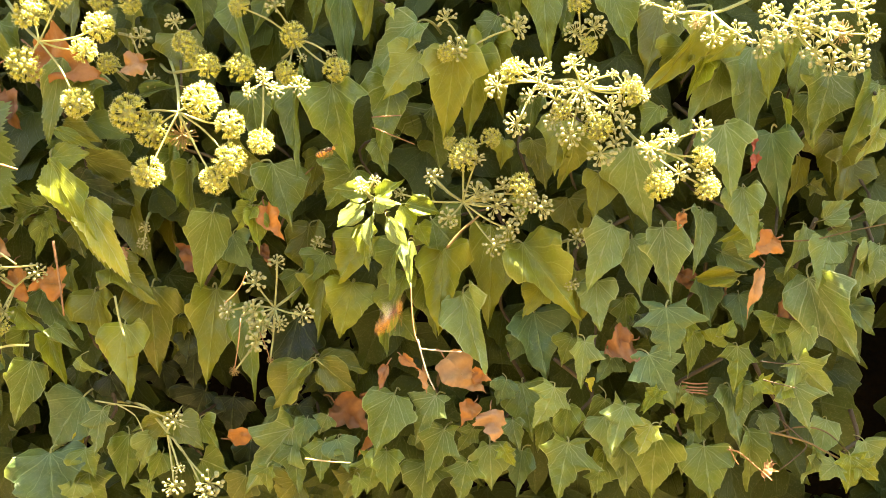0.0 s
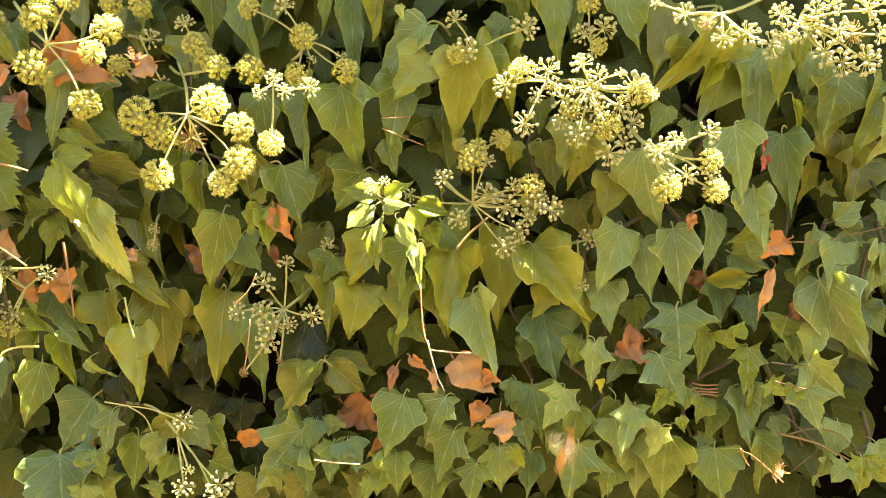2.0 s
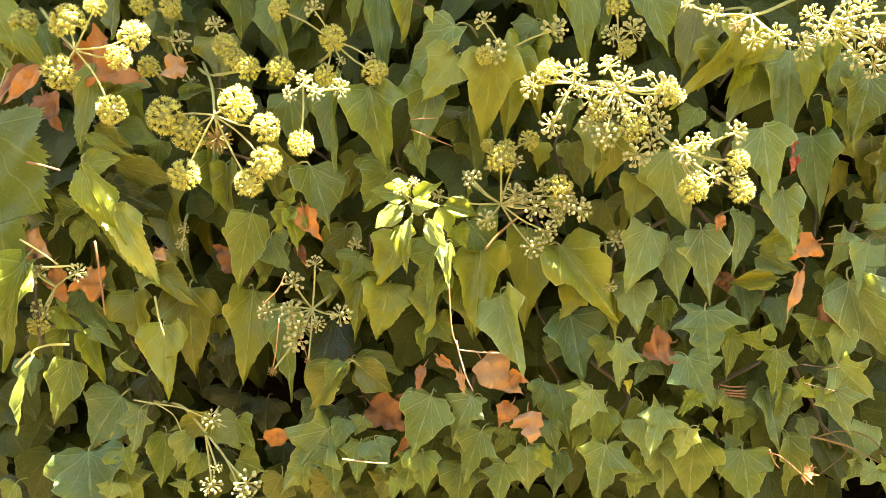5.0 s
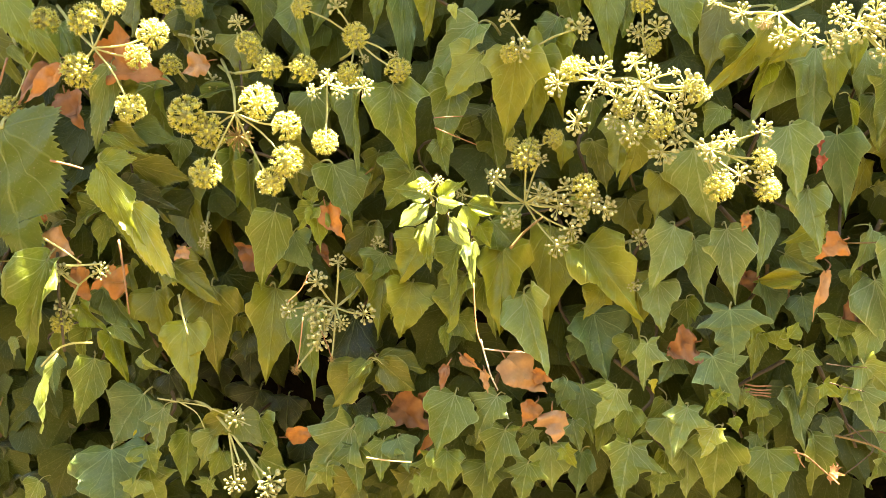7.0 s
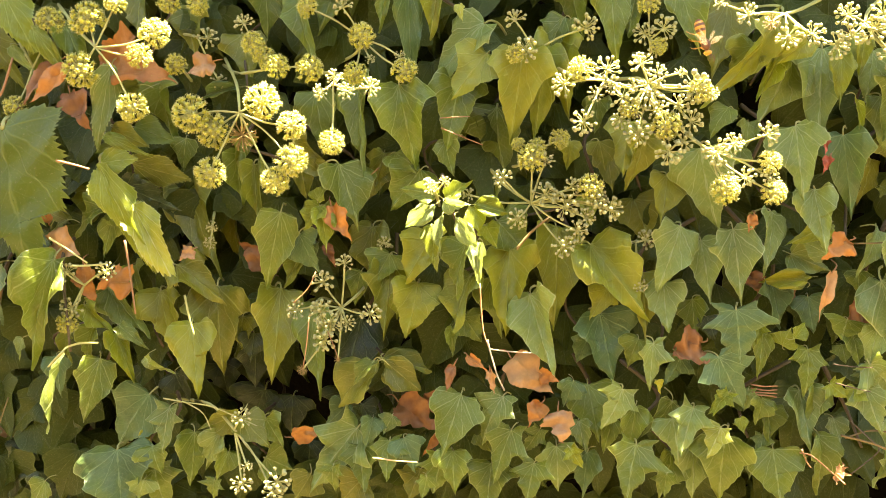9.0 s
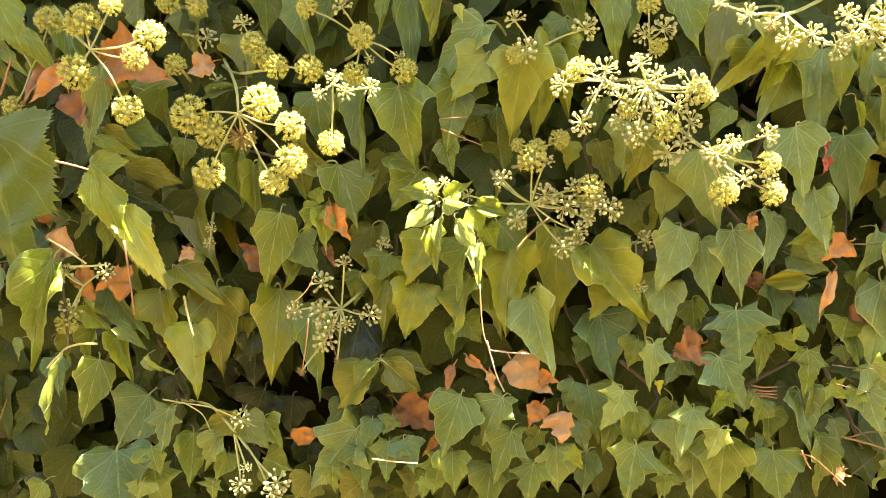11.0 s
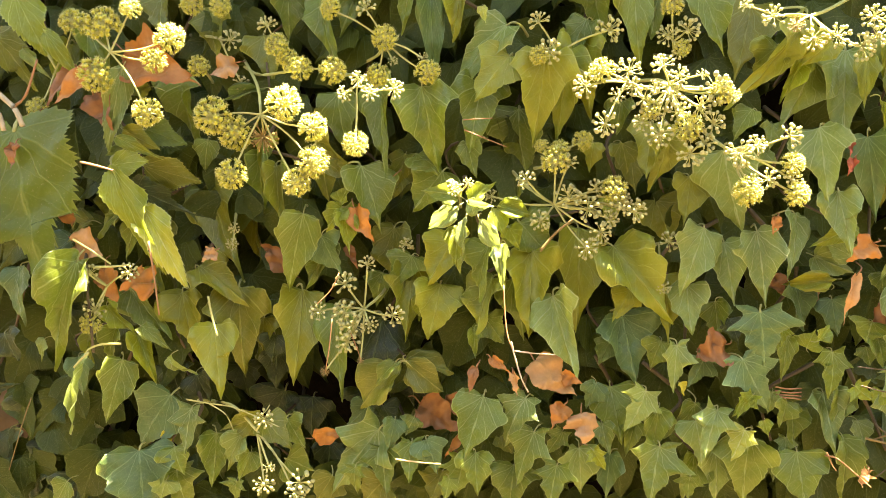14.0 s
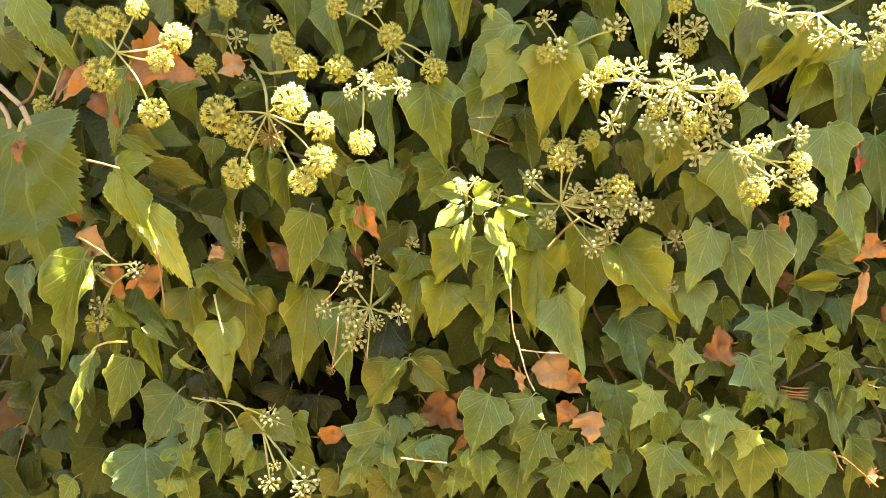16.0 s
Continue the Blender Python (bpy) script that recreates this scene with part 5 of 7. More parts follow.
leaf(shoot, "i", "g", (0.1669, -0.0174, 1.2196), (0.1587, -0.0343, 1.1783), 0.0544, 5, -18)
leaf(shoot, "h", "k", (0.2141, 0.0080, 1.2168), (0.2180, -0.0031, 1.1778), 0.0384, 1, -16)
leaf(shoot, "h", "g", (0.1983, 0.0066, 1.2113), (0.1898, -0.0014, 1.1715), 0.0384, 2, -22)
leaf(shoot, "i", "g", (0.1919, -0.0112, 1.1965), (0.1901, -0.0130, 1.1790), 0.0235, 2, 17)
shoot = root_of("ivy_shoot", (0.2350, 0.0634, 1.6147), "trailing ivy shoot with olive-yellow and olive green pointed leaves", "ivy", "ivy shoots")
stem(shoot, [(0.2350, 0.0634, 1.6147), (0.2620, 0.0474, 1.5683), (0.2655, 0.0234, 1.5419), (0.2484, 0.0038, 1.5144)], 0.0019, 0.0011, BARK)
leaf(shoot, "h", "v", (0.2350, 0.0334, 1.5947), (0.2219, 0.0125, 1.5207), 0.0544, 7, -5)
leaf(shoot, "h", "y", (0.2662, -0.0191, 1.5657), (0.2213, -0.0322, 1.4875), 0.0332, 0, -34)
leaf(shoot, "h", "y", (0.2849, -0.0233, 1.5444), (0.2612, -0.0271, 1.5229), 0.0231, 6, -23)
leaf(shoot, "h", "y", (0.2473, -0.0110, 1.5429), (0.2283, -0.0133, 1.5099), 0.0376, 4, 3)
leaf(shoot, "h", "k", (0.2836, 0.0094, 1.5408), (0.2555, -0.0048, 1.4766), 0.0519, 2, -22)
leaf(shoot, "h", "l", (0.2673, -0.0106, 1.5364), (0.2534, -0.0137, 1.4990), 0.0212, 4, -12)
leaf(shoot, "h", "g", (0.2295, -0.0102, 1.4924), (0.2128, -0.0142, 1.4701), 0.0282, 1, 34)
shoot = root_of("ivy_shoot", (0.2488, 0.0355, 1.5044), "trailing ivy shoot with dusty green and green pointed leaves", "ivy", "ivy shoots")
stem(shoot, [(0.2488, 0.0355, 1.5044), (0.2645, 0.0195, 1.4813), (0.2549, 0.0180, 1.4366), (0.3102, 0.0036, 1.4021)], 0.0019, 0.0011, BARK)
leaf(shoot, "h", "k", (0.2488, 0.0055, 1.4844), (0.2469, -0.0001, 1.4616), 0.0216, 6, -9)
leaf(shoot, "h", "k", (0.2801, -0.0146, 1.4782), (0.2797, -0.0377, 1.4174), 0.0498, 5, 34)
leaf(shoot, "h", "g", (0.2425, 0.0040, 1.4630), (0.2337, 0.0018, 1.4439), 0.0288, 2, -4)
leaf(shoot, "h", "k", (0.2672, -0.0018, 1.4101), (0.2652, -0.0245, 1.3601), 0.0301, 5, -30)
leaf(shoot, "h", "l", (0.3102, -0.0104, 1.4021), (0.2778, -0.0140, 1.3827), 0.0235, 5, -6)
shoot = root_of("ivy_shoot", (0.2341, 0.0105, 1.4139), "trailing ivy shoot with bluish green and lime green pointed leaves", "ivy", "ivy shoots")
stem(shoot, [(0.2341, 0.0105, 1.4139), (0.2768, 0.0227, 1.3676), (0.2563, 0.0206, 1.3258), (0.2701, 0.0026, 1.3023)], 0.0019, 0.0011, BARK)
leaf(shoot, "h", "k", (0.2341, -0.0195, 1.3939), (0.2415, -0.0317, 1.3345), 0.0424, 2, 5)
leaf(shoot, "h", "k", (0.2855, 0.0052, 1.3770), (0.3148, 0.0003, 1.3646), 0.0336, 8, 13)
leaf(shoot, "o", "y", (0.2985, -0.0116, 1.3592), (0.2599, -0.0125, 1.3529), 0.0165, 6, -8)
leaf(shoot, "o", "y", (0.2944, -0.0115, 1.3545), (0.2726, -0.0126, 1.3579), 0.0188, 2, 10)
leaf(shoot, "h", "b", (0.2718, 0.0087, 1.3535), (0.2784, -0.0040, 1.3177), 0.0288, 6, -12)
leaf(shoot, "m", "b", (0.3000, 0.0062, 1.3434), (0.3031, -0.0009, 1.3144), 0.0336, 8, 10)
leaf(shoot, "i", "b", (0.2382, -0.0224, 1.3306), (0.2427, -0.0281, 1.2887), 0.0600, 0, 6)
leaf(shoot, "h", "d", (0.2211, 0.0066, 1.3232), (0.2292, -0.0013, 1.3058), 0.0288, 1, -20)
leaf(shoot, "i", "l", (0.2598, -0.0087, 1.3192), (0.2556, -0.0161, 1.3038), 0.0165, 5, 7)
leaf(shoot, "h", "g", (0.2623, -0.0083, 1.3126), (0.2594, -0.0166, 1.2767), 0.0197, 5, 0)
leaf(shoot, "o", "l", (0.2814, -0.0249, 1.3103), (0.2922, -0.0252, 1.3222), 0.0161, 8, 19)
leaf(shoot, "h", "l", (0.2769, -0.0114, 1.3038), (0.2824, -0.0128, 1.3193), 0.0235, 7, -22)
leaf(shoot, "i", "l", (0.2959, -0.0119, 1.3023), (0.2954, -0.0243, 1.2677), 0.0364, 3, -11)
leaf(shoot, "i", "b", (0.2263, -0.0226, 1.2929), (0.2481, -0.0279, 1.2538), 0.0498, 7, -3)
shoot = root_of("ivy_shoot", (0.2933, 0.0275, 1.2892), "trailing ivy shoot with green and dusty green pointed leaves", "ivy", "ivy shoots")
stem(shoot, [(0.2933, 0.0275, 1.2892), (0.2528, 0.0115, 1.2665), (0.2525, 0.0220, 1.2499), (0.2604, 0.0193, 1.2246)], 0.0019, 0.0011, BARK)
leaf(shoot, "h", "k", (0.2933, -0.0025, 1.2692), (0.2978, -0.0236, 1.2259), 0.0348, 8, -5)
leaf(shoot, "i", "k", (0.2523, -0.0114, 1.2676), (0.2496, -0.0128, 1.2499), 0.0188, 6, 4)
leaf(shoot, "i", "l", (0.2346, -0.0242, 1.2659), (0.2200, -0.0260, 1.2477), 0.0194, 6, 3)
leaf(shoot, "h", "l", (0.2308, -0.0225, 1.2632), (0.2226, -0.0281, 1.2473), 0.0138, 8, -1)
leaf(shoot, "m", "g", (0.2637, -0.0096, 1.2615), (0.2610, -0.0149, 1.2413), 0.0282, 4, -30)
leaf(shoot, "h", "g", (0.2728, 0.0080, 1.2529), (0.2730, -0.0031, 1.2268), 0.0298, 6, -17)
leaf(shoot, "h", "l", (0.2440, -0.0232, 1.2467), (0.2469, -0.0272, 1.2346), 0.0129, 2, 17)
leaf(shoot, "i", "p", (0.2297, -0.0236, 1.2384), (0.2198, -0.0267, 1.2143), 0.0341, 8, 34)
leaf(shoot, "h", "g", (0.2369, -0.0088, 1.2306), (0.2317, -0.0159, 1.1778), 0.0526, 0, 7)
leaf(shoot, "i", "k", (0.2684, 0.0052, 1.2303), (0.2657, 0.0003, 1.2122), 0.0216, 8, 15)
leaf(shoot, "m", "g", (0.2741, -0.0047, 1.2214), (0.2783, -0.0210, 1.1803), 0.0461, 0, 7)
leaf(shoot, "h", "k", (0.2624, 0.0053, 1.2163), (0.2588, 0.0002, 1.1946), 0.0240, 2, 0)
shoot = root_of("ivy_shoot", (0.3322, 0.0222, 1.5695), "trailing ivy shoot with dusty green and olive-yellow pointed leaves", "ivy", "ivy shoots")
stem(shoot, [(0.3322, 0.0222, 1.5695), (0.3277, 0.0289, 1.5475), (0.3388, 0.0065, 1.5307), (0.3365, 0.0204, 1.5041)], 0.0019, 0.0011, BARK)
leaf(shoot, "h", "y", (0.3322, -0.0078, 1.5495), (0.3276, -0.0171, 1.5221), 0.0165, 3, 6)
leaf(shoot, "h", "k", (0.3072, 0.0149, 1.5488), (0.2993, -0.0116, 1.4684), 0.0615, 8, 5)
leaf(shoot, "h", "k", (0.3436, 0.0052, 1.5443), (0.3387, 0.0003, 1.5008), 0.0384, 2, -2)
leaf(shoot, "h", "y", (0.3156, -0.0075, 1.5380), (0.3128, -0.0175, 1.4927), 0.0212, 7, 12)
leaf(shoot, "h", "g", (0.3621, -0.0092, 1.5234), (0.3494, -0.0155, 1.4674), 0.0555, 2, -15)
leaf(shoot, "h", "g", (0.3515, 0.0064, 1.5079), (0.3584, -0.0012, 1.4655), 0.0480, 1, -10)
leaf(shoot, "o", "l", (0.3215, -0.0245, 1.5003), (0.3294, -0.0256, 1.4695), 0.0069, 2, -6)
shoot = root_of("ivy_shoot", (0.3772, 0.0556, 1.4999), "trailing ivy shoot with dusty green and olive green pointed leaves", "ivy", "ivy shoots")
stem(shoot, [(0.3772, 0.0556, 1.4999), (0.3486, 0.0396, 1.4710), (0.3387, 0.0393, 1.4235), (0.3283, 0.0087, 1.3885)], 0.0019, 0.0011, BARK)
leaf(shoot, "h", "v", (0.3772, 0.0256, 1.4799), (0.3769, 0.0220, 1.4373), 0.0544, 4, -1)
leaf(shoot, "t", "b", (0.3177, -0.0097, 1.4729), (0.3247, -0.0148, 1.4068), 0.0414, 3, 21)
leaf(shoot, "h", "v", (0.3511, 0.0251, 1.4602), (0.3491, 0.0226, 1.4215), 0.0307, 1, -32)
leaf(shoot, "i", "v", (0.3607, 0.0253, 1.4371), (0.3730, 0.0224, 1.4279), 0.0208, 2, -11)
leaf(shoot, "m", "k", (0.2952, -0.0154, 1.4279), (0.2997, -0.0368, 1.3779), 0.0341, 5, 22)
leaf(shoot, "m", "k", (0.3603, -0.0112, 1.4054), (0.3832, -0.0130, 1.4224), 0.0235, 3, 3)
leaf(shoot, "h", "k", (0.3481, -0.0053, 1.3995), (0.3353, -0.0202, 1.3626), 0.0235, 1, -22)
leaf(shoot, "h", "k", (0.3084, -0.0118, 1.3774), (0.2888, -0.0123, 1.3877), 0.0235, 1, -9)
shoot = root_of("ivy_shoot", (0.3614, 0.0130, 1.4084), "trailing ivy shoot with dusty green and green pointed leaves", "ivy", "ivy shoots")
stem(shoot, [(0.3614, 0.0130, 1.4084), (0.3485, 0.0179, 1.3708), (0.3331, 0.0058, 1.3216), (0.3357, 0.0192, 1.2974)], 0.0019, 0.0011, BARK)
leaf(shoot, "m", "k", (0.3614, -0.0170, 1.3884), (0.3494, -0.0348, 1.3487), 0.0323, 5, 8)
leaf(shoot, "h", "g", (0.3375, 0.0039, 1.3657), (0.3365, 0.0019, 1.3476), 0.0216, 3, 34)
leaf(shoot, "m", "k", (0.3467, -0.0178, 1.3584), (0.3783, -0.0338, 1.2945), 0.0530, 3, 27)
leaf(shoot, "m", "g", (0.3252, -0.0104, 1.3273), (0.3203, -0.0140, 1.3109), 0.0447, 8, -9)
leaf(shoot, "m", "k", (0.3434, -0.0236, 1.3232), (0.3351, -0.0267, 1.2911), 0.0249, 1, 25)
leaf(shoot, "m", "g", (0.3305, -0.0082, 1.3142), (0.3344, -0.0166, 1.2945), 0.0235, 3, -1)
leaf(shoot, "h", "g", (0.3268, 0.0052, 1.3064), (0.3299, 0.0003, 1.2926), 0.0240, 1, -2)
leaf(shoot, "i", "k", (0.3381, -0.0237, 1.2940), (0.3646, -0.0266, 1.2653), 0.0424, 6, 27)
leaf(shoot, "i", "b", (0.3422, -0.0102, 1.2917), (0.3464, -0.0142, 1.2688), 0.0291, 1, 18)
shoot = root_of("ivy_shoot", (0.3100, 0.0069, 1.2971), "trailing ivy shoot with dusty green and lime green pointed leaves", "ivy", "ivy shoots")
stem(shoot, [(0.3100, 0.0069, 1.2971), (0.3211, 0.0063, 1.2743), (0.3358, 0.0184, 1.2549), (0.3443, 0.0048, 1.2257)], 0.0019, 0.0011, BARK)
leaf(shoot, "i", "l", (0.3100, -0.0231, 1.2771), (0.3212, -0.0273, 1.2676), 0.0231, 2, 4)
leaf(shoot, "i", "k", (0.3370, -0.0213, 1.2752), (0.3455, -0.0295, 1.2420), 0.0387, 5, 8)
leaf(shoot, "h", "l", (0.3308, -0.0228, 1.2741), (0.3213, -0.0276, 1.2626), 0.0184, 7, 17)
leaf(shoot, "m", "g", (0.3067, -0.0077, 1.2707), (0.2982, -0.0173, 1.2443), 0.0259, 3, -9)
leaf(shoot, "h", "l", (0.3190, -0.0216, 1.2689), (0.3143, -0.0225, 1.2773), 0.0116, 4, -25)
leaf(shoot, "m", "k", (0.3667, -0.0062, 1.2481), (0.3583, -0.0191, 1.2188), 0.0282, 1, 15)
leaf(shoot, "m", "k", (0.3219, 0.0044, 1.2477), (0.3279, 0.0012, 1.2264), 0.0240, 2, -20)
leaf(shoot, "h", "g", (0.3073, -0.0092, 1.2357), (0.3122, -0.0154, 1.1894), 0.0291, 4, -22)
leaf(shoot, "h", "k", (0.3574, -0.0105, 1.2242), (0.3494, -0.0139, 1.1980), 0.0169, 6, -28)
leaf(shoot, "i", "k", (0.3684, -0.0243, 1.2172), (0.3552, -0.0258, 1.2072), 0.0323, 1, 34)
shoot = root_of("ivy_shoot", (0.4008, 0.0277, 1.5360), "trailing ivy shoot with green and sunlight-paled pointed leaves", "ivy", "ivy shoots")
stem(shoot, [(0.4008, 0.0277, 1.5360), (0.4008, 0.0117, 1.5160), (0.3943, -0.0168, 1.5026)], 0.0019, 0.0011, BARK)
leaf(shoot, "h", "g", (0.4008, -0.0023, 1.5160), (0.3783, -0.0238, 1.4615), 0.0432, 3, -7)
leaf(shoot, "h", "p", (0.3943, -0.0308, 1.5026), (0.3835, -0.0390, 1.4664), 0.0182, 2, -1)
shoot = root_of("ivy_shoot", (0.3916, -0.0012, 1.4945), "trailing ivy shoot with dusty green and olive green pointed leaves", "ivy", "ivy shoots")
stem(shoot, [(0.3916, -0.0012, 1.4945), (0.3922, 0.0443, 1.4684), (0.4002, 0.0051, 1.4213), (0.3673, 0.0042, 1.3978)], 0.0019, 0.0011, BARK)
leaf(shoot, "h", "p", (0.3916, -0.0312, 1.4745), (0.3771, -0.0385, 1.4472), 0.0164, 4, -20)
leaf(shoot, "h", "v", (0.3928, 0.0303, 1.4623), (0.3837, 0.0163, 1.4222), 0.0495, 6, -15)
leaf(shoot, "m", "k", (0.4002, -0.0089, 1.4213), (0.3915, -0.0158, 1.4028), 0.0235, 1, 34)
leaf(shoot, "m", "k", (0.3673, -0.0098, 1.3978), (0.3801, -0.0147, 1.3849), 0.0282, 5, 18)
shoot = root_of("ivy_shoot", (0.3982, 0.0102, 1.4055), "trailing ivy shoot with dusty green and bluish green pointed leaves", "ivy", "ivy shoots")
stem(shoot, [(0.3982, 0.0102, 1.4055), (0.3982, -0.0058, 1.3855), (0.3879, -0.0034, 1.3851), (0.3864, 0.0191, 1.3389)], 0.0019, 0.0011, BARK)
leaf(shoot, "m", "k", (0.3982, -0.0198, 1.3855), (0.3930, -0.0313, 1.3530), 0.0277, 3, 2)
leaf(shoot, "m", "k", (0.3879, -0.0174, 1.3851), (0.3836, -0.0342, 1.3432), 0.0332, 4, -31)
leaf(shoot, "m", "b", (0.3864, 0.0051, 1.3389), (0.4075, 0.0004, 1.3176), 0.0288, 3, -7)
shoot = root_of("ivy_shoot", (0.3938, 0.0188, 1.2535), "trailing ivy shoot with lime green and dusty green lobed leaves", "ivy", "ivy shoots")
stem(shoot, [(0.3938, 0.0188, 1.2535), (0.3938, 0.0028, 1.2335), (0.3793, -0.0079, 1.2239), (0.3852, -0.0086, 1.2181)], 0.0019, 0.0011, BARK)
leaf(shoot, "m", "k", (0.3938, -0.0112, 1.2335), (0.4025, -0.0130, 1.2080), 0.0338, 8, -12)
leaf(shoot, "i", "l", (0.3793, -0.0219, 1.2239), (0.3791, -0.0288, 1.1972), 0.0378, 6, -9)
leaf(shoot, "i", "l", (0.3852, -0.0226, 1.2181), (0.3998, -0.0279, 1.2070), 0.0277, 6, 6)
shoot = root_of("ivy_shoot", (-0.3242, -0.0085, 1.3633), "hanging ivy shoot with pale leaves flecked by sunlight", "ivy", "ivy shoots")
stem(shoot, [(-0.3242, -0.0085, 1.3633), (-0.3242, -0.0245, 1.3433), (-0.3022, -0.0407, 1.2672)], 0.0019, 0.0011, BARK)
leaf(shoot, "h", "g", (-0.3242, -0.0385, 1.3433), (-0.3397, -0.0529, 1.2509), 0.0470, 4, -11)
leaf(shoot, "o", "k", (-0.3022, -0.0547, 1.2672), (-0.3136, -0.0575, 1.2010), 0.0114, 0, 30)
vine = root_of("grape_vine", (-0.3987, 0.0068, 1.6010), "grape vine shoot with serrated green and lime leaves", "vine", "")
stem(vine, [(-0.3987, 0.0068, 1.6010), (-0.3865, 0.0190, 1.5506), (-0.3019, 0.0174, 1.4643), (-0.2834, 0.0178, 1.4190)], 0.0019, 0.0011, BARK)
leaf(vine, "s", "l", (-0.3987, -0.0232, 1.5810), (-0.3637, -0.0272, 1.5273), 0.0346, 3, -18)
leaf(vine, "g", "k", (-0.4333, -0.0241, 1.5805), (-0.4071, -0.0260, 1.5396), 0.0438, 1, -26)
leaf(vine, "g", "v", (-0.4356, 0.0050, 1.5485), (-0.3879, 0.0006, 1.5114), 0.0432, 4, -34)
leaf(vine, "s", "l", (-0.3658, -0.0244, 1.5456), (-0.3320, -0.0257, 1.5068), 0.0175, 2, -9)
leaf(vine, "s", "k", (-0.3941, -0.0113, 1.5329), (-0.3717, -0.0128, 1.5073), 0.0103, 0, 9)
leaf(vine, "s", "k", (-0.2914, -0.0218, 1.5149), (-0.2991, -0.0289, 1.4400), 0.0240, 1, -13)
leaf(vine, "s", "f", (-0.2696, -0.0119, 1.5004), (-0.3015, -0.0121, 1.4922), 0.0141, 5, -3)
leaf(vine, "s", "f", (-0.2804, 0.0034, 1.4656), (-0.2410, 0.0025, 1.4538), 0.0288, 7, -4)
leaf(vine, "s", "v", (-0.2934, -0.0117, 1.4624), (-0.2594, -0.0124, 1.4448), 0.0212, 7, 18)
leaf(vine, "g", "f", (-0.3860, -0.0283, 1.4564), (-0.3409, -0.0454, 1.3177), 0.1588, 0, 4)
leaf(vine, "s", "l", (-0.2923, -0.0240, 1.4537), (-0.2546, -0.0262, 1.4364), 0.0120, 0, 7)
leaf(vine, "s", "f", (-0.2898, -0.0116, 1.4475), (-0.3083, -0.0124, 1.4384), 0.0122, 6, -3)
leaf(vine, "s", "v", (-0.2811, 0.0038, 1.4325), (-0.2249, 0.0020, 1.4190), 0.0336, 6, 24)
leaf(vine, "s", "l", (-0.2917, -0.0314, 1.4281), (-0.2438, -0.0416, 1.3366), 0.0272, 8, 7)
leaf(vine, "s", "l", (-0.2943, -0.0249, 1.4280), (-0.2611, -0.0252, 1.4349), 0.0267, 6, -9)
leaf(vine, "g", "d", (-0.2848, 0.0033, 1.4121), (-0.2339, 0.0027, 1.3912), 0.0360, 1, 10)
leaf(vine, "s", "p", (-0.2651, -0.0212, 1.3943), (-0.2182, -0.0297, 1.3280), 0.0314, 5, -11)
young = root_of("young_ivy_shoot", (-0.0005, -0.0084, 1.4303), "young ivy shoot with glossy lime leaves in sunlight", "ivy", "")
stem(young, [(-0.0005, -0.0084, 1.4303), (0.0117, -0.0244, 1.4066), (0.0125, -0.0238, 1.3974), (0.0193, -0.0105, 1.3775)], 0.0019, 0.0011, BARK)
leaf(young, "h", "g", (-0.0005, -0.0384, 1.4103), (-0.0327, -0.0398, 1.4154), 0.0235, 0, -7)
leaf(young, "h", "l", (0.0088, -0.0388, 1.4083), (0.0267, -0.0392, 1.4247), 0.0172, 4, -13)
leaf(young, "h", "w", (0.0085, -0.0493, 1.4041), (0.0271, -0.0509, 1.3997), 0.0169, 4, 34)
leaf(young, "o", "l", (0.0299, -0.0388, 1.4037), (0.0575, -0.0392, 1.3993), 0.0208, 5, -8)
leaf(young, "o", "l", (0.0263, -0.0378, 1.4023), (0.0365, -0.0405, 1.3813), 0.0203, 3, -20)
leaf(young, "o", "w", (0.0005, -0.0496, 1.4015), (-0.0227, -0.0505, 1.3822), 0.0178, 2, -14)
leaf(young, "o", "w", (0.0061, -0.0479, 1.3938), (0.0036, -0.0526, 1.3650), 0.0129, 1, 34)
leaf(young, "o", "w", (0.0170, -0.0487, 1.3920), (0.0354, -0.0516, 1.3664), 0.0169, 3, 15)
leaf(young, "h", "l", (0.0395, -0.0245, 1.3879), (0.0497, -0.0278, 1.3712), 0.0207, 6, -12)
leaf(young, "h", "l", (-0.0004, -0.0365, 1.3854), (-0.0008, -0.0420, 1.3544), 0.0235, 8, 11)
leaf(young, "h", "w", (0.0350, -0.0454, 1.3738), (0.0366, -0.0557, 1.3396), 0.0169, 0, 7)
leaf(young, "o", "p", (0.0032, -0.0382, 1.3628), (0.0019, -0.0399, 1.3483), 0.0054, 8, 8)

# ---- flowering branches ----
branch_a = flowering_branch("ivy branch with open yellow-green flower umbels", [(-0.3820, 0.0360, 1.5858), (-0.3190, -0.0315, 1.5415), (-0.2892, -0.0540, 1.5207)], [("F", (-0.3028, -0.0500, 1.5026), 0.0147, 2), ("F", (-0.2526, -0.0560, 1.4706), 0.0123, 2), ("F", (-0.2991, -0.0500, 1.5442), 0.0151, 3), ("F", (-0.2330, -0.0640, 1.5303), 0.0122, 5), ("F", (-0.2517, -0.0520, 1.5148), 0.0106, 1), ("F", (-0.2742, -0.0540, 1.5575), 0.0093, 2)])
flowering_branch("ivy branch with open yellow-green flower umbels", [(-0.4673, 0.0850, 1.6191), (-0.4106, 0.0175, 1.5526), (-0.3763, -0.0050, 1.5154)], [("F", (-0.3564, -0.0150, 1.5547), 0.0126, 1), ("F", (-0.3843, -0.0150, 1.4771), 0.0103, 1)])
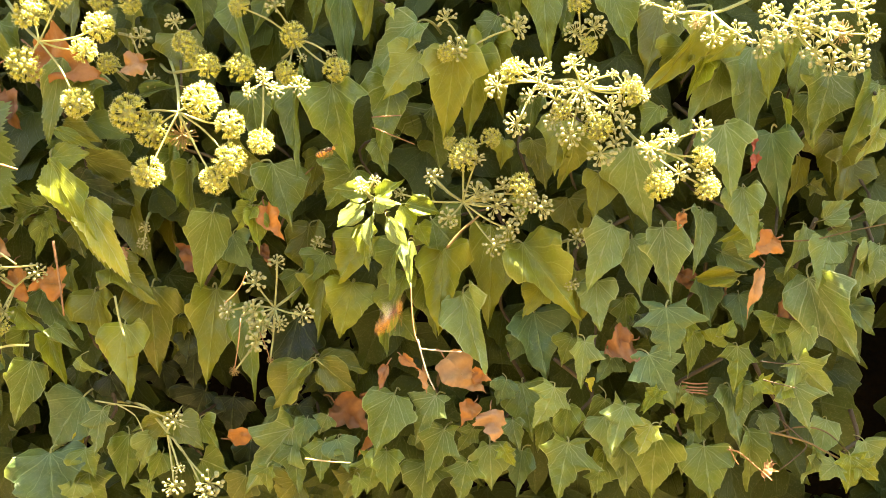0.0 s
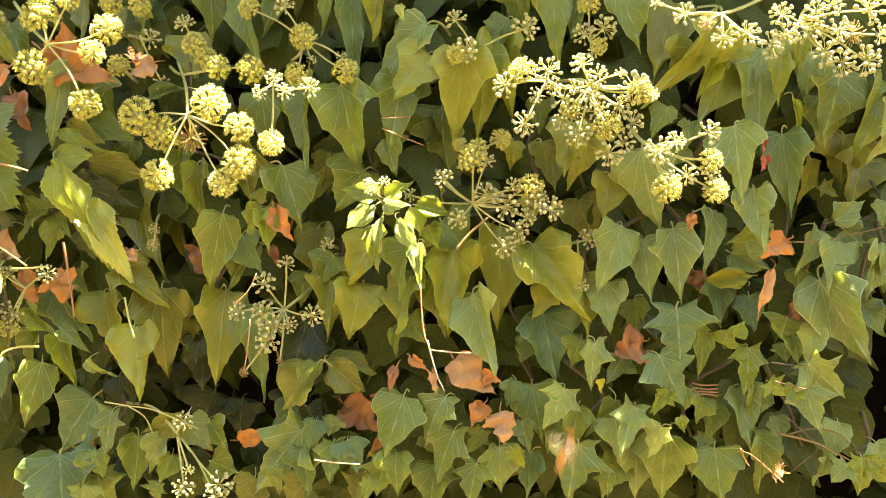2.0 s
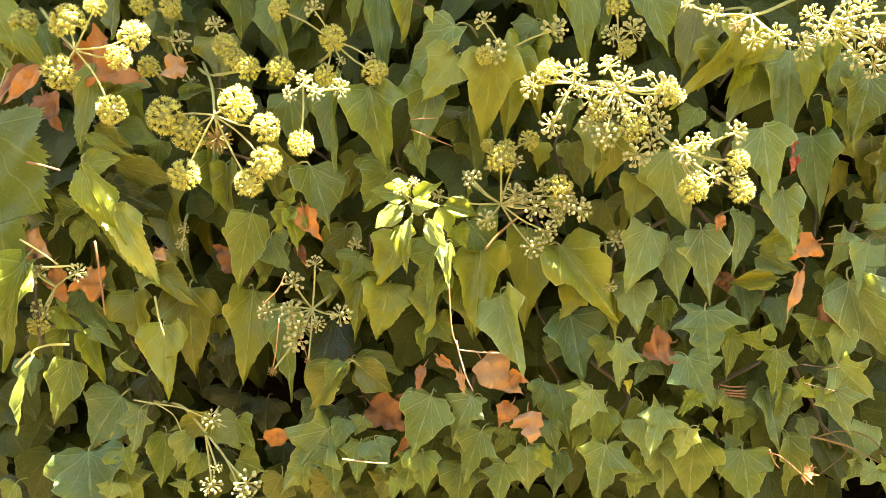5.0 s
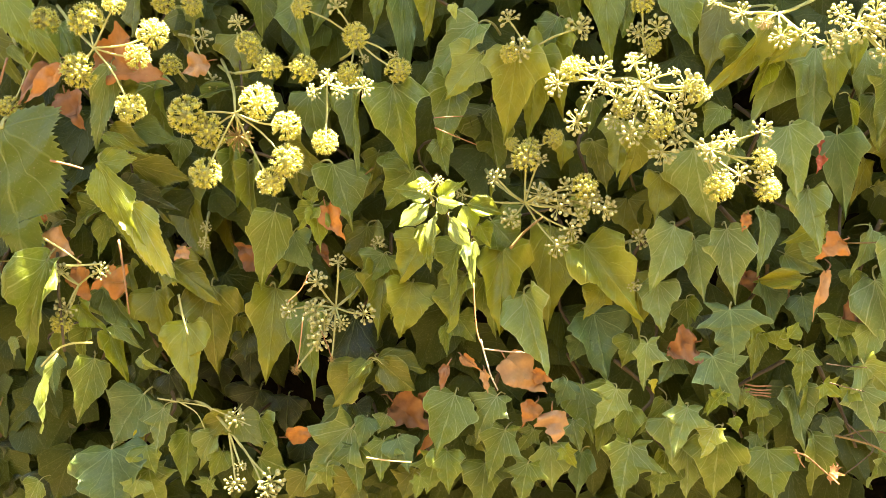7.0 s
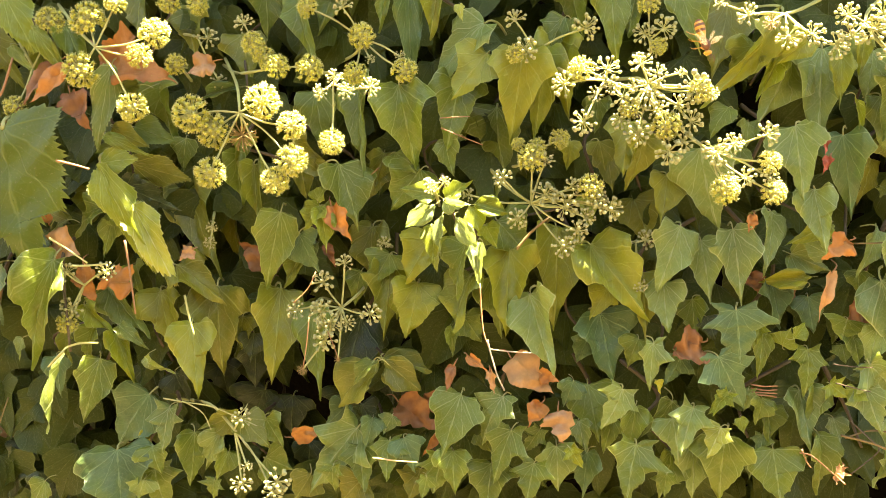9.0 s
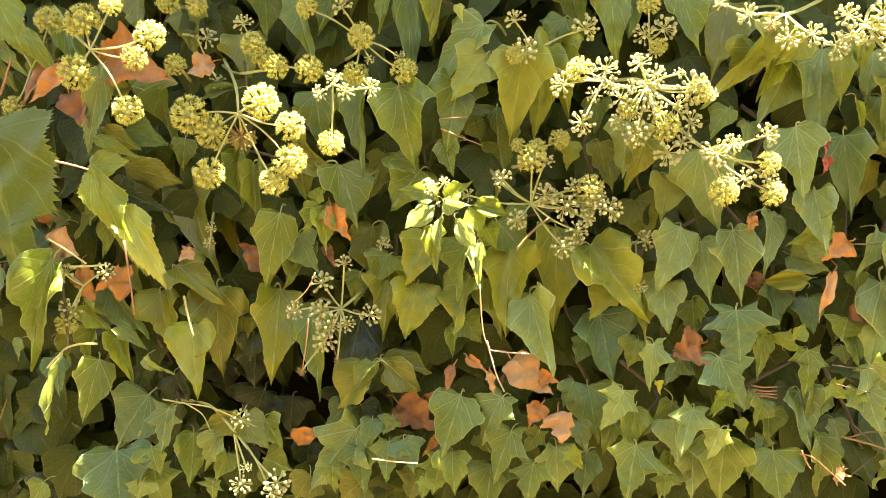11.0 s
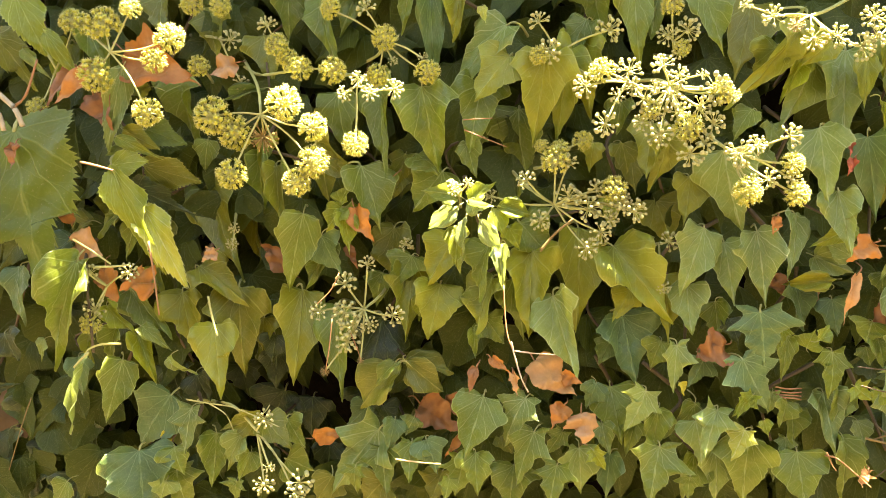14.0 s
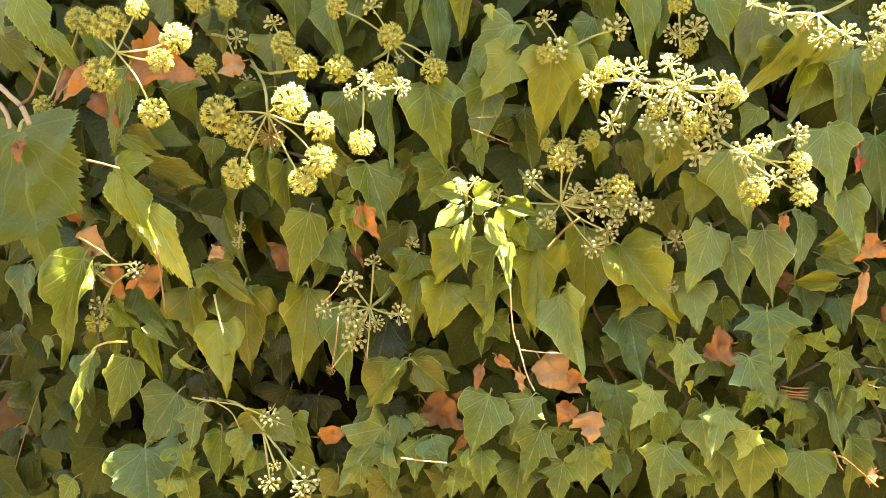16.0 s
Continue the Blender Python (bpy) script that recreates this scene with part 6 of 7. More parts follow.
flowering_branch("ivy branch with open yellow-green flower umbels", [(-0.2795, 0.0850, 1.6315), (-0.2495, 0.0175, 1.5989), (-0.2406, -0.0050, 1.5858)], [("F", (-0.2207, -0.0150, 1.5710), 0.0094, 2), ("F", (-0.2467, -0.0150, 1.5728), 0.0103, 0)])
branch_b = flowering_branch("ivy branch with open yellow-green flower umbels", [(-0.2132, 0.0360, 1.5367), (-0.1743, -0.0315, 1.4976), (-0.1616, -0.0540, 1.4694)], [("F", (-0.1995, -0.0600, 1.4659), 0.0157, 4), ("F", (-0.1830, -0.0520, 1.4545), 0.0142, 2), ("F", (-0.1396, -0.0640, 1.4769), 0.0143, 2), ("F", (-0.1149, -0.0640, 1.4586), 0.0117, 3), ("F", (-0.1134, -0.0640, 1.4308), 0.0130, 4), ("F", (-0.1267, -0.0600, 1.4147), 0.0114, 1), ("F", (-0.1793, -0.0640, 1.4192), 0.0126, 2), ("D", (-0.1620, -0.0440, 1.4528), 0.0134, 4)])
flowering_branch("ivy branch with both buds and open flowers", [(-0.2256, 0.0600, 1.5375), (-0.1843, -0.0075, 1.5131), (-0.1534, -0.0300, 1.5103)], [("F", (-0.1379, -0.0400, 1.5113), 0.0104, 1), ("F", (-0.1511, -0.0340, 1.5203), 0.0091, 5), ("F", (-0.1593, -0.0400, 1.5299), 0.0099, 3), ("B", (-0.1681, -0.0400, 1.5468), 0.0090, 2), ("F", (-0.1100, -0.0400, 1.5099), 0.0113, 0)])
flowering_branch("ivy branch with open yellow-green flower umbels", [(-0.2640, 0.0850, 1.5236), (-0.2393, 0.0175, 1.5142), (-0.2346, -0.0050, 1.5153)], [("F", (-0.2370, -0.0150, 1.5176), 0.0094, 3)])
flowering_branch("ivy branch with both buds and open flowers", [(-0.1344, 0.0360, 1.5249), (-0.0874, -0.0315, 1.5078), (-0.0856, -0.0540, 1.4940)], [("B", (-0.0822, -0.0640, 1.4971), 0.0078, 4), ("B", (-0.0926, -0.0640, 1.4856), 0.0074, 4), ("B", (-0.0726, -0.0640, 1.4865), 0.0078, 4), ("B", (-0.0533, -0.0640, 1.4900), 0.0091, 5), ("F", (-0.0817, -0.0640, 1.4460), 0.0104, 5)])
flowering_branch("ivy branch with both buds and open flowers", [(-0.1175, 0.0700, 1.5420), (-0.0823, 0.0025, 1.5348), (-0.0726, -0.0200, 1.5407)], [("F", (-0.0704, -0.0300, 1.5406), 0.0110, 3), ("F", (-0.0744, -0.0300, 1.5094), 0.0096, 3), ("F", (-0.0329, -0.0300, 1.5125), 0.0105, 5), ("B", (-0.0622, -0.0300, 1.5214), 0.0046, 1), ("B", (-0.0874, -0.0300, 1.5641), 0.0096, 4), ("F", (-0.1174, -0.0300, 1.5639), 0.0092, 0), ("B", (-0.0372, -0.0300, 1.5241), 0.0055, 0)])
flowering_branch("ivy branch with pale green bud umbels", [(-0.2961, 0.0900, 1.5758), (-0.2468, 0.0225, 1.5550), (-0.2257, 0.0000, 1.5466)], [("B", (-0.2119, -0.0100, 1.5428), 0.0099, 5), ("B", (-0.1992, -0.0100, 1.5047), 0.0080, 1)])
flowering_branch("ivy branch with pale green bud umbels", [(-0.2370, 0.0900, 1.4042), (-0.2098, 0.0225, 1.3923), (-0.2012, 0.0000, 1.3858)], [("B", (-0.1981, -0.0100, 1.3783), 0.0057, 3), ("B", (-0.1988, -0.0100, 1.3645), 0.0061, 5)])
flowering_branch("ivy branch with both buds and open flowers", [(0.1038, 0.0650, 1.5366), (0.0834, -0.0025, 1.5311), (0.0719, -0.0250, 1.5309)], [("B", (0.0562, -0.0350, 1.5536), 0.0100, 4), ("B", (0.0654, -0.0350, 1.5298), 0.0118, 3), ("F", (0.0574, -0.0350, 1.5265), 0.0077, 3), ("B", (0.1120, -0.0350, 1.5478), 0.0123, 0)])
branch_c = flowering_branch("ivy branch with both buds and open flowers", [(0.0704, 0.0340, 1.5473), (0.1020, -0.0335, 1.5117), (0.1297, -0.0560, 1.5013)], [("B", (0.0975, -0.0660, 1.4956), 0.0108, 2), ("F", (0.1099, -0.0610, 1.5084), 0.0100, 4), ("B", (0.1291, -0.0660, 1.5074), 0.0117, 2), ("B", (0.1215, -0.0660, 1.4888), 0.0069, 2), ("B", (0.1136, -0.0660, 1.4671), 0.0108, 2), ("B", (0.1413, -0.0660, 1.4862), 0.0108, 2), ("B", (0.1488, -0.0660, 1.4958), 0.0061, 5)])
branch_d = flowering_branch("ivy branch with both buds and open flowers", [(0.1353, 0.0360, 1.5238), (0.1553, -0.0315, 1.5095), (0.1617, -0.0540, 1.4989)], [("B", (0.1542, -0.0640, 1.5127), 0.0100, 4), ("B", (0.1669, -0.0640, 1.5052), 0.0087, 0), ("B", (0.1609, -0.0640, 1.4901), 0.0122, 2), ("B", (0.1523, -0.0640, 1.4766), 0.0061, 2), ("B", (0.1537, -0.0640, 1.4600), 0.0113, 5), ("F", (0.1750, -0.0640, 1.4661), 0.0109, 5), ("B", (0.1774, -0.0640, 1.4466), 0.0122, 3), ("B", (0.1930, -0.0640, 1.4699), 0.0104, 2), ("B", (0.1936, -0.0640, 1.4963), 0.0143, 5), ("F", (0.1979, -0.0640, 1.4930), 0.0096, 5), ("F", (0.1467, -0.0640, 1.4790), 0.0078, 4), ("B", (0.1830, -0.0640, 1.5063), 0.0048, 0), ("B", (0.1676, -0.0640, 1.4774), 0.0091, 5), ("B", (0.1831, -0.0640, 1.4824), 0.0096, 5), ("B", (0.1335, -0.0640, 1.4959), 0.0078, 5), ("B", (0.2069, -0.0640, 1.4910), 0.0065, 2), ("B", (0.1878, -0.0640, 1.4545), 0.0087, 3), ("B", (0.1409, -0.0640, 1.4695), 0.0078, 0)])
branch_e = flowering_branch("ivy branch with both buds and open flowers", [(0.1994, 0.0360, 1.4842), (0.2027, -0.0315, 1.4605), (0.2074, -0.0540, 1.4516)], [("B", (0.2117, -0.0640, 1.4476), 0.0122, 0), ("B", (0.2236, -0.0640, 1.4547), 0.0087, 2), ("B", (0.2467, -0.0640, 1.4621), 0.0104, 3), ("F", (0.2490, -0.0640, 1.4416), 0.0091, 1), ("F", (0.2184, -0.0640, 1.4201), 0.0109, 3), ("B", (0.2189, -0.0640, 1.4268), 0.0078, 5), ("B", (0.2326, -0.0640, 1.4298), 0.0087, 3), ("F", (0.2529, -0.0640, 1.4196), 0.0096, 1), ("B", (0.2494, -0.0640, 1.4303), 0.0083, 0)])
flowering_branch("ivy branch with both buds and open flowers", [(0.1597, 0.0750, 1.5585), (0.1675, 0.0075, 1.5399), (0.1646, -0.0150, 1.5452)], [("B", (0.1738, -0.0250, 1.5515), 0.0115, 3), ("B", (0.1589, -0.0250, 1.5468), 0.0101, 2), ("F", (0.1708, -0.0250, 1.5369), 0.0069, 4), ("F", (0.1615, -0.0250, 1.5706), 0.0092, 3), ("B", (0.1683, -0.0250, 1.5332), 0.0065, 0)])
flowering_branch("ivy branch with pale green bud umbels", [(0.3248, 0.0400, 1.6050), (0.2787, -0.0275, 1.5676), (0.2602, -0.0500, 1.5556)], [("B", (0.2313, -0.0600, 1.5517), 0.0096, 0), ("D", (0.2477, -0.0600, 1.5459), 0.0066, 0), ("B", (0.2602, -0.0600, 1.5354), 0.0109, 3), ("B", (0.2770, -0.0600, 1.5377), 0.0101, 3), ("B", (0.2944, -0.0600, 1.5295), 0.0114, 5), ("B", (0.2109, -0.0600, 1.5601), 0.0057, 1)])
flowering_branch("ivy branch with pale green bud umbels", [(0.3689, 0.0360, 1.6062), (0.3274, -0.0315, 1.5666), (0.3157, -0.0540, 1.5485)], [("B", (0.3003, -0.0640, 1.5510), 0.0100, 2), ("B", (0.3035, -0.0640, 1.5360), 0.0113, 1), ("B", (0.3190, -0.0640, 1.5404), 0.0117, 1), ("B", (0.3312, -0.0640, 1.5227), 0.0126, 3), ("B", (0.3245, -0.0640, 1.5529), 0.0104, 4), ("B", (0.3361, -0.0640, 1.5580), 0.0096, 0), ("B", (0.3405, -0.0640, 1.5394), 0.0113, 0), ("B", (0.3438, -0.0640, 1.5158), 0.0109, 5), ("D", (0.3535, -0.0540, 1.5405), 0.0097, 5), ("B", (0.3603, -0.0640, 1.5177), 0.0126, 2), ("B", (0.3694, -0.0640, 1.5368), 0.0091, 1), ("B", (0.3605, -0.0640, 1.5549), 0.0135, 0)])
flowering_branch("ivy branch with both buds and open flowers", [(0.0246, 0.0650, 1.4588), (0.0504, -0.0025, 1.4254), (0.0752, -0.0250, 1.4076)], [("B", (0.0521, -0.0350, 1.4257), 0.0091, 5), ("B", (0.0246, -0.0250, 1.4126), 0.0065, 3), ("B", (0.0648, -0.0350, 1.3936), 0.0095, 3), ("F", (0.0747, -0.0350, 1.4418), 0.0118, 3), ("B", (0.0850, -0.0350, 1.4408), 0.0082, 4), ("B", (0.0862, -0.0350, 1.4138), 0.0114, 1), ("B", (0.1021, -0.0350, 1.4049), 0.0123, 1), ("F", (0.1213, -0.0350, 1.4209), 0.0109, 4), ("B", (0.1237, -0.0350, 1.4151), 0.0118, 2), ("B", (0.1373, -0.0350, 1.4045), 0.0114, 0), ("B", (0.1293, -0.0350, 1.4077), 0.0091, 0), ("B", (0.1022, -0.0350, 1.3736), 0.0100, 5), ("B", (0.1126, -0.0350, 1.3866), 0.0100, 5), ("B", (0.1192, -0.0350, 1.3971), 0.0086, 2), ("B", (0.1068, -0.0350, 1.4212), 0.0082, 3)])
flowering_branch("ivy branch with open yellow-green flower umbels", [(0.0349, 0.0750, 1.4474), (0.0682, 0.0075, 1.4441), (0.0821, -0.0150, 1.4553)], [("F", (0.0955, -0.0250, 1.4604), 0.0083, 5), ("F", (0.0630, -0.0250, 1.4549), 0.0060, 5), ("F", (0.0777, -0.0250, 1.4526), 0.0083, 3)])
flowering_branch("ivy branch with pale green bud umbels", [(0.1521, 0.0800, 1.3789), (0.1559, 0.0125, 1.3800), (0.1604, -0.0100, 1.3810)], [("B", (0.1668, -0.0200, 1.3825), 0.0093, 3), ("B", (0.1643, -0.0200, 1.3459), 0.0065, 3)])
flowering_branch("ivy branch with pale green bud umbels", [(-0.0738, 0.0700, 1.3393), (-0.0687, 0.0025, 1.3271), (-0.0773, -0.0200, 1.3152)], [("B", (-0.0745, -0.0300, 1.3522), 0.0082, 0), ("B", (-0.0917, -0.0300, 1.3356), 0.0110, 1), ("B", (-0.1128, -0.0300, 1.3122), 0.0092, 0), ("B", (-0.0913, -0.0300, 1.3115), 0.0119, 5), ("B", (-0.0846, -0.0300, 1.3026), 0.0119, 0), ("B", (-0.0700, -0.0300, 1.3034), 0.0078, 5), ("B", (-0.0876, -0.0300, 1.2886), 0.0114, 1), ("B", (-0.0511, -0.0300, 1.3118), 0.0101, 3), ("D", (-0.1053, -0.0300, 1.2630), 0.0046, 5), ("D", (-0.0759, -0.0300, 1.2736), 0.0032, 1)])
flowering_branch("ivy branch with pale green bud umbels", [(-0.0548, 0.0900, 1.3702), (-0.0476, 0.0225, 1.3702), (-0.0459, 0.0000, 1.3707)], [("B", (-0.0464, -0.0100, 1.3711), 0.0066, 1)])
flowering_branch("ivy branch with pale green bud umbels", [(-0.2638, 0.0700, 1.2161), (-0.1965, 0.0025, 1.2247), (-0.1638, -0.0200, 1.2088)], [("B", (-0.1543, -0.0300, 1.2204), 0.0092, 0), ("B", (-0.1477, -0.0300, 1.1816), 0.0055, 1), ("B", (-0.1512, -0.0300, 1.1674), 0.0101, 1), ("B", (-0.1215, -0.0300, 1.1711), 0.0124, 3), ("B", (-0.1248, -0.0300, 1.1617), 0.0101, 2)])
flowering_branch("ivy branch with both buds and open flowers", [(-0.3490, 0.0700, 1.3205), (-0.3134, 0.0025, 1.3248), (-0.3055, -0.0200, 1.3227)], [("B", (-0.3168, -0.0300, 1.3318), 0.0110, 5), ("B", (-0.2811, -0.0300, 1.3359), 0.0092, 2), ("B", (-0.3096, -0.0300, 1.3032), 0.0110, 2), ("F", (-0.3128, -0.0300, 1.2901), 0.0092, 1), ("F", (-0.3399, -0.0300, 1.3438), 0.0064, 0)])
flowering_branch("ivy branch with pale green bud umbels", [(-0.0081, 0.0440, 1.4086), (-0.0015, -0.0235, 1.4095), (-0.0004, -0.0460, 1.4117)], [("B", (-0.0024, -0.0560, 1.4141), 0.0066, 2), ("B", (0.0076, -0.0560, 1.4189), 0.0053, 3)])

# ---- dead leaves ----
dead_leaf("orange", (-0.3040, -0.0180, 1.5280), (-0.2350, -0.0240, 1.4980), 0.0520, 0.5, 1, "withered orange-brown leaf caught among the ivy")
dead_leaf("orange", (-0.3350, -0.0220, 1.5120), (-0.3630, -0.0280, 1.4780), 0.0221, 0.8, 2, "withered orange-brown leaf caught among the ivy")
dead_leaf("brown", (-0.3300, -0.0200, 1.4890), (-0.3060, -0.0260, 1.4570), 0.0264, 0.9, 3, "withered dark brown leaf caught among the ivy")
dead_leaf("pink", (-0.1990, -0.0270, 1.5180), (-0.2200, -0.0330, 1.5050), 0.0229, 0.4, 4, "dry pinkish-brown leaf lying on the ivy")
dead_leaf("brown", (-0.3490, -0.0150, 1.5150), (-0.3820, -0.0210, 1.4730), 0.0225, 0.6, 5, "withered dark brown leaf caught among the ivy")
dead_leaf("tan", (-0.3380, -0.0220, 1.3600), (-0.3070, -0.0280, 1.3480), 0.0336, 0.3, 6, "dry tan leaf hanging in the ivy")
dead_leaf("orange", (-0.3120, -0.0120, 1.3390), (-0.2990, -0.0180, 1.3050), 0.0243, 0.4, 7, "withered orange-brown leaf caught among the ivy")
dead_leaf("orange", (-0.2850, -0.0120, 1.3340), (-0.2640, -0.0180, 1.3160), 0.0398, 0.3, 8, "withered orange-brown leaf caught among the ivy")
dead_leaf("pink", (-0.2120, -0.0150, 1.3580), (-0.2210, -0.0210, 1.3480), 0.0142, 0.3, 9, "dry pinkish-brown leaf lying on the ivy")
dead_leaf("orange", (-0.0900, -0.0220, 1.3990), (-0.0710, -0.0280, 1.3710), 0.0204, 0.8, 10, "withered orange-brown leaf caught among the ivy")
dead_leaf("orange", (0.2480, -0.0240, 1.4050), (0.2440, -0.0300, 1.3900), 0.0113, 0.8, 11, "withered orange-brown leaf caught among the ivy")
dead_leaf("orange", (0.3200, -0.0240, 1.3880), (0.3000, -0.0300, 1.3730), 0.0223, 0.6, 12, "withered orange-brown leaf caught among the ivy")
dead_leaf("tan", (0.3080, -0.0240, 1.3620), (0.2980, -0.0300, 1.3240), 0.0131, 1.3, 13, "dry tan leaf hanging in the ivy")
dead_leaf("pink", (0.2790, 0.0120, 1.3490), (0.2920, 0.0060, 1.3350), 0.0243, 0.5, 14, "dry pinkish-brown leaf lying on the ivy")
dead_leaf("brown", (0.3460, -0.0050, 1.3370), (0.3210, -0.0110, 1.3240), 0.0261, 0.4, 15, "withered dark brown leaf caught among the ivy")
dead_leaf("brown", (0.2140, -0.0140, 1.3030), (0.1920, -0.0200, 1.2910), 0.0325, 0.6, 16, "withered dark brown leaf caught among the ivy")
dead_leaf("brown", (-0.0320, 0.0170, 1.2350), (0.0050, 0.0110, 1.2140), 0.0313, 0.7, 17, "withered dark brown leaf caught among the ivy")
dead_leaf("brown", (-0.0090, 0.0200, 1.2360), (0.0160, 0.0140, 1.2420), 0.0199, 0.6, 18, "withered dark brown leaf caught among the ivy")
dead_leaf("orange", (0.0070, 0.0060, 1.2150), (-0.0060, 0.0000, 1.1930), 0.0113, 1.2, 19, "withered orange-brown leaf caught among the ivy")
dead_leaf("orange", (-0.1270, 0.0280, 1.1960), (-0.0930, 0.0220, 1.2070), 0.0174, 0.5, 20, "withered orange-brown leaf caught among the ivy")
dead_leaf("tan", (0.0650, -0.0170, 1.2810), (0.1000, -0.0230, 1.2550), 0.0338, 0.5, 21, "dry tan leaf hanging in the ivy")
dead_leaf("orange", (0.0880, -0.0150, 1.2700), (0.1040, -0.0210, 1.2660), 0.0134, 0.5, 22, "withered orange-brown leaf caught among the ivy")
dead_leaf("orange", (0.0900, -0.0180, 1.2470), (0.0800, -0.0240, 1.2280), 0.0196, 0.8, 23, "withered orange-brown leaf caught among the ivy")
dead_leaf("pink", (0.1040, -0.0220, 1.2420), (0.1100, -0.0280, 1.2180), 0.0302, 0.9, 24, "dry pinkish-brown leaf lying on the ivy")
dead_leaf("brown", (0.0180, -0.0180, 1.2730), (0.0130, -0.0240, 1.2520), 0.0103, 0.8, 25, "withered dark brown leaf caught among the ivy")
dead_leaf("tan", (0.0480, -0.0220, 1.2700), (0.0530, -0.0280, 1.2530), 0.0107, 0.9, 26, "dry tan leaf hanging in the ivy")
dead_leaf("orange", (0.0300, -0.0200, 1.2810), (0.0460, -0.0260, 1.2710), 0.0093, 0.6, 27, "withered orange-brown leaf caught among the ivy")
dead_leaf("tan", (0.3190, -0.0270, 1.2150), (0.3130, -0.0330, 1.2030), 0.0143, 1.0, 28, "dry tan leaf hanging in the ivy")
dead_leaf("red", (0.3020, -0.0220, 1.4670), (0.2990, -0.0280, 1.4540), 0.0067, 0.5, 29, "small dry red leaf scrap on the ivy")
dead_leaf("red", (0.3040, -0.0220, 1.4530), (0.2980, -0.0280, 1.4390), 0.0076, 0.5, 30, "small dry red leaf scrap on the ivy")
dead_leaf("brown", (-0.1590, 0.0300, 1.3460), (-0.1870, 0.0240, 1.3690), 0.0248, 0.5, 31, "withered dark brown leaf caught among the ivy")
dead_leaf("brown", (-0.1040, 0.0150, 1.3680), (-0.0910, 0.0090, 1.3490), 0.0106, 0.5, 32, "withered dark brown leaf caught among the ivy")
dead_leaf("brown", (0.2570, 0.0150, 1.3610), (0.2630, 0.0090, 1.3440), 0.0194, 0.5, 33, "withered dark brown leaf caught among the ivy")
dead_leaf("brown", (-0.3880, -0.0380, 1.4410), (-0.3880, -0.0440, 1.4190), 0.0132, 1.0, 34, "withered dark brown leaf caught among the ivy")
dead_leaf("orange", (-0.3630, -0.0050, 1.4030), (-0.3470, -0.0110, 1.3720), 0.0334, 0.5, 35, "withered orange-brown leaf caught among the ivy")

# ---- twigs ----
twig("thick russet-brown ivy stem among the buds", [(0.0660, -0.0500, 1.3690), (0.0770, -0.0500, 1.3830), (0.0900, -0.0500, 1.3950)], 0.00126, 0.00090, OCHRE)
twig("yellowish bare ivy stem in shadow", [(-0.0770, -0.0040, 1.4110), (-0.0680, -0.0040, 1.4230), (-0.0550, -0.0040, 1.4350)], 0.00090, 0.00065, OCHRE)
twig("bare orange-brown ivy runner", [(0.3250, -0.0220, 1.3860), (0.3480, -0.0220, 1.3880), (0.3730, -0.0220, 1.3950), (0.4040, -0.0220, 1.4030)], 0.00066, 0.00045, OCHRE)
twig("bare tan ivy runner hanging over a dark gap", [(0.3200, -0.0200, 1.2380), (0.3450, -0.0200, 1.2330), (0.3590, -0.0200, 1.2270), (0.3800, -0.0200, 1.2170)], 0.001, 0.0007, OCHRE)
twig("bare tan ivy runner hanging over a dark gap", [(0.3240, -0.0180, 1.2360), (0.3430, -0.0180, 1.2430), (0.3630, -0.0180, 1.2400), (0.3790, -0.0180, 1.2260)], 0.0008, 0.0006, OCHRE)
twig("thin brown runner crossing a dark gap", [(0.3270, -0.0200, 1.2490), (0.3410, -0.0200, 1.2370), (0.3480, -0.0200, 1.2290), (0.3380, -0.0200, 1.2180), (0.3280, -0.0200, 1.2090)], 0.00065, 0.00052, BARK)
twig("thin dry russet flower stalk", [(0.2830, -0.0440, 1.2270), (0.2920, -0.0440, 1.2250), (0.3050, -0.0440, 1.2150), (0.3160, -0.0440, 1.2060)], 0.00065, 0.00052, RUSSET)
twig("thin dry russet flower stalk", [(0.2850, -0.0420, 1.2290), (0.2890, -0.0420, 1.2200), (0.2920, -0.0420, 1.2160)], 0.00059, 0.00046, RUSSET)
twig("dry russet flower stalk", [(-0.0990, -0.0400, 1.3070), (-0.1000, -0.0400, 1.2840), (-0.1020, -0.0400, 1.2640)], 0.00059, 0.00046, RUSSET)
twig("dry russet flower stalk", [(-0.0840, -0.0360, 1.2960), (-0.0780, -0.0360, 1.2840), (-0.0740, -0.0360, 1.2740)], 0.00046, 0.00039, RUSSET)
twig("dry russet flower stalk", [(-0.0940, -0.0450, 1.3440), (-0.1000, -0.0450, 1.3300), (-0.1110, -0.0450, 1.3180)], 0.00052, 0.00039, RUSSET)
twig("pinkish-brown hanging leaf stalk", [(-0.2490, -0.0620, 1.3620), (-0.2430, -0.0620, 1.3370), (-0.2360, -0.0620, 1.3030)], 0.00108, 0.00070, RUSSET)
twig("pinkish stalk of a vine leaf", [(-0.3150, -0.0580, 1.4250), (-0.2990, -0.0580, 1.4220), (-0.2860, -0.0580, 1.4190)], 0.00108, 0.00080, RUSSET)
twig("pinkish-brown stem of the vine", [(-0.3750, -0.0620, 1.4690), (-0.3650, -0.0620, 1.4790), (-0.3570, -0.0620, 1.5090)], 0.00132, 0.00090, RUSSET)
twig("pale sunlit stem of the vine", [(-0.3970, -0.0660, 1.4870), (-0.3820, -0.0660, 1.4750), (-0.3710, -0.0660, 1.4660), (-0.3630, -0.0660, 1.4520)], 0.0024, 0.0022, PALE_BARK)
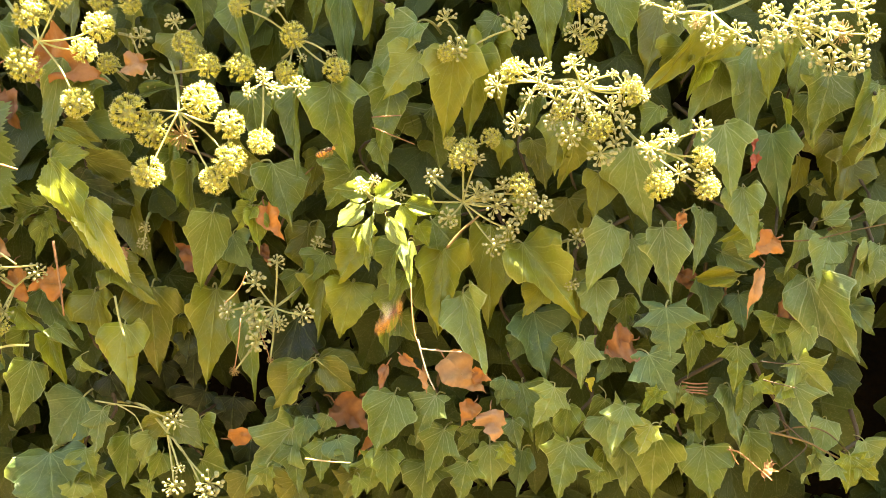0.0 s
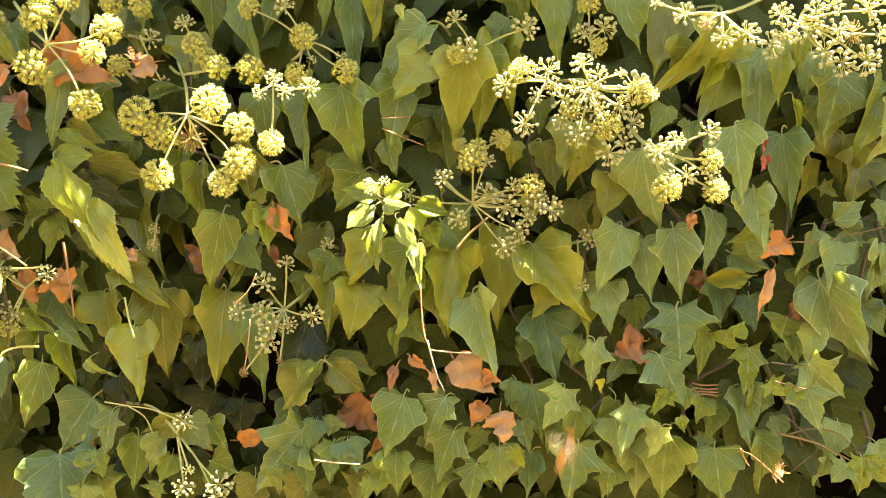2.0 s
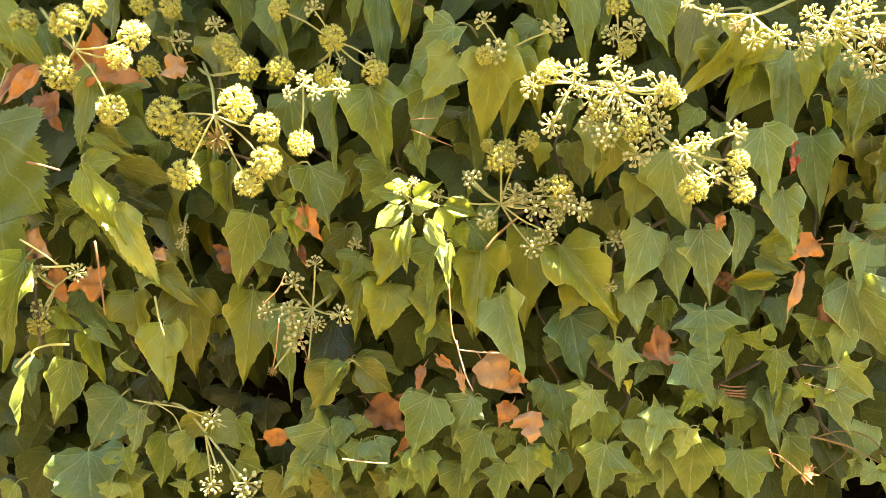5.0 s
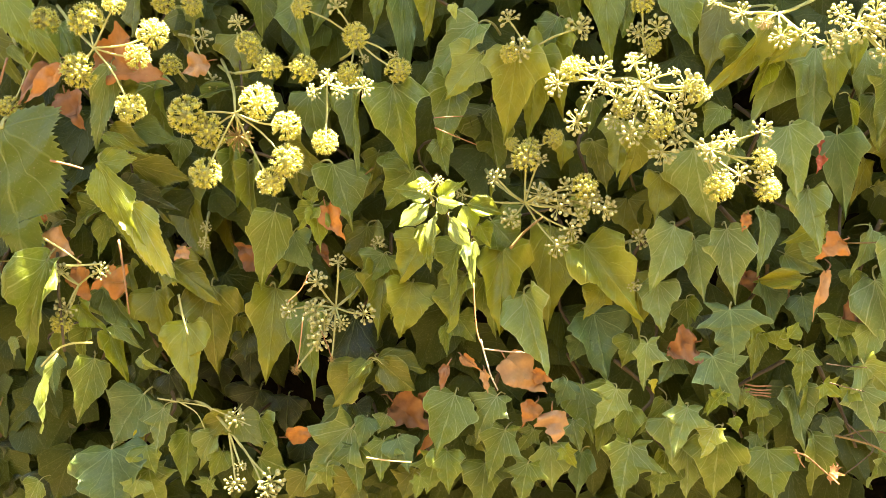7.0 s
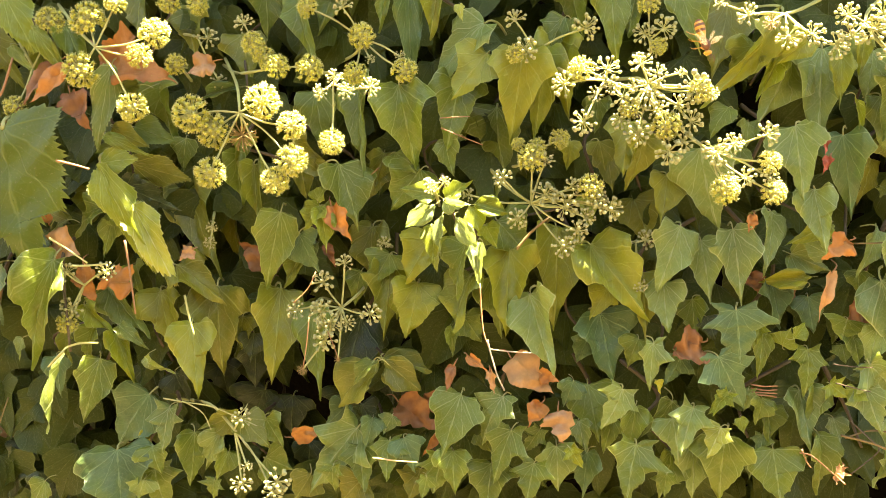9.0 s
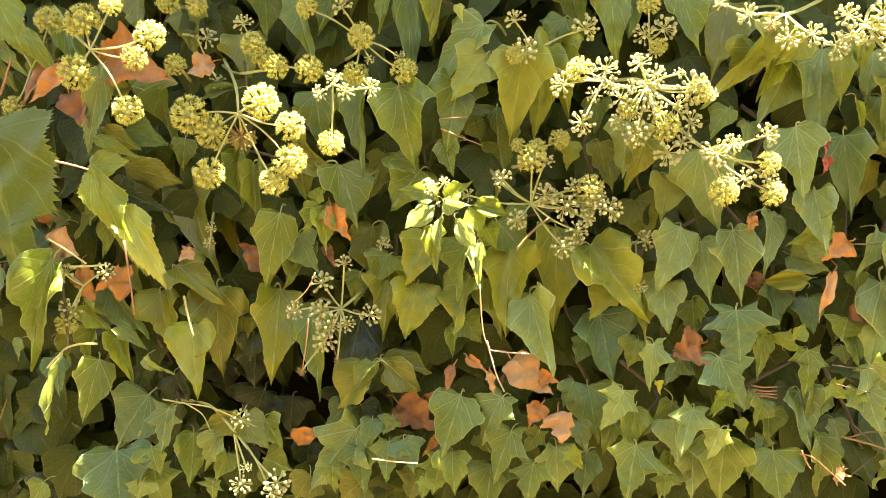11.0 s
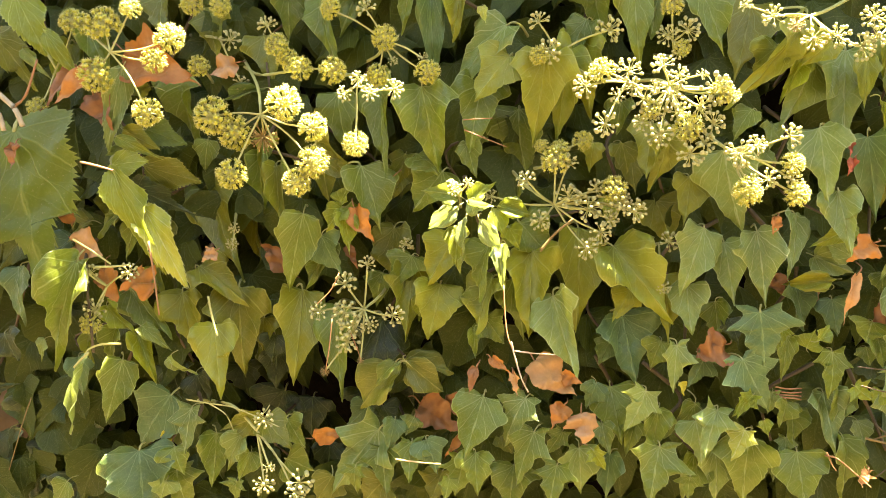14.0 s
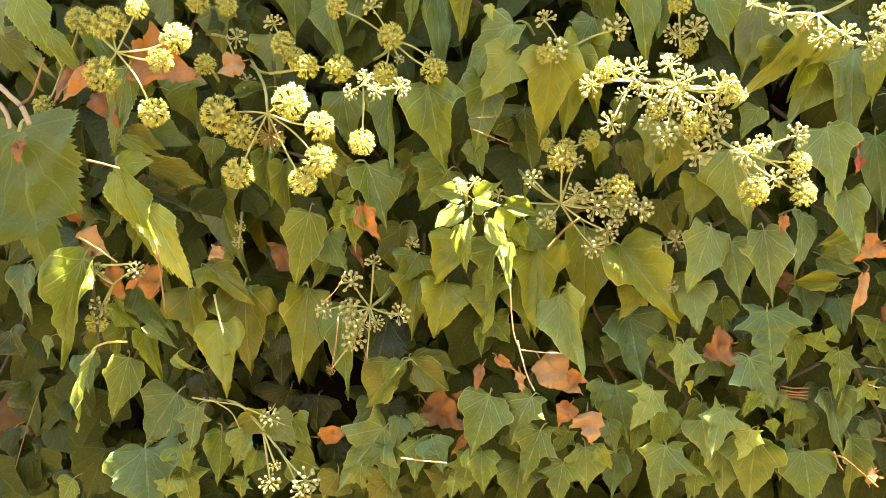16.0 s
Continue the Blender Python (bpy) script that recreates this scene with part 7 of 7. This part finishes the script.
twig("pale sunlit stem of the vine", [(-0.4020, -0.0600, 1.4760), (-0.3890, -0.0600, 1.4620), (-0.3840, -0.0600, 1.4490)], 0.002, 0.002, PALE_BARK)
twig("thin russet tendril among the leaves", [(-0.0010, -0.0340, 1.4730), (0.0090, -0.0340, 1.4740), (0.0230, -0.0340, 1.4750)], 0.00046, 0.00039, RUSSET)
twig("thin russet tendril among the leaves", [(-0.0000, -0.0340, 1.4650), (0.0160, -0.0340, 1.4590), (0.0350, -0.0340, 1.4520)], 0.00052, 0.00039, RUSSET)
twig("bleached dead twig hanging in the ivy", [(0.0470, -0.0540, 1.2980), (0.0510, -0.0540, 1.2850), (0.0560, -0.0540, 1.2710), (0.0620, -0.0540, 1.2600)], 0.0008, 0.0006, PALE_BARK)
twig("thin russet runner hanging in the ivy", [(0.0390, -0.0500, 1.3410), (0.0410, -0.0500, 1.3200), (0.0440, -0.0500, 1.3020), (0.0500, -0.0500, 1.2880)], 0.00059, 0.00052, RUSSET)
twig("thin dead twig crossing the ivy", [(0.0490, -0.0540, 1.2910), (0.0640, -0.0540, 1.2900), (0.0810, -0.0540, 1.2900)], 0.0006, 0.0005, PALE_BARK)
twig("dry tan leaf stalk", [(-0.0420, -0.0340, 1.1970), (-0.0230, -0.0340, 1.1960), (-0.0050, -0.0340, 1.1960)], 0.0007, 0.0005, STRAW)
twig("thin green runner of ivy", [(-0.2230, -0.0300, 1.2320), (-0.2030, -0.0300, 1.2300), (-0.1810, -0.0300, 1.2280), (-0.1530, -0.0300, 1.2190), (-0.1410, -0.0300, 1.2150)], 0.00072, 0.00045, STALK)
twig("thin green runner of ivy", [(-0.2030, -0.0300, 1.2300), (-0.1880, -0.0300, 1.2220), (-0.1800, -0.0300, 1.2090)], 0.00066, 0.00040, STALK)
twig("dry straw stalk before the stone wall", [(-0.3690, -0.0200, 1.2220), (-0.3760, -0.0200, 1.1970), (-0.3850, -0.0200, 1.1580)], 0.0006, 0.0004, OCHRE)
twig("green leaf stalk of a hanging ivy leaf", [(-0.2010, -0.0500, 1.3200), (-0.1960, -0.0500, 1.3020), (-0.1910, -0.0500, 1.2880)], 0.001, 0.0008, STALK)
twig("pale stalk across withered leaves", [(-0.3230, -0.0480, 1.3610), (-0.3070, -0.0480, 1.3530), (-0.2880, -0.0480, 1.3420)], 0.001, 0.0008, STALK)
twig("pale stalk across withered leaves", [(-0.3010, -0.0480, 1.3390), (-0.2860, -0.0480, 1.3400), (-0.2710, -0.0480, 1.3420)], 0.001, 0.0008, STALK)
twig("dry straw coloured bent stalk", [(-0.2620, -0.1180, 1.2760), (-0.2680, -0.1180, 1.2700), (-0.2730, -0.1180, 1.2640)], 0.001, 0.0008, STALK)
twig("fine brown runner in the ivy", [(0.3090, -0.0300, 1.2930), (0.3230, -0.0300, 1.2920), (0.3380, -0.0300, 1.2920)], 0.00052, 0.00039, BARK)
twig("fine brown runner in the ivy", [(0.3110, -0.0320, 1.2790), (0.3250, -0.0320, 1.2760), (0.3360, -0.0320, 1.2740)], 0.00052, 0.00039, BARK)
twig("tangle of thin orange-brown dead stems", [(0.2540, -0.0120, 1.2720), (0.2630, -0.0120, 1.2710), (0.2740, -0.0120, 1.2720)], 0.00065, 0.00052, RUSSET)
twig("tangle of thin orange-brown dead stems", [(0.2540, -0.0120, 1.2690), (0.2650, -0.0120, 1.2680), (0.2740, -0.0120, 1.2690)], 0.00065, 0.00052, RUSSET)
twig("tangle of thin orange-brown dead stems", [(0.2550, -0.0120, 1.2660), (0.2670, -0.0120, 1.2660), (0.2740, -0.0120, 1.2660)], 0.00065, 0.00052, RUSSET)
twig("tangle of thin orange-brown dead stems", [(0.2550, -0.0120, 1.2640), (0.2680, -0.0120, 1.2640), (0.2740, -0.0120, 1.2630)], 0.00065, 0.00052, RUSSET)

# ---- flying insects and what moves ----
wasp_thing = wasp("wasp", "amber and brown banded wasp in flight", "wasp", 0.028, WASP_DARK, WASP_GOLD)
resting_wasp = wasp("wasp", "amber and brown banded wasp by the ivy leaves", "wasp", 0.017, WASP_DARK, WASP_GOLD)
bee = wasp("bee", "black carpenter bee in flight", "bee", 0.02, BEE_DARK, BEE_DARK)
honey_bee = wasp("bee", "brown honey bee about the flowers", "bee", 0.017, WASP_DARK, WASP_GOLD)


def motions():
    walk(wasp_thing, flight([(0, (0.0340, -0.1150, 1.3170)), (0.1, (0.0360, -0.1150, 1.3530)), (0.2, (0.0500, -0.1150, 1.3700)), (0.3, (0.0670, -0.1150, 1.3740)), (0.4, (0.1210, -0.1150, 1.3340)), (0.5, (0.1690, -0.1150, 1.2950)), (0.65, (0.2580, -0.1150, 1.2680)), (0.8, (0.3320, -0.1150, 1.2810)), (0.9, (0.3510, -0.1150, 1.3250)), (1, (0.3450, -0.1150, 1.3850)), (1.1, (0.3230, -0.1150, 1.4380)), (1.2, (0.2900, -0.1150, 1.4800)), (1.3, (0.2450, -0.1150, 1.4830)), (1.4, (0.1750, -0.1150, 1.4200)), (1.5, (0.1350, -0.1150, 1.3300)), (1.6, (0.0970, -0.1150, 1.2580)), (1.7, (0.0900, -0.1150, 1.2040)), (1.8, (0.1000, -0.1150, 1.1780)), (1.9, (0.1380, -0.1150, 1.1920)), (2, (0.1520, -0.1150, 1.2330)), (2.1, (0.1290, -0.1150, 1.3160)), (2.2, (0.0890, -0.1150, 1.3920)), (2.3, (0.0420, -0.1150, 1.4500)), (2.4, (-0.0170, -0.1150, 1.4650)), (2.5, (-0.0750, -0.1150, 1.4520)), (2.6, (-0.0800, -0.1150, 1.4130)), (2.7, (-0.0560, -0.1150, 1.3540)), (2.8, (-0.0200, -0.1150, 1.3050)), (2.9, (0.0260, -0.1150, 1.2770)), (3, (0.0610, -0.1150, 1.2670)), (3.2, (0.1250, -0.1150, 1.2980)), (3.35, (0.1650, -0.1150, 1.3380)), (3.5, (0.1870, -0.1150, 1.3840)), (3.7, (0.1380, -0.1150, 1.3960)), (3.85, (0.0780, -0.1150, 1.3860)), (4, (0.0090, -0.1150, 1.3770)), (4.2, (-0.0730, -0.1150, 1.3440)), (4.5, (-0.1920, -0.1150, 1.2720)), (5, (-0.3510, -0.1150, 1.2120)), (6, (-0.4980, -0.1150, 1.2710)), (7, (-0.5250, -0.1150, 1.4480)), (7.8, (-0.3440, -0.1150, 1.6730)), (8.5, (0.0490, -0.1150, 1.6490)), (8.8, (0.1780, -0.1150, 1.5670)), (9, (0.1900, -0.1150, 1.5170)), (9.1, (0.1720, -0.1150, 1.5360)), (9.4, (0.0910, -0.1150, 1.6160)), (11, (-0.1180, -0.1150, 1.6760)), (13, (-0.1790, -0.1150, 1.6790)), (14.2, (-0.0100, -0.1150, 1.6510)), (14.5, (0.0790, -0.1150, 1.5480)), (14.6, (0.1020, -0.1150, 1.5090)), (14.75, (0.1530, -0.1150, 1.5170)), (14.9, (0.2330, -0.1150, 1.5690)), (15.1, (0.3130, -0.1150, 1.5230)), (15.3, (0.3010, -0.1150, 1.4090)), (15.5, (0.2570, -0.1150, 1.3610)), (15.65, (0.2880, -0.1150, 1.3400)), (15.8, (0.3340, -0.1150, 1.3360)), (16, (0.3710, -0.1150, 1.3520))]))
    walk(resting_wasp, flight([(0, (-0.0280, -0.0700, 1.4390)), (0.1, (-0.0240, -0.0700, 1.4420)), (0.3, (-0.0060, -0.0700, 1.5000)), (0.5, (0.0230, -0.0700, 1.5970)), (1, (0.0510, -0.0700, 1.6900)), (4, (0.0200, -0.0700, 1.7100)), (9, (-0.0180, -0.0700, 1.7270)), (16, (-0.0430, -0.0700, 1.7380))]))
    walk(bee, flight([(0, (-0.0730, -0.0850, 1.1440)), (0.2, (-0.0920, -0.0850, 1.1880)), (0.3, (-0.1090, -0.0850, 1.1930)), (0.4, (-0.1330, -0.0850, 1.2070)), (0.5, (-0.1670, -0.0850, 1.2320)), (0.6, (-0.2150, -0.0850, 1.2620)), (0.8, (-0.2550, -0.0850, 1.3220)), (0.9, (-0.2660, -0.0850, 1.3420)), (1, (-0.2730, -0.0850, 1.3440)), (1.2, (-0.3310, -0.0850, 1.3700)), (2, (-0.4370, -0.0850, 1.4120)), (8, (-0.5600, -0.0850, 1.4250)), (16, (-0.6450, -0.0850, 1.4220))]))
    walk(honey_bee, flight([(0, (-0.2110, -0.1180, 1.6660)), (1.4, (-0.2180, -0.1180, 1.6500)), (1.8, (-0.1910, -0.1180, 1.5650)), (2, (-0.1700, -0.1180, 1.4980)), (2.25, (-0.1750, -0.1180, 1.5150)), (2.5, (-0.1890, -0.1180, 1.5340)), (2.75, (-0.1050, -0.1180, 1.5190)), (3, (-0.0310, -0.1180, 1.5080)), (3.25, (-0.0750, -0.1180, 1.5220)), (3.5, (-0.1260, -0.1180, 1.5340)), (3.8, (-0.1620, -0.1180, 1.6040)), (5, (-0.1960, -0.1180, 1.6690)), (16, (-0.2790, -0.1180, 1.7150))]))
    foot = vine.matrix_basis.copy()
    walk(vine, [(t, Matrix.Translation(Vector(p)) @ foot) for t, p in [(0, (0.0167, 0.0, 0.0050)), (0.5, (0.0168, 0.0, 0.0030)), (1, (0.0151, 0.0, 0.0005)), (1.5, (0.0091, 0.0, 0.0033)), (2, (0.0105, 0.0, 0.0051)), (2.5, (0.0095, 0.0, 0.0012)), (3, (0.0108, 0.0, 0.0014)), (3.5, (0.0076, 0.0, 0.0001)), (4, (0.0084, 0.0, 0.0010)), (6.5, (0.0064, 0.0, 0.0015)), (7, (0.0030, 0.0, 0.0004)), (7.5, (0.0016, 0.0, -0.0002)), (8, (0.0000, 0.0, 0.0000)), (8.5, (-0.0041, 0.0, -0.0011)), (9, (-0.0011, 0.0, -0.0001)), (11.5, (-0.0105, 0.0, -0.0023)), (12, (-0.0118, 0.0, -0.0021)), (12.5, (-0.0119, 0.0, -0.0028)), (13, (-0.0095, 0.0, -0.0021)), (13.5, (-0.0095, 0.0, -0.0011)), (14, (-0.0120, 0.0, -0.0011)), (14.5, (-0.0117, 0.0, -0.0021)), (15, (-0.0107, 0.0, -0.0018)), (15.5, (-0.0113, 0.0, -0.0018)), (16, (-0.0131, 0.0, -0.0027))]])
    foot = branch_a.matrix_basis.copy()
    walk(branch_a, [(t, Matrix.Translation(Vector(p)) @ foot) for t, p in [(0, (0.0131, 0.0, 0.0044)), (0.5, (0.0147, 0.0, 0.0012)), (1, (0.0140, 0.0, -0.0008)), (1.5, (0.0069, 0.0, 0.0022)), (2, (0.0110, 0.0, 0.0040)), (2.5, (0.0075, 0.0, 0.0003)), (3, (0.0083, 0.0, 0.0007)), (3.5, (0.0080, 0.0, -0.0003)), (4, (0.0078, 0.0, -0.0003)), (6.5, (0.0047, 0.0, 0.0005)), (7, (0.0035, 0.0, -0.0002)), (7.5, (0.0015, 0.0, -0.0000)), (8, (0.0000, 0.0, 0.0000)), (8.5, (-0.0021, 0.0, -0.0001)), (9, (-0.0002, 0.0, 0.0003)), (11.5, (-0.0055, 0.0, -0.0023)), (12, (-0.0072, 0.0, -0.0035)), (12.5, (-0.0068, 0.0, -0.0048)), (13, (-0.0059, 0.0, -0.0027)), (13.5, (-0.0062, 0.0, -0.0016)), (14, (-0.0078, 0.0, -0.0024)), (14.5, (-0.0076, 0.0, -0.0033)), (15, (-0.0078, 0.0, -0.0022)), (15.5, (-0.0074, 0.0, -0.0012)), (16, (-0.0080, 0.0, -0.0039))]])
    foot = branch_b.matrix_basis.copy()
    walk(branch_b, [(t, Matrix.Translation(Vector(p)) @ foot) for t, p in [(0, (0.0073, 0.0, 0.0003)), (0.5, (0.0066, 0.0, 0.0001)), (1, (0.0057, 0.0, -0.0004)), (1.5, (0.0053, 0.0, 0.0004)), (2, (0.0065, 0.0, -0.0007)), (2.5, (0.0052, 0.0, -0.0012)), (3, (0.0052, 0.0, -0.0008)), (3.5, (0.0061, 0.0, -0.0027)), (4, (0.0052, 0.0, -0.0011)), (6.5, (0.0017, 0.0, -0.0007)), (7, (0.0012, 0.0, -0.0007)), (7.5, (0.0004, 0.0, -0.0006)), (8, (0.0000, 0.0, 0.0000)), (8.5, (-0.0003, 0.0, -0.0001)), (9, (-0.0003, 0.0, -0.0001)), (11.5, (-0.0011, 0.0, -0.0002)), (12, (-0.0019, 0.0, -0.0009)), (12.5, (-0.0018, 0.0, -0.0003)), (13, (-0.0020, 0.0, -0.0005)), (13.5, (-0.0022, 0.0, -0.0007)), (14, (-0.0022, 0.0, -0.0002)), (14.5, (-0.0019, 0.0, -0.0009)), (15, (-0.0019, 0.0, 0.0001)), (15.5, (-0.0025, 0.0, 0.0001)), (16, (-0.0021, 0.0, -0.0006))]])
    drift = [(0, (0.0028, 0.0, -0.0026)), (0.5, (0.0027, 0.0, -0.0018)), (1, (0.0017, 0.0, -0.0013)), (1.5, (0.0007, 0.0, -0.0006)), (2, (0.0016, 0.0, -0.0014)), (2.5, (0.0005, 0.0, -0.0017)), (3, (0.0016, 0.0, -0.0015)), (3.5, (0.0016, 0.0, -0.0014)), (4, (0.0004, 0.0, -0.0016)), (6.5, (-0.0006, 0.0, -0.0018)), (7, (-0.0009, 0.0, -0.0008)), (7.5, (-0.0008, 0.0, -0.0005)), (8, (0.0000, 0.0, 0.0000)), (8.5, (-0.0012, 0.0, -0.0004)), (9, (-0.0009, 0.0, -0.0004)), (11.5, (-0.0025, 0.0, -0.0008)), (12, (-0.0030, 0.0, -0.0012)), (12.5, (-0.0029, 0.0, -0.0009)), (13, (-0.0030, 0.0, -0.0007)), (13.5, (-0.0033, 0.0, -0.0010)), (14, (-0.0031, 0.0, -0.0004)), (14.5, (-0.0030, 0.0, -0.0009)), (15, (-0.0040, 0.0, -0.0008)), (15.5, (-0.0028, 0.0, 0.0002)), (16, (-0.0036, 0.0, -0.0010))]
    for part_of in (branch_c, branch_d):
        foot = part_of.matrix_basis.copy()
        walk(part_of, [(t, Matrix.Translation(Vector(p)) @ foot) for t, p in drift])
    foot = branch_e.matrix_basis.copy()
    walk(branch_e, [(t, Matrix.Translation(Vector(p)) @ foot) for t, p in [(0, (0.0051, 0.0, 0.0015)), (0.5, (0.0051, 0.0, 0.0015)), (1, (0.0035, 0.0, 0.0002)), (1.5, (0.0022, 0.0, 0.0008)), (2, (0.0034, 0.0, -0.0000)), (2.5, (0.0034, 0.0, -0.0005)), (3, (0.0026, 0.0, -0.0014)), (3.5, (0.0029, 0.0, -0.0011)), (4, (0.0017, 0.0, -0.0005)), (6.5, (0.0005, 0.0, 0.0011)), (7, (-0.0000, 0.0, 0.0009)), (7.5, (-0.0003, 0.0, -0.0001)), (8, (0.0000, 0.0, 0.0000)), (8.5, (-0.0007, 0.0, -0.0008)), (9, (-0.0004, 0.0, -0.0008)), (11.5, (-0.0018, 0.0, -0.0011)), (12, (-0.0025, 0.0, -0.0011)), (12.5, (-0.0019, 0.0, -0.0011)), (13, (-0.0028, 0.0, -0.0009)), (13.5, (-0.0032, 0.0, -0.0010)), (14, (-0.0020, 0.0, -0.0007)), (14.5, (-0.0021, 0.0, -0.0010)), (15, (-0.0032, 0.0, -0.0008)), (15.5, (-0.0028, 0.0, -0.0007)), (16, (-0.0029, 0.0, -0.0011))]])


motions()
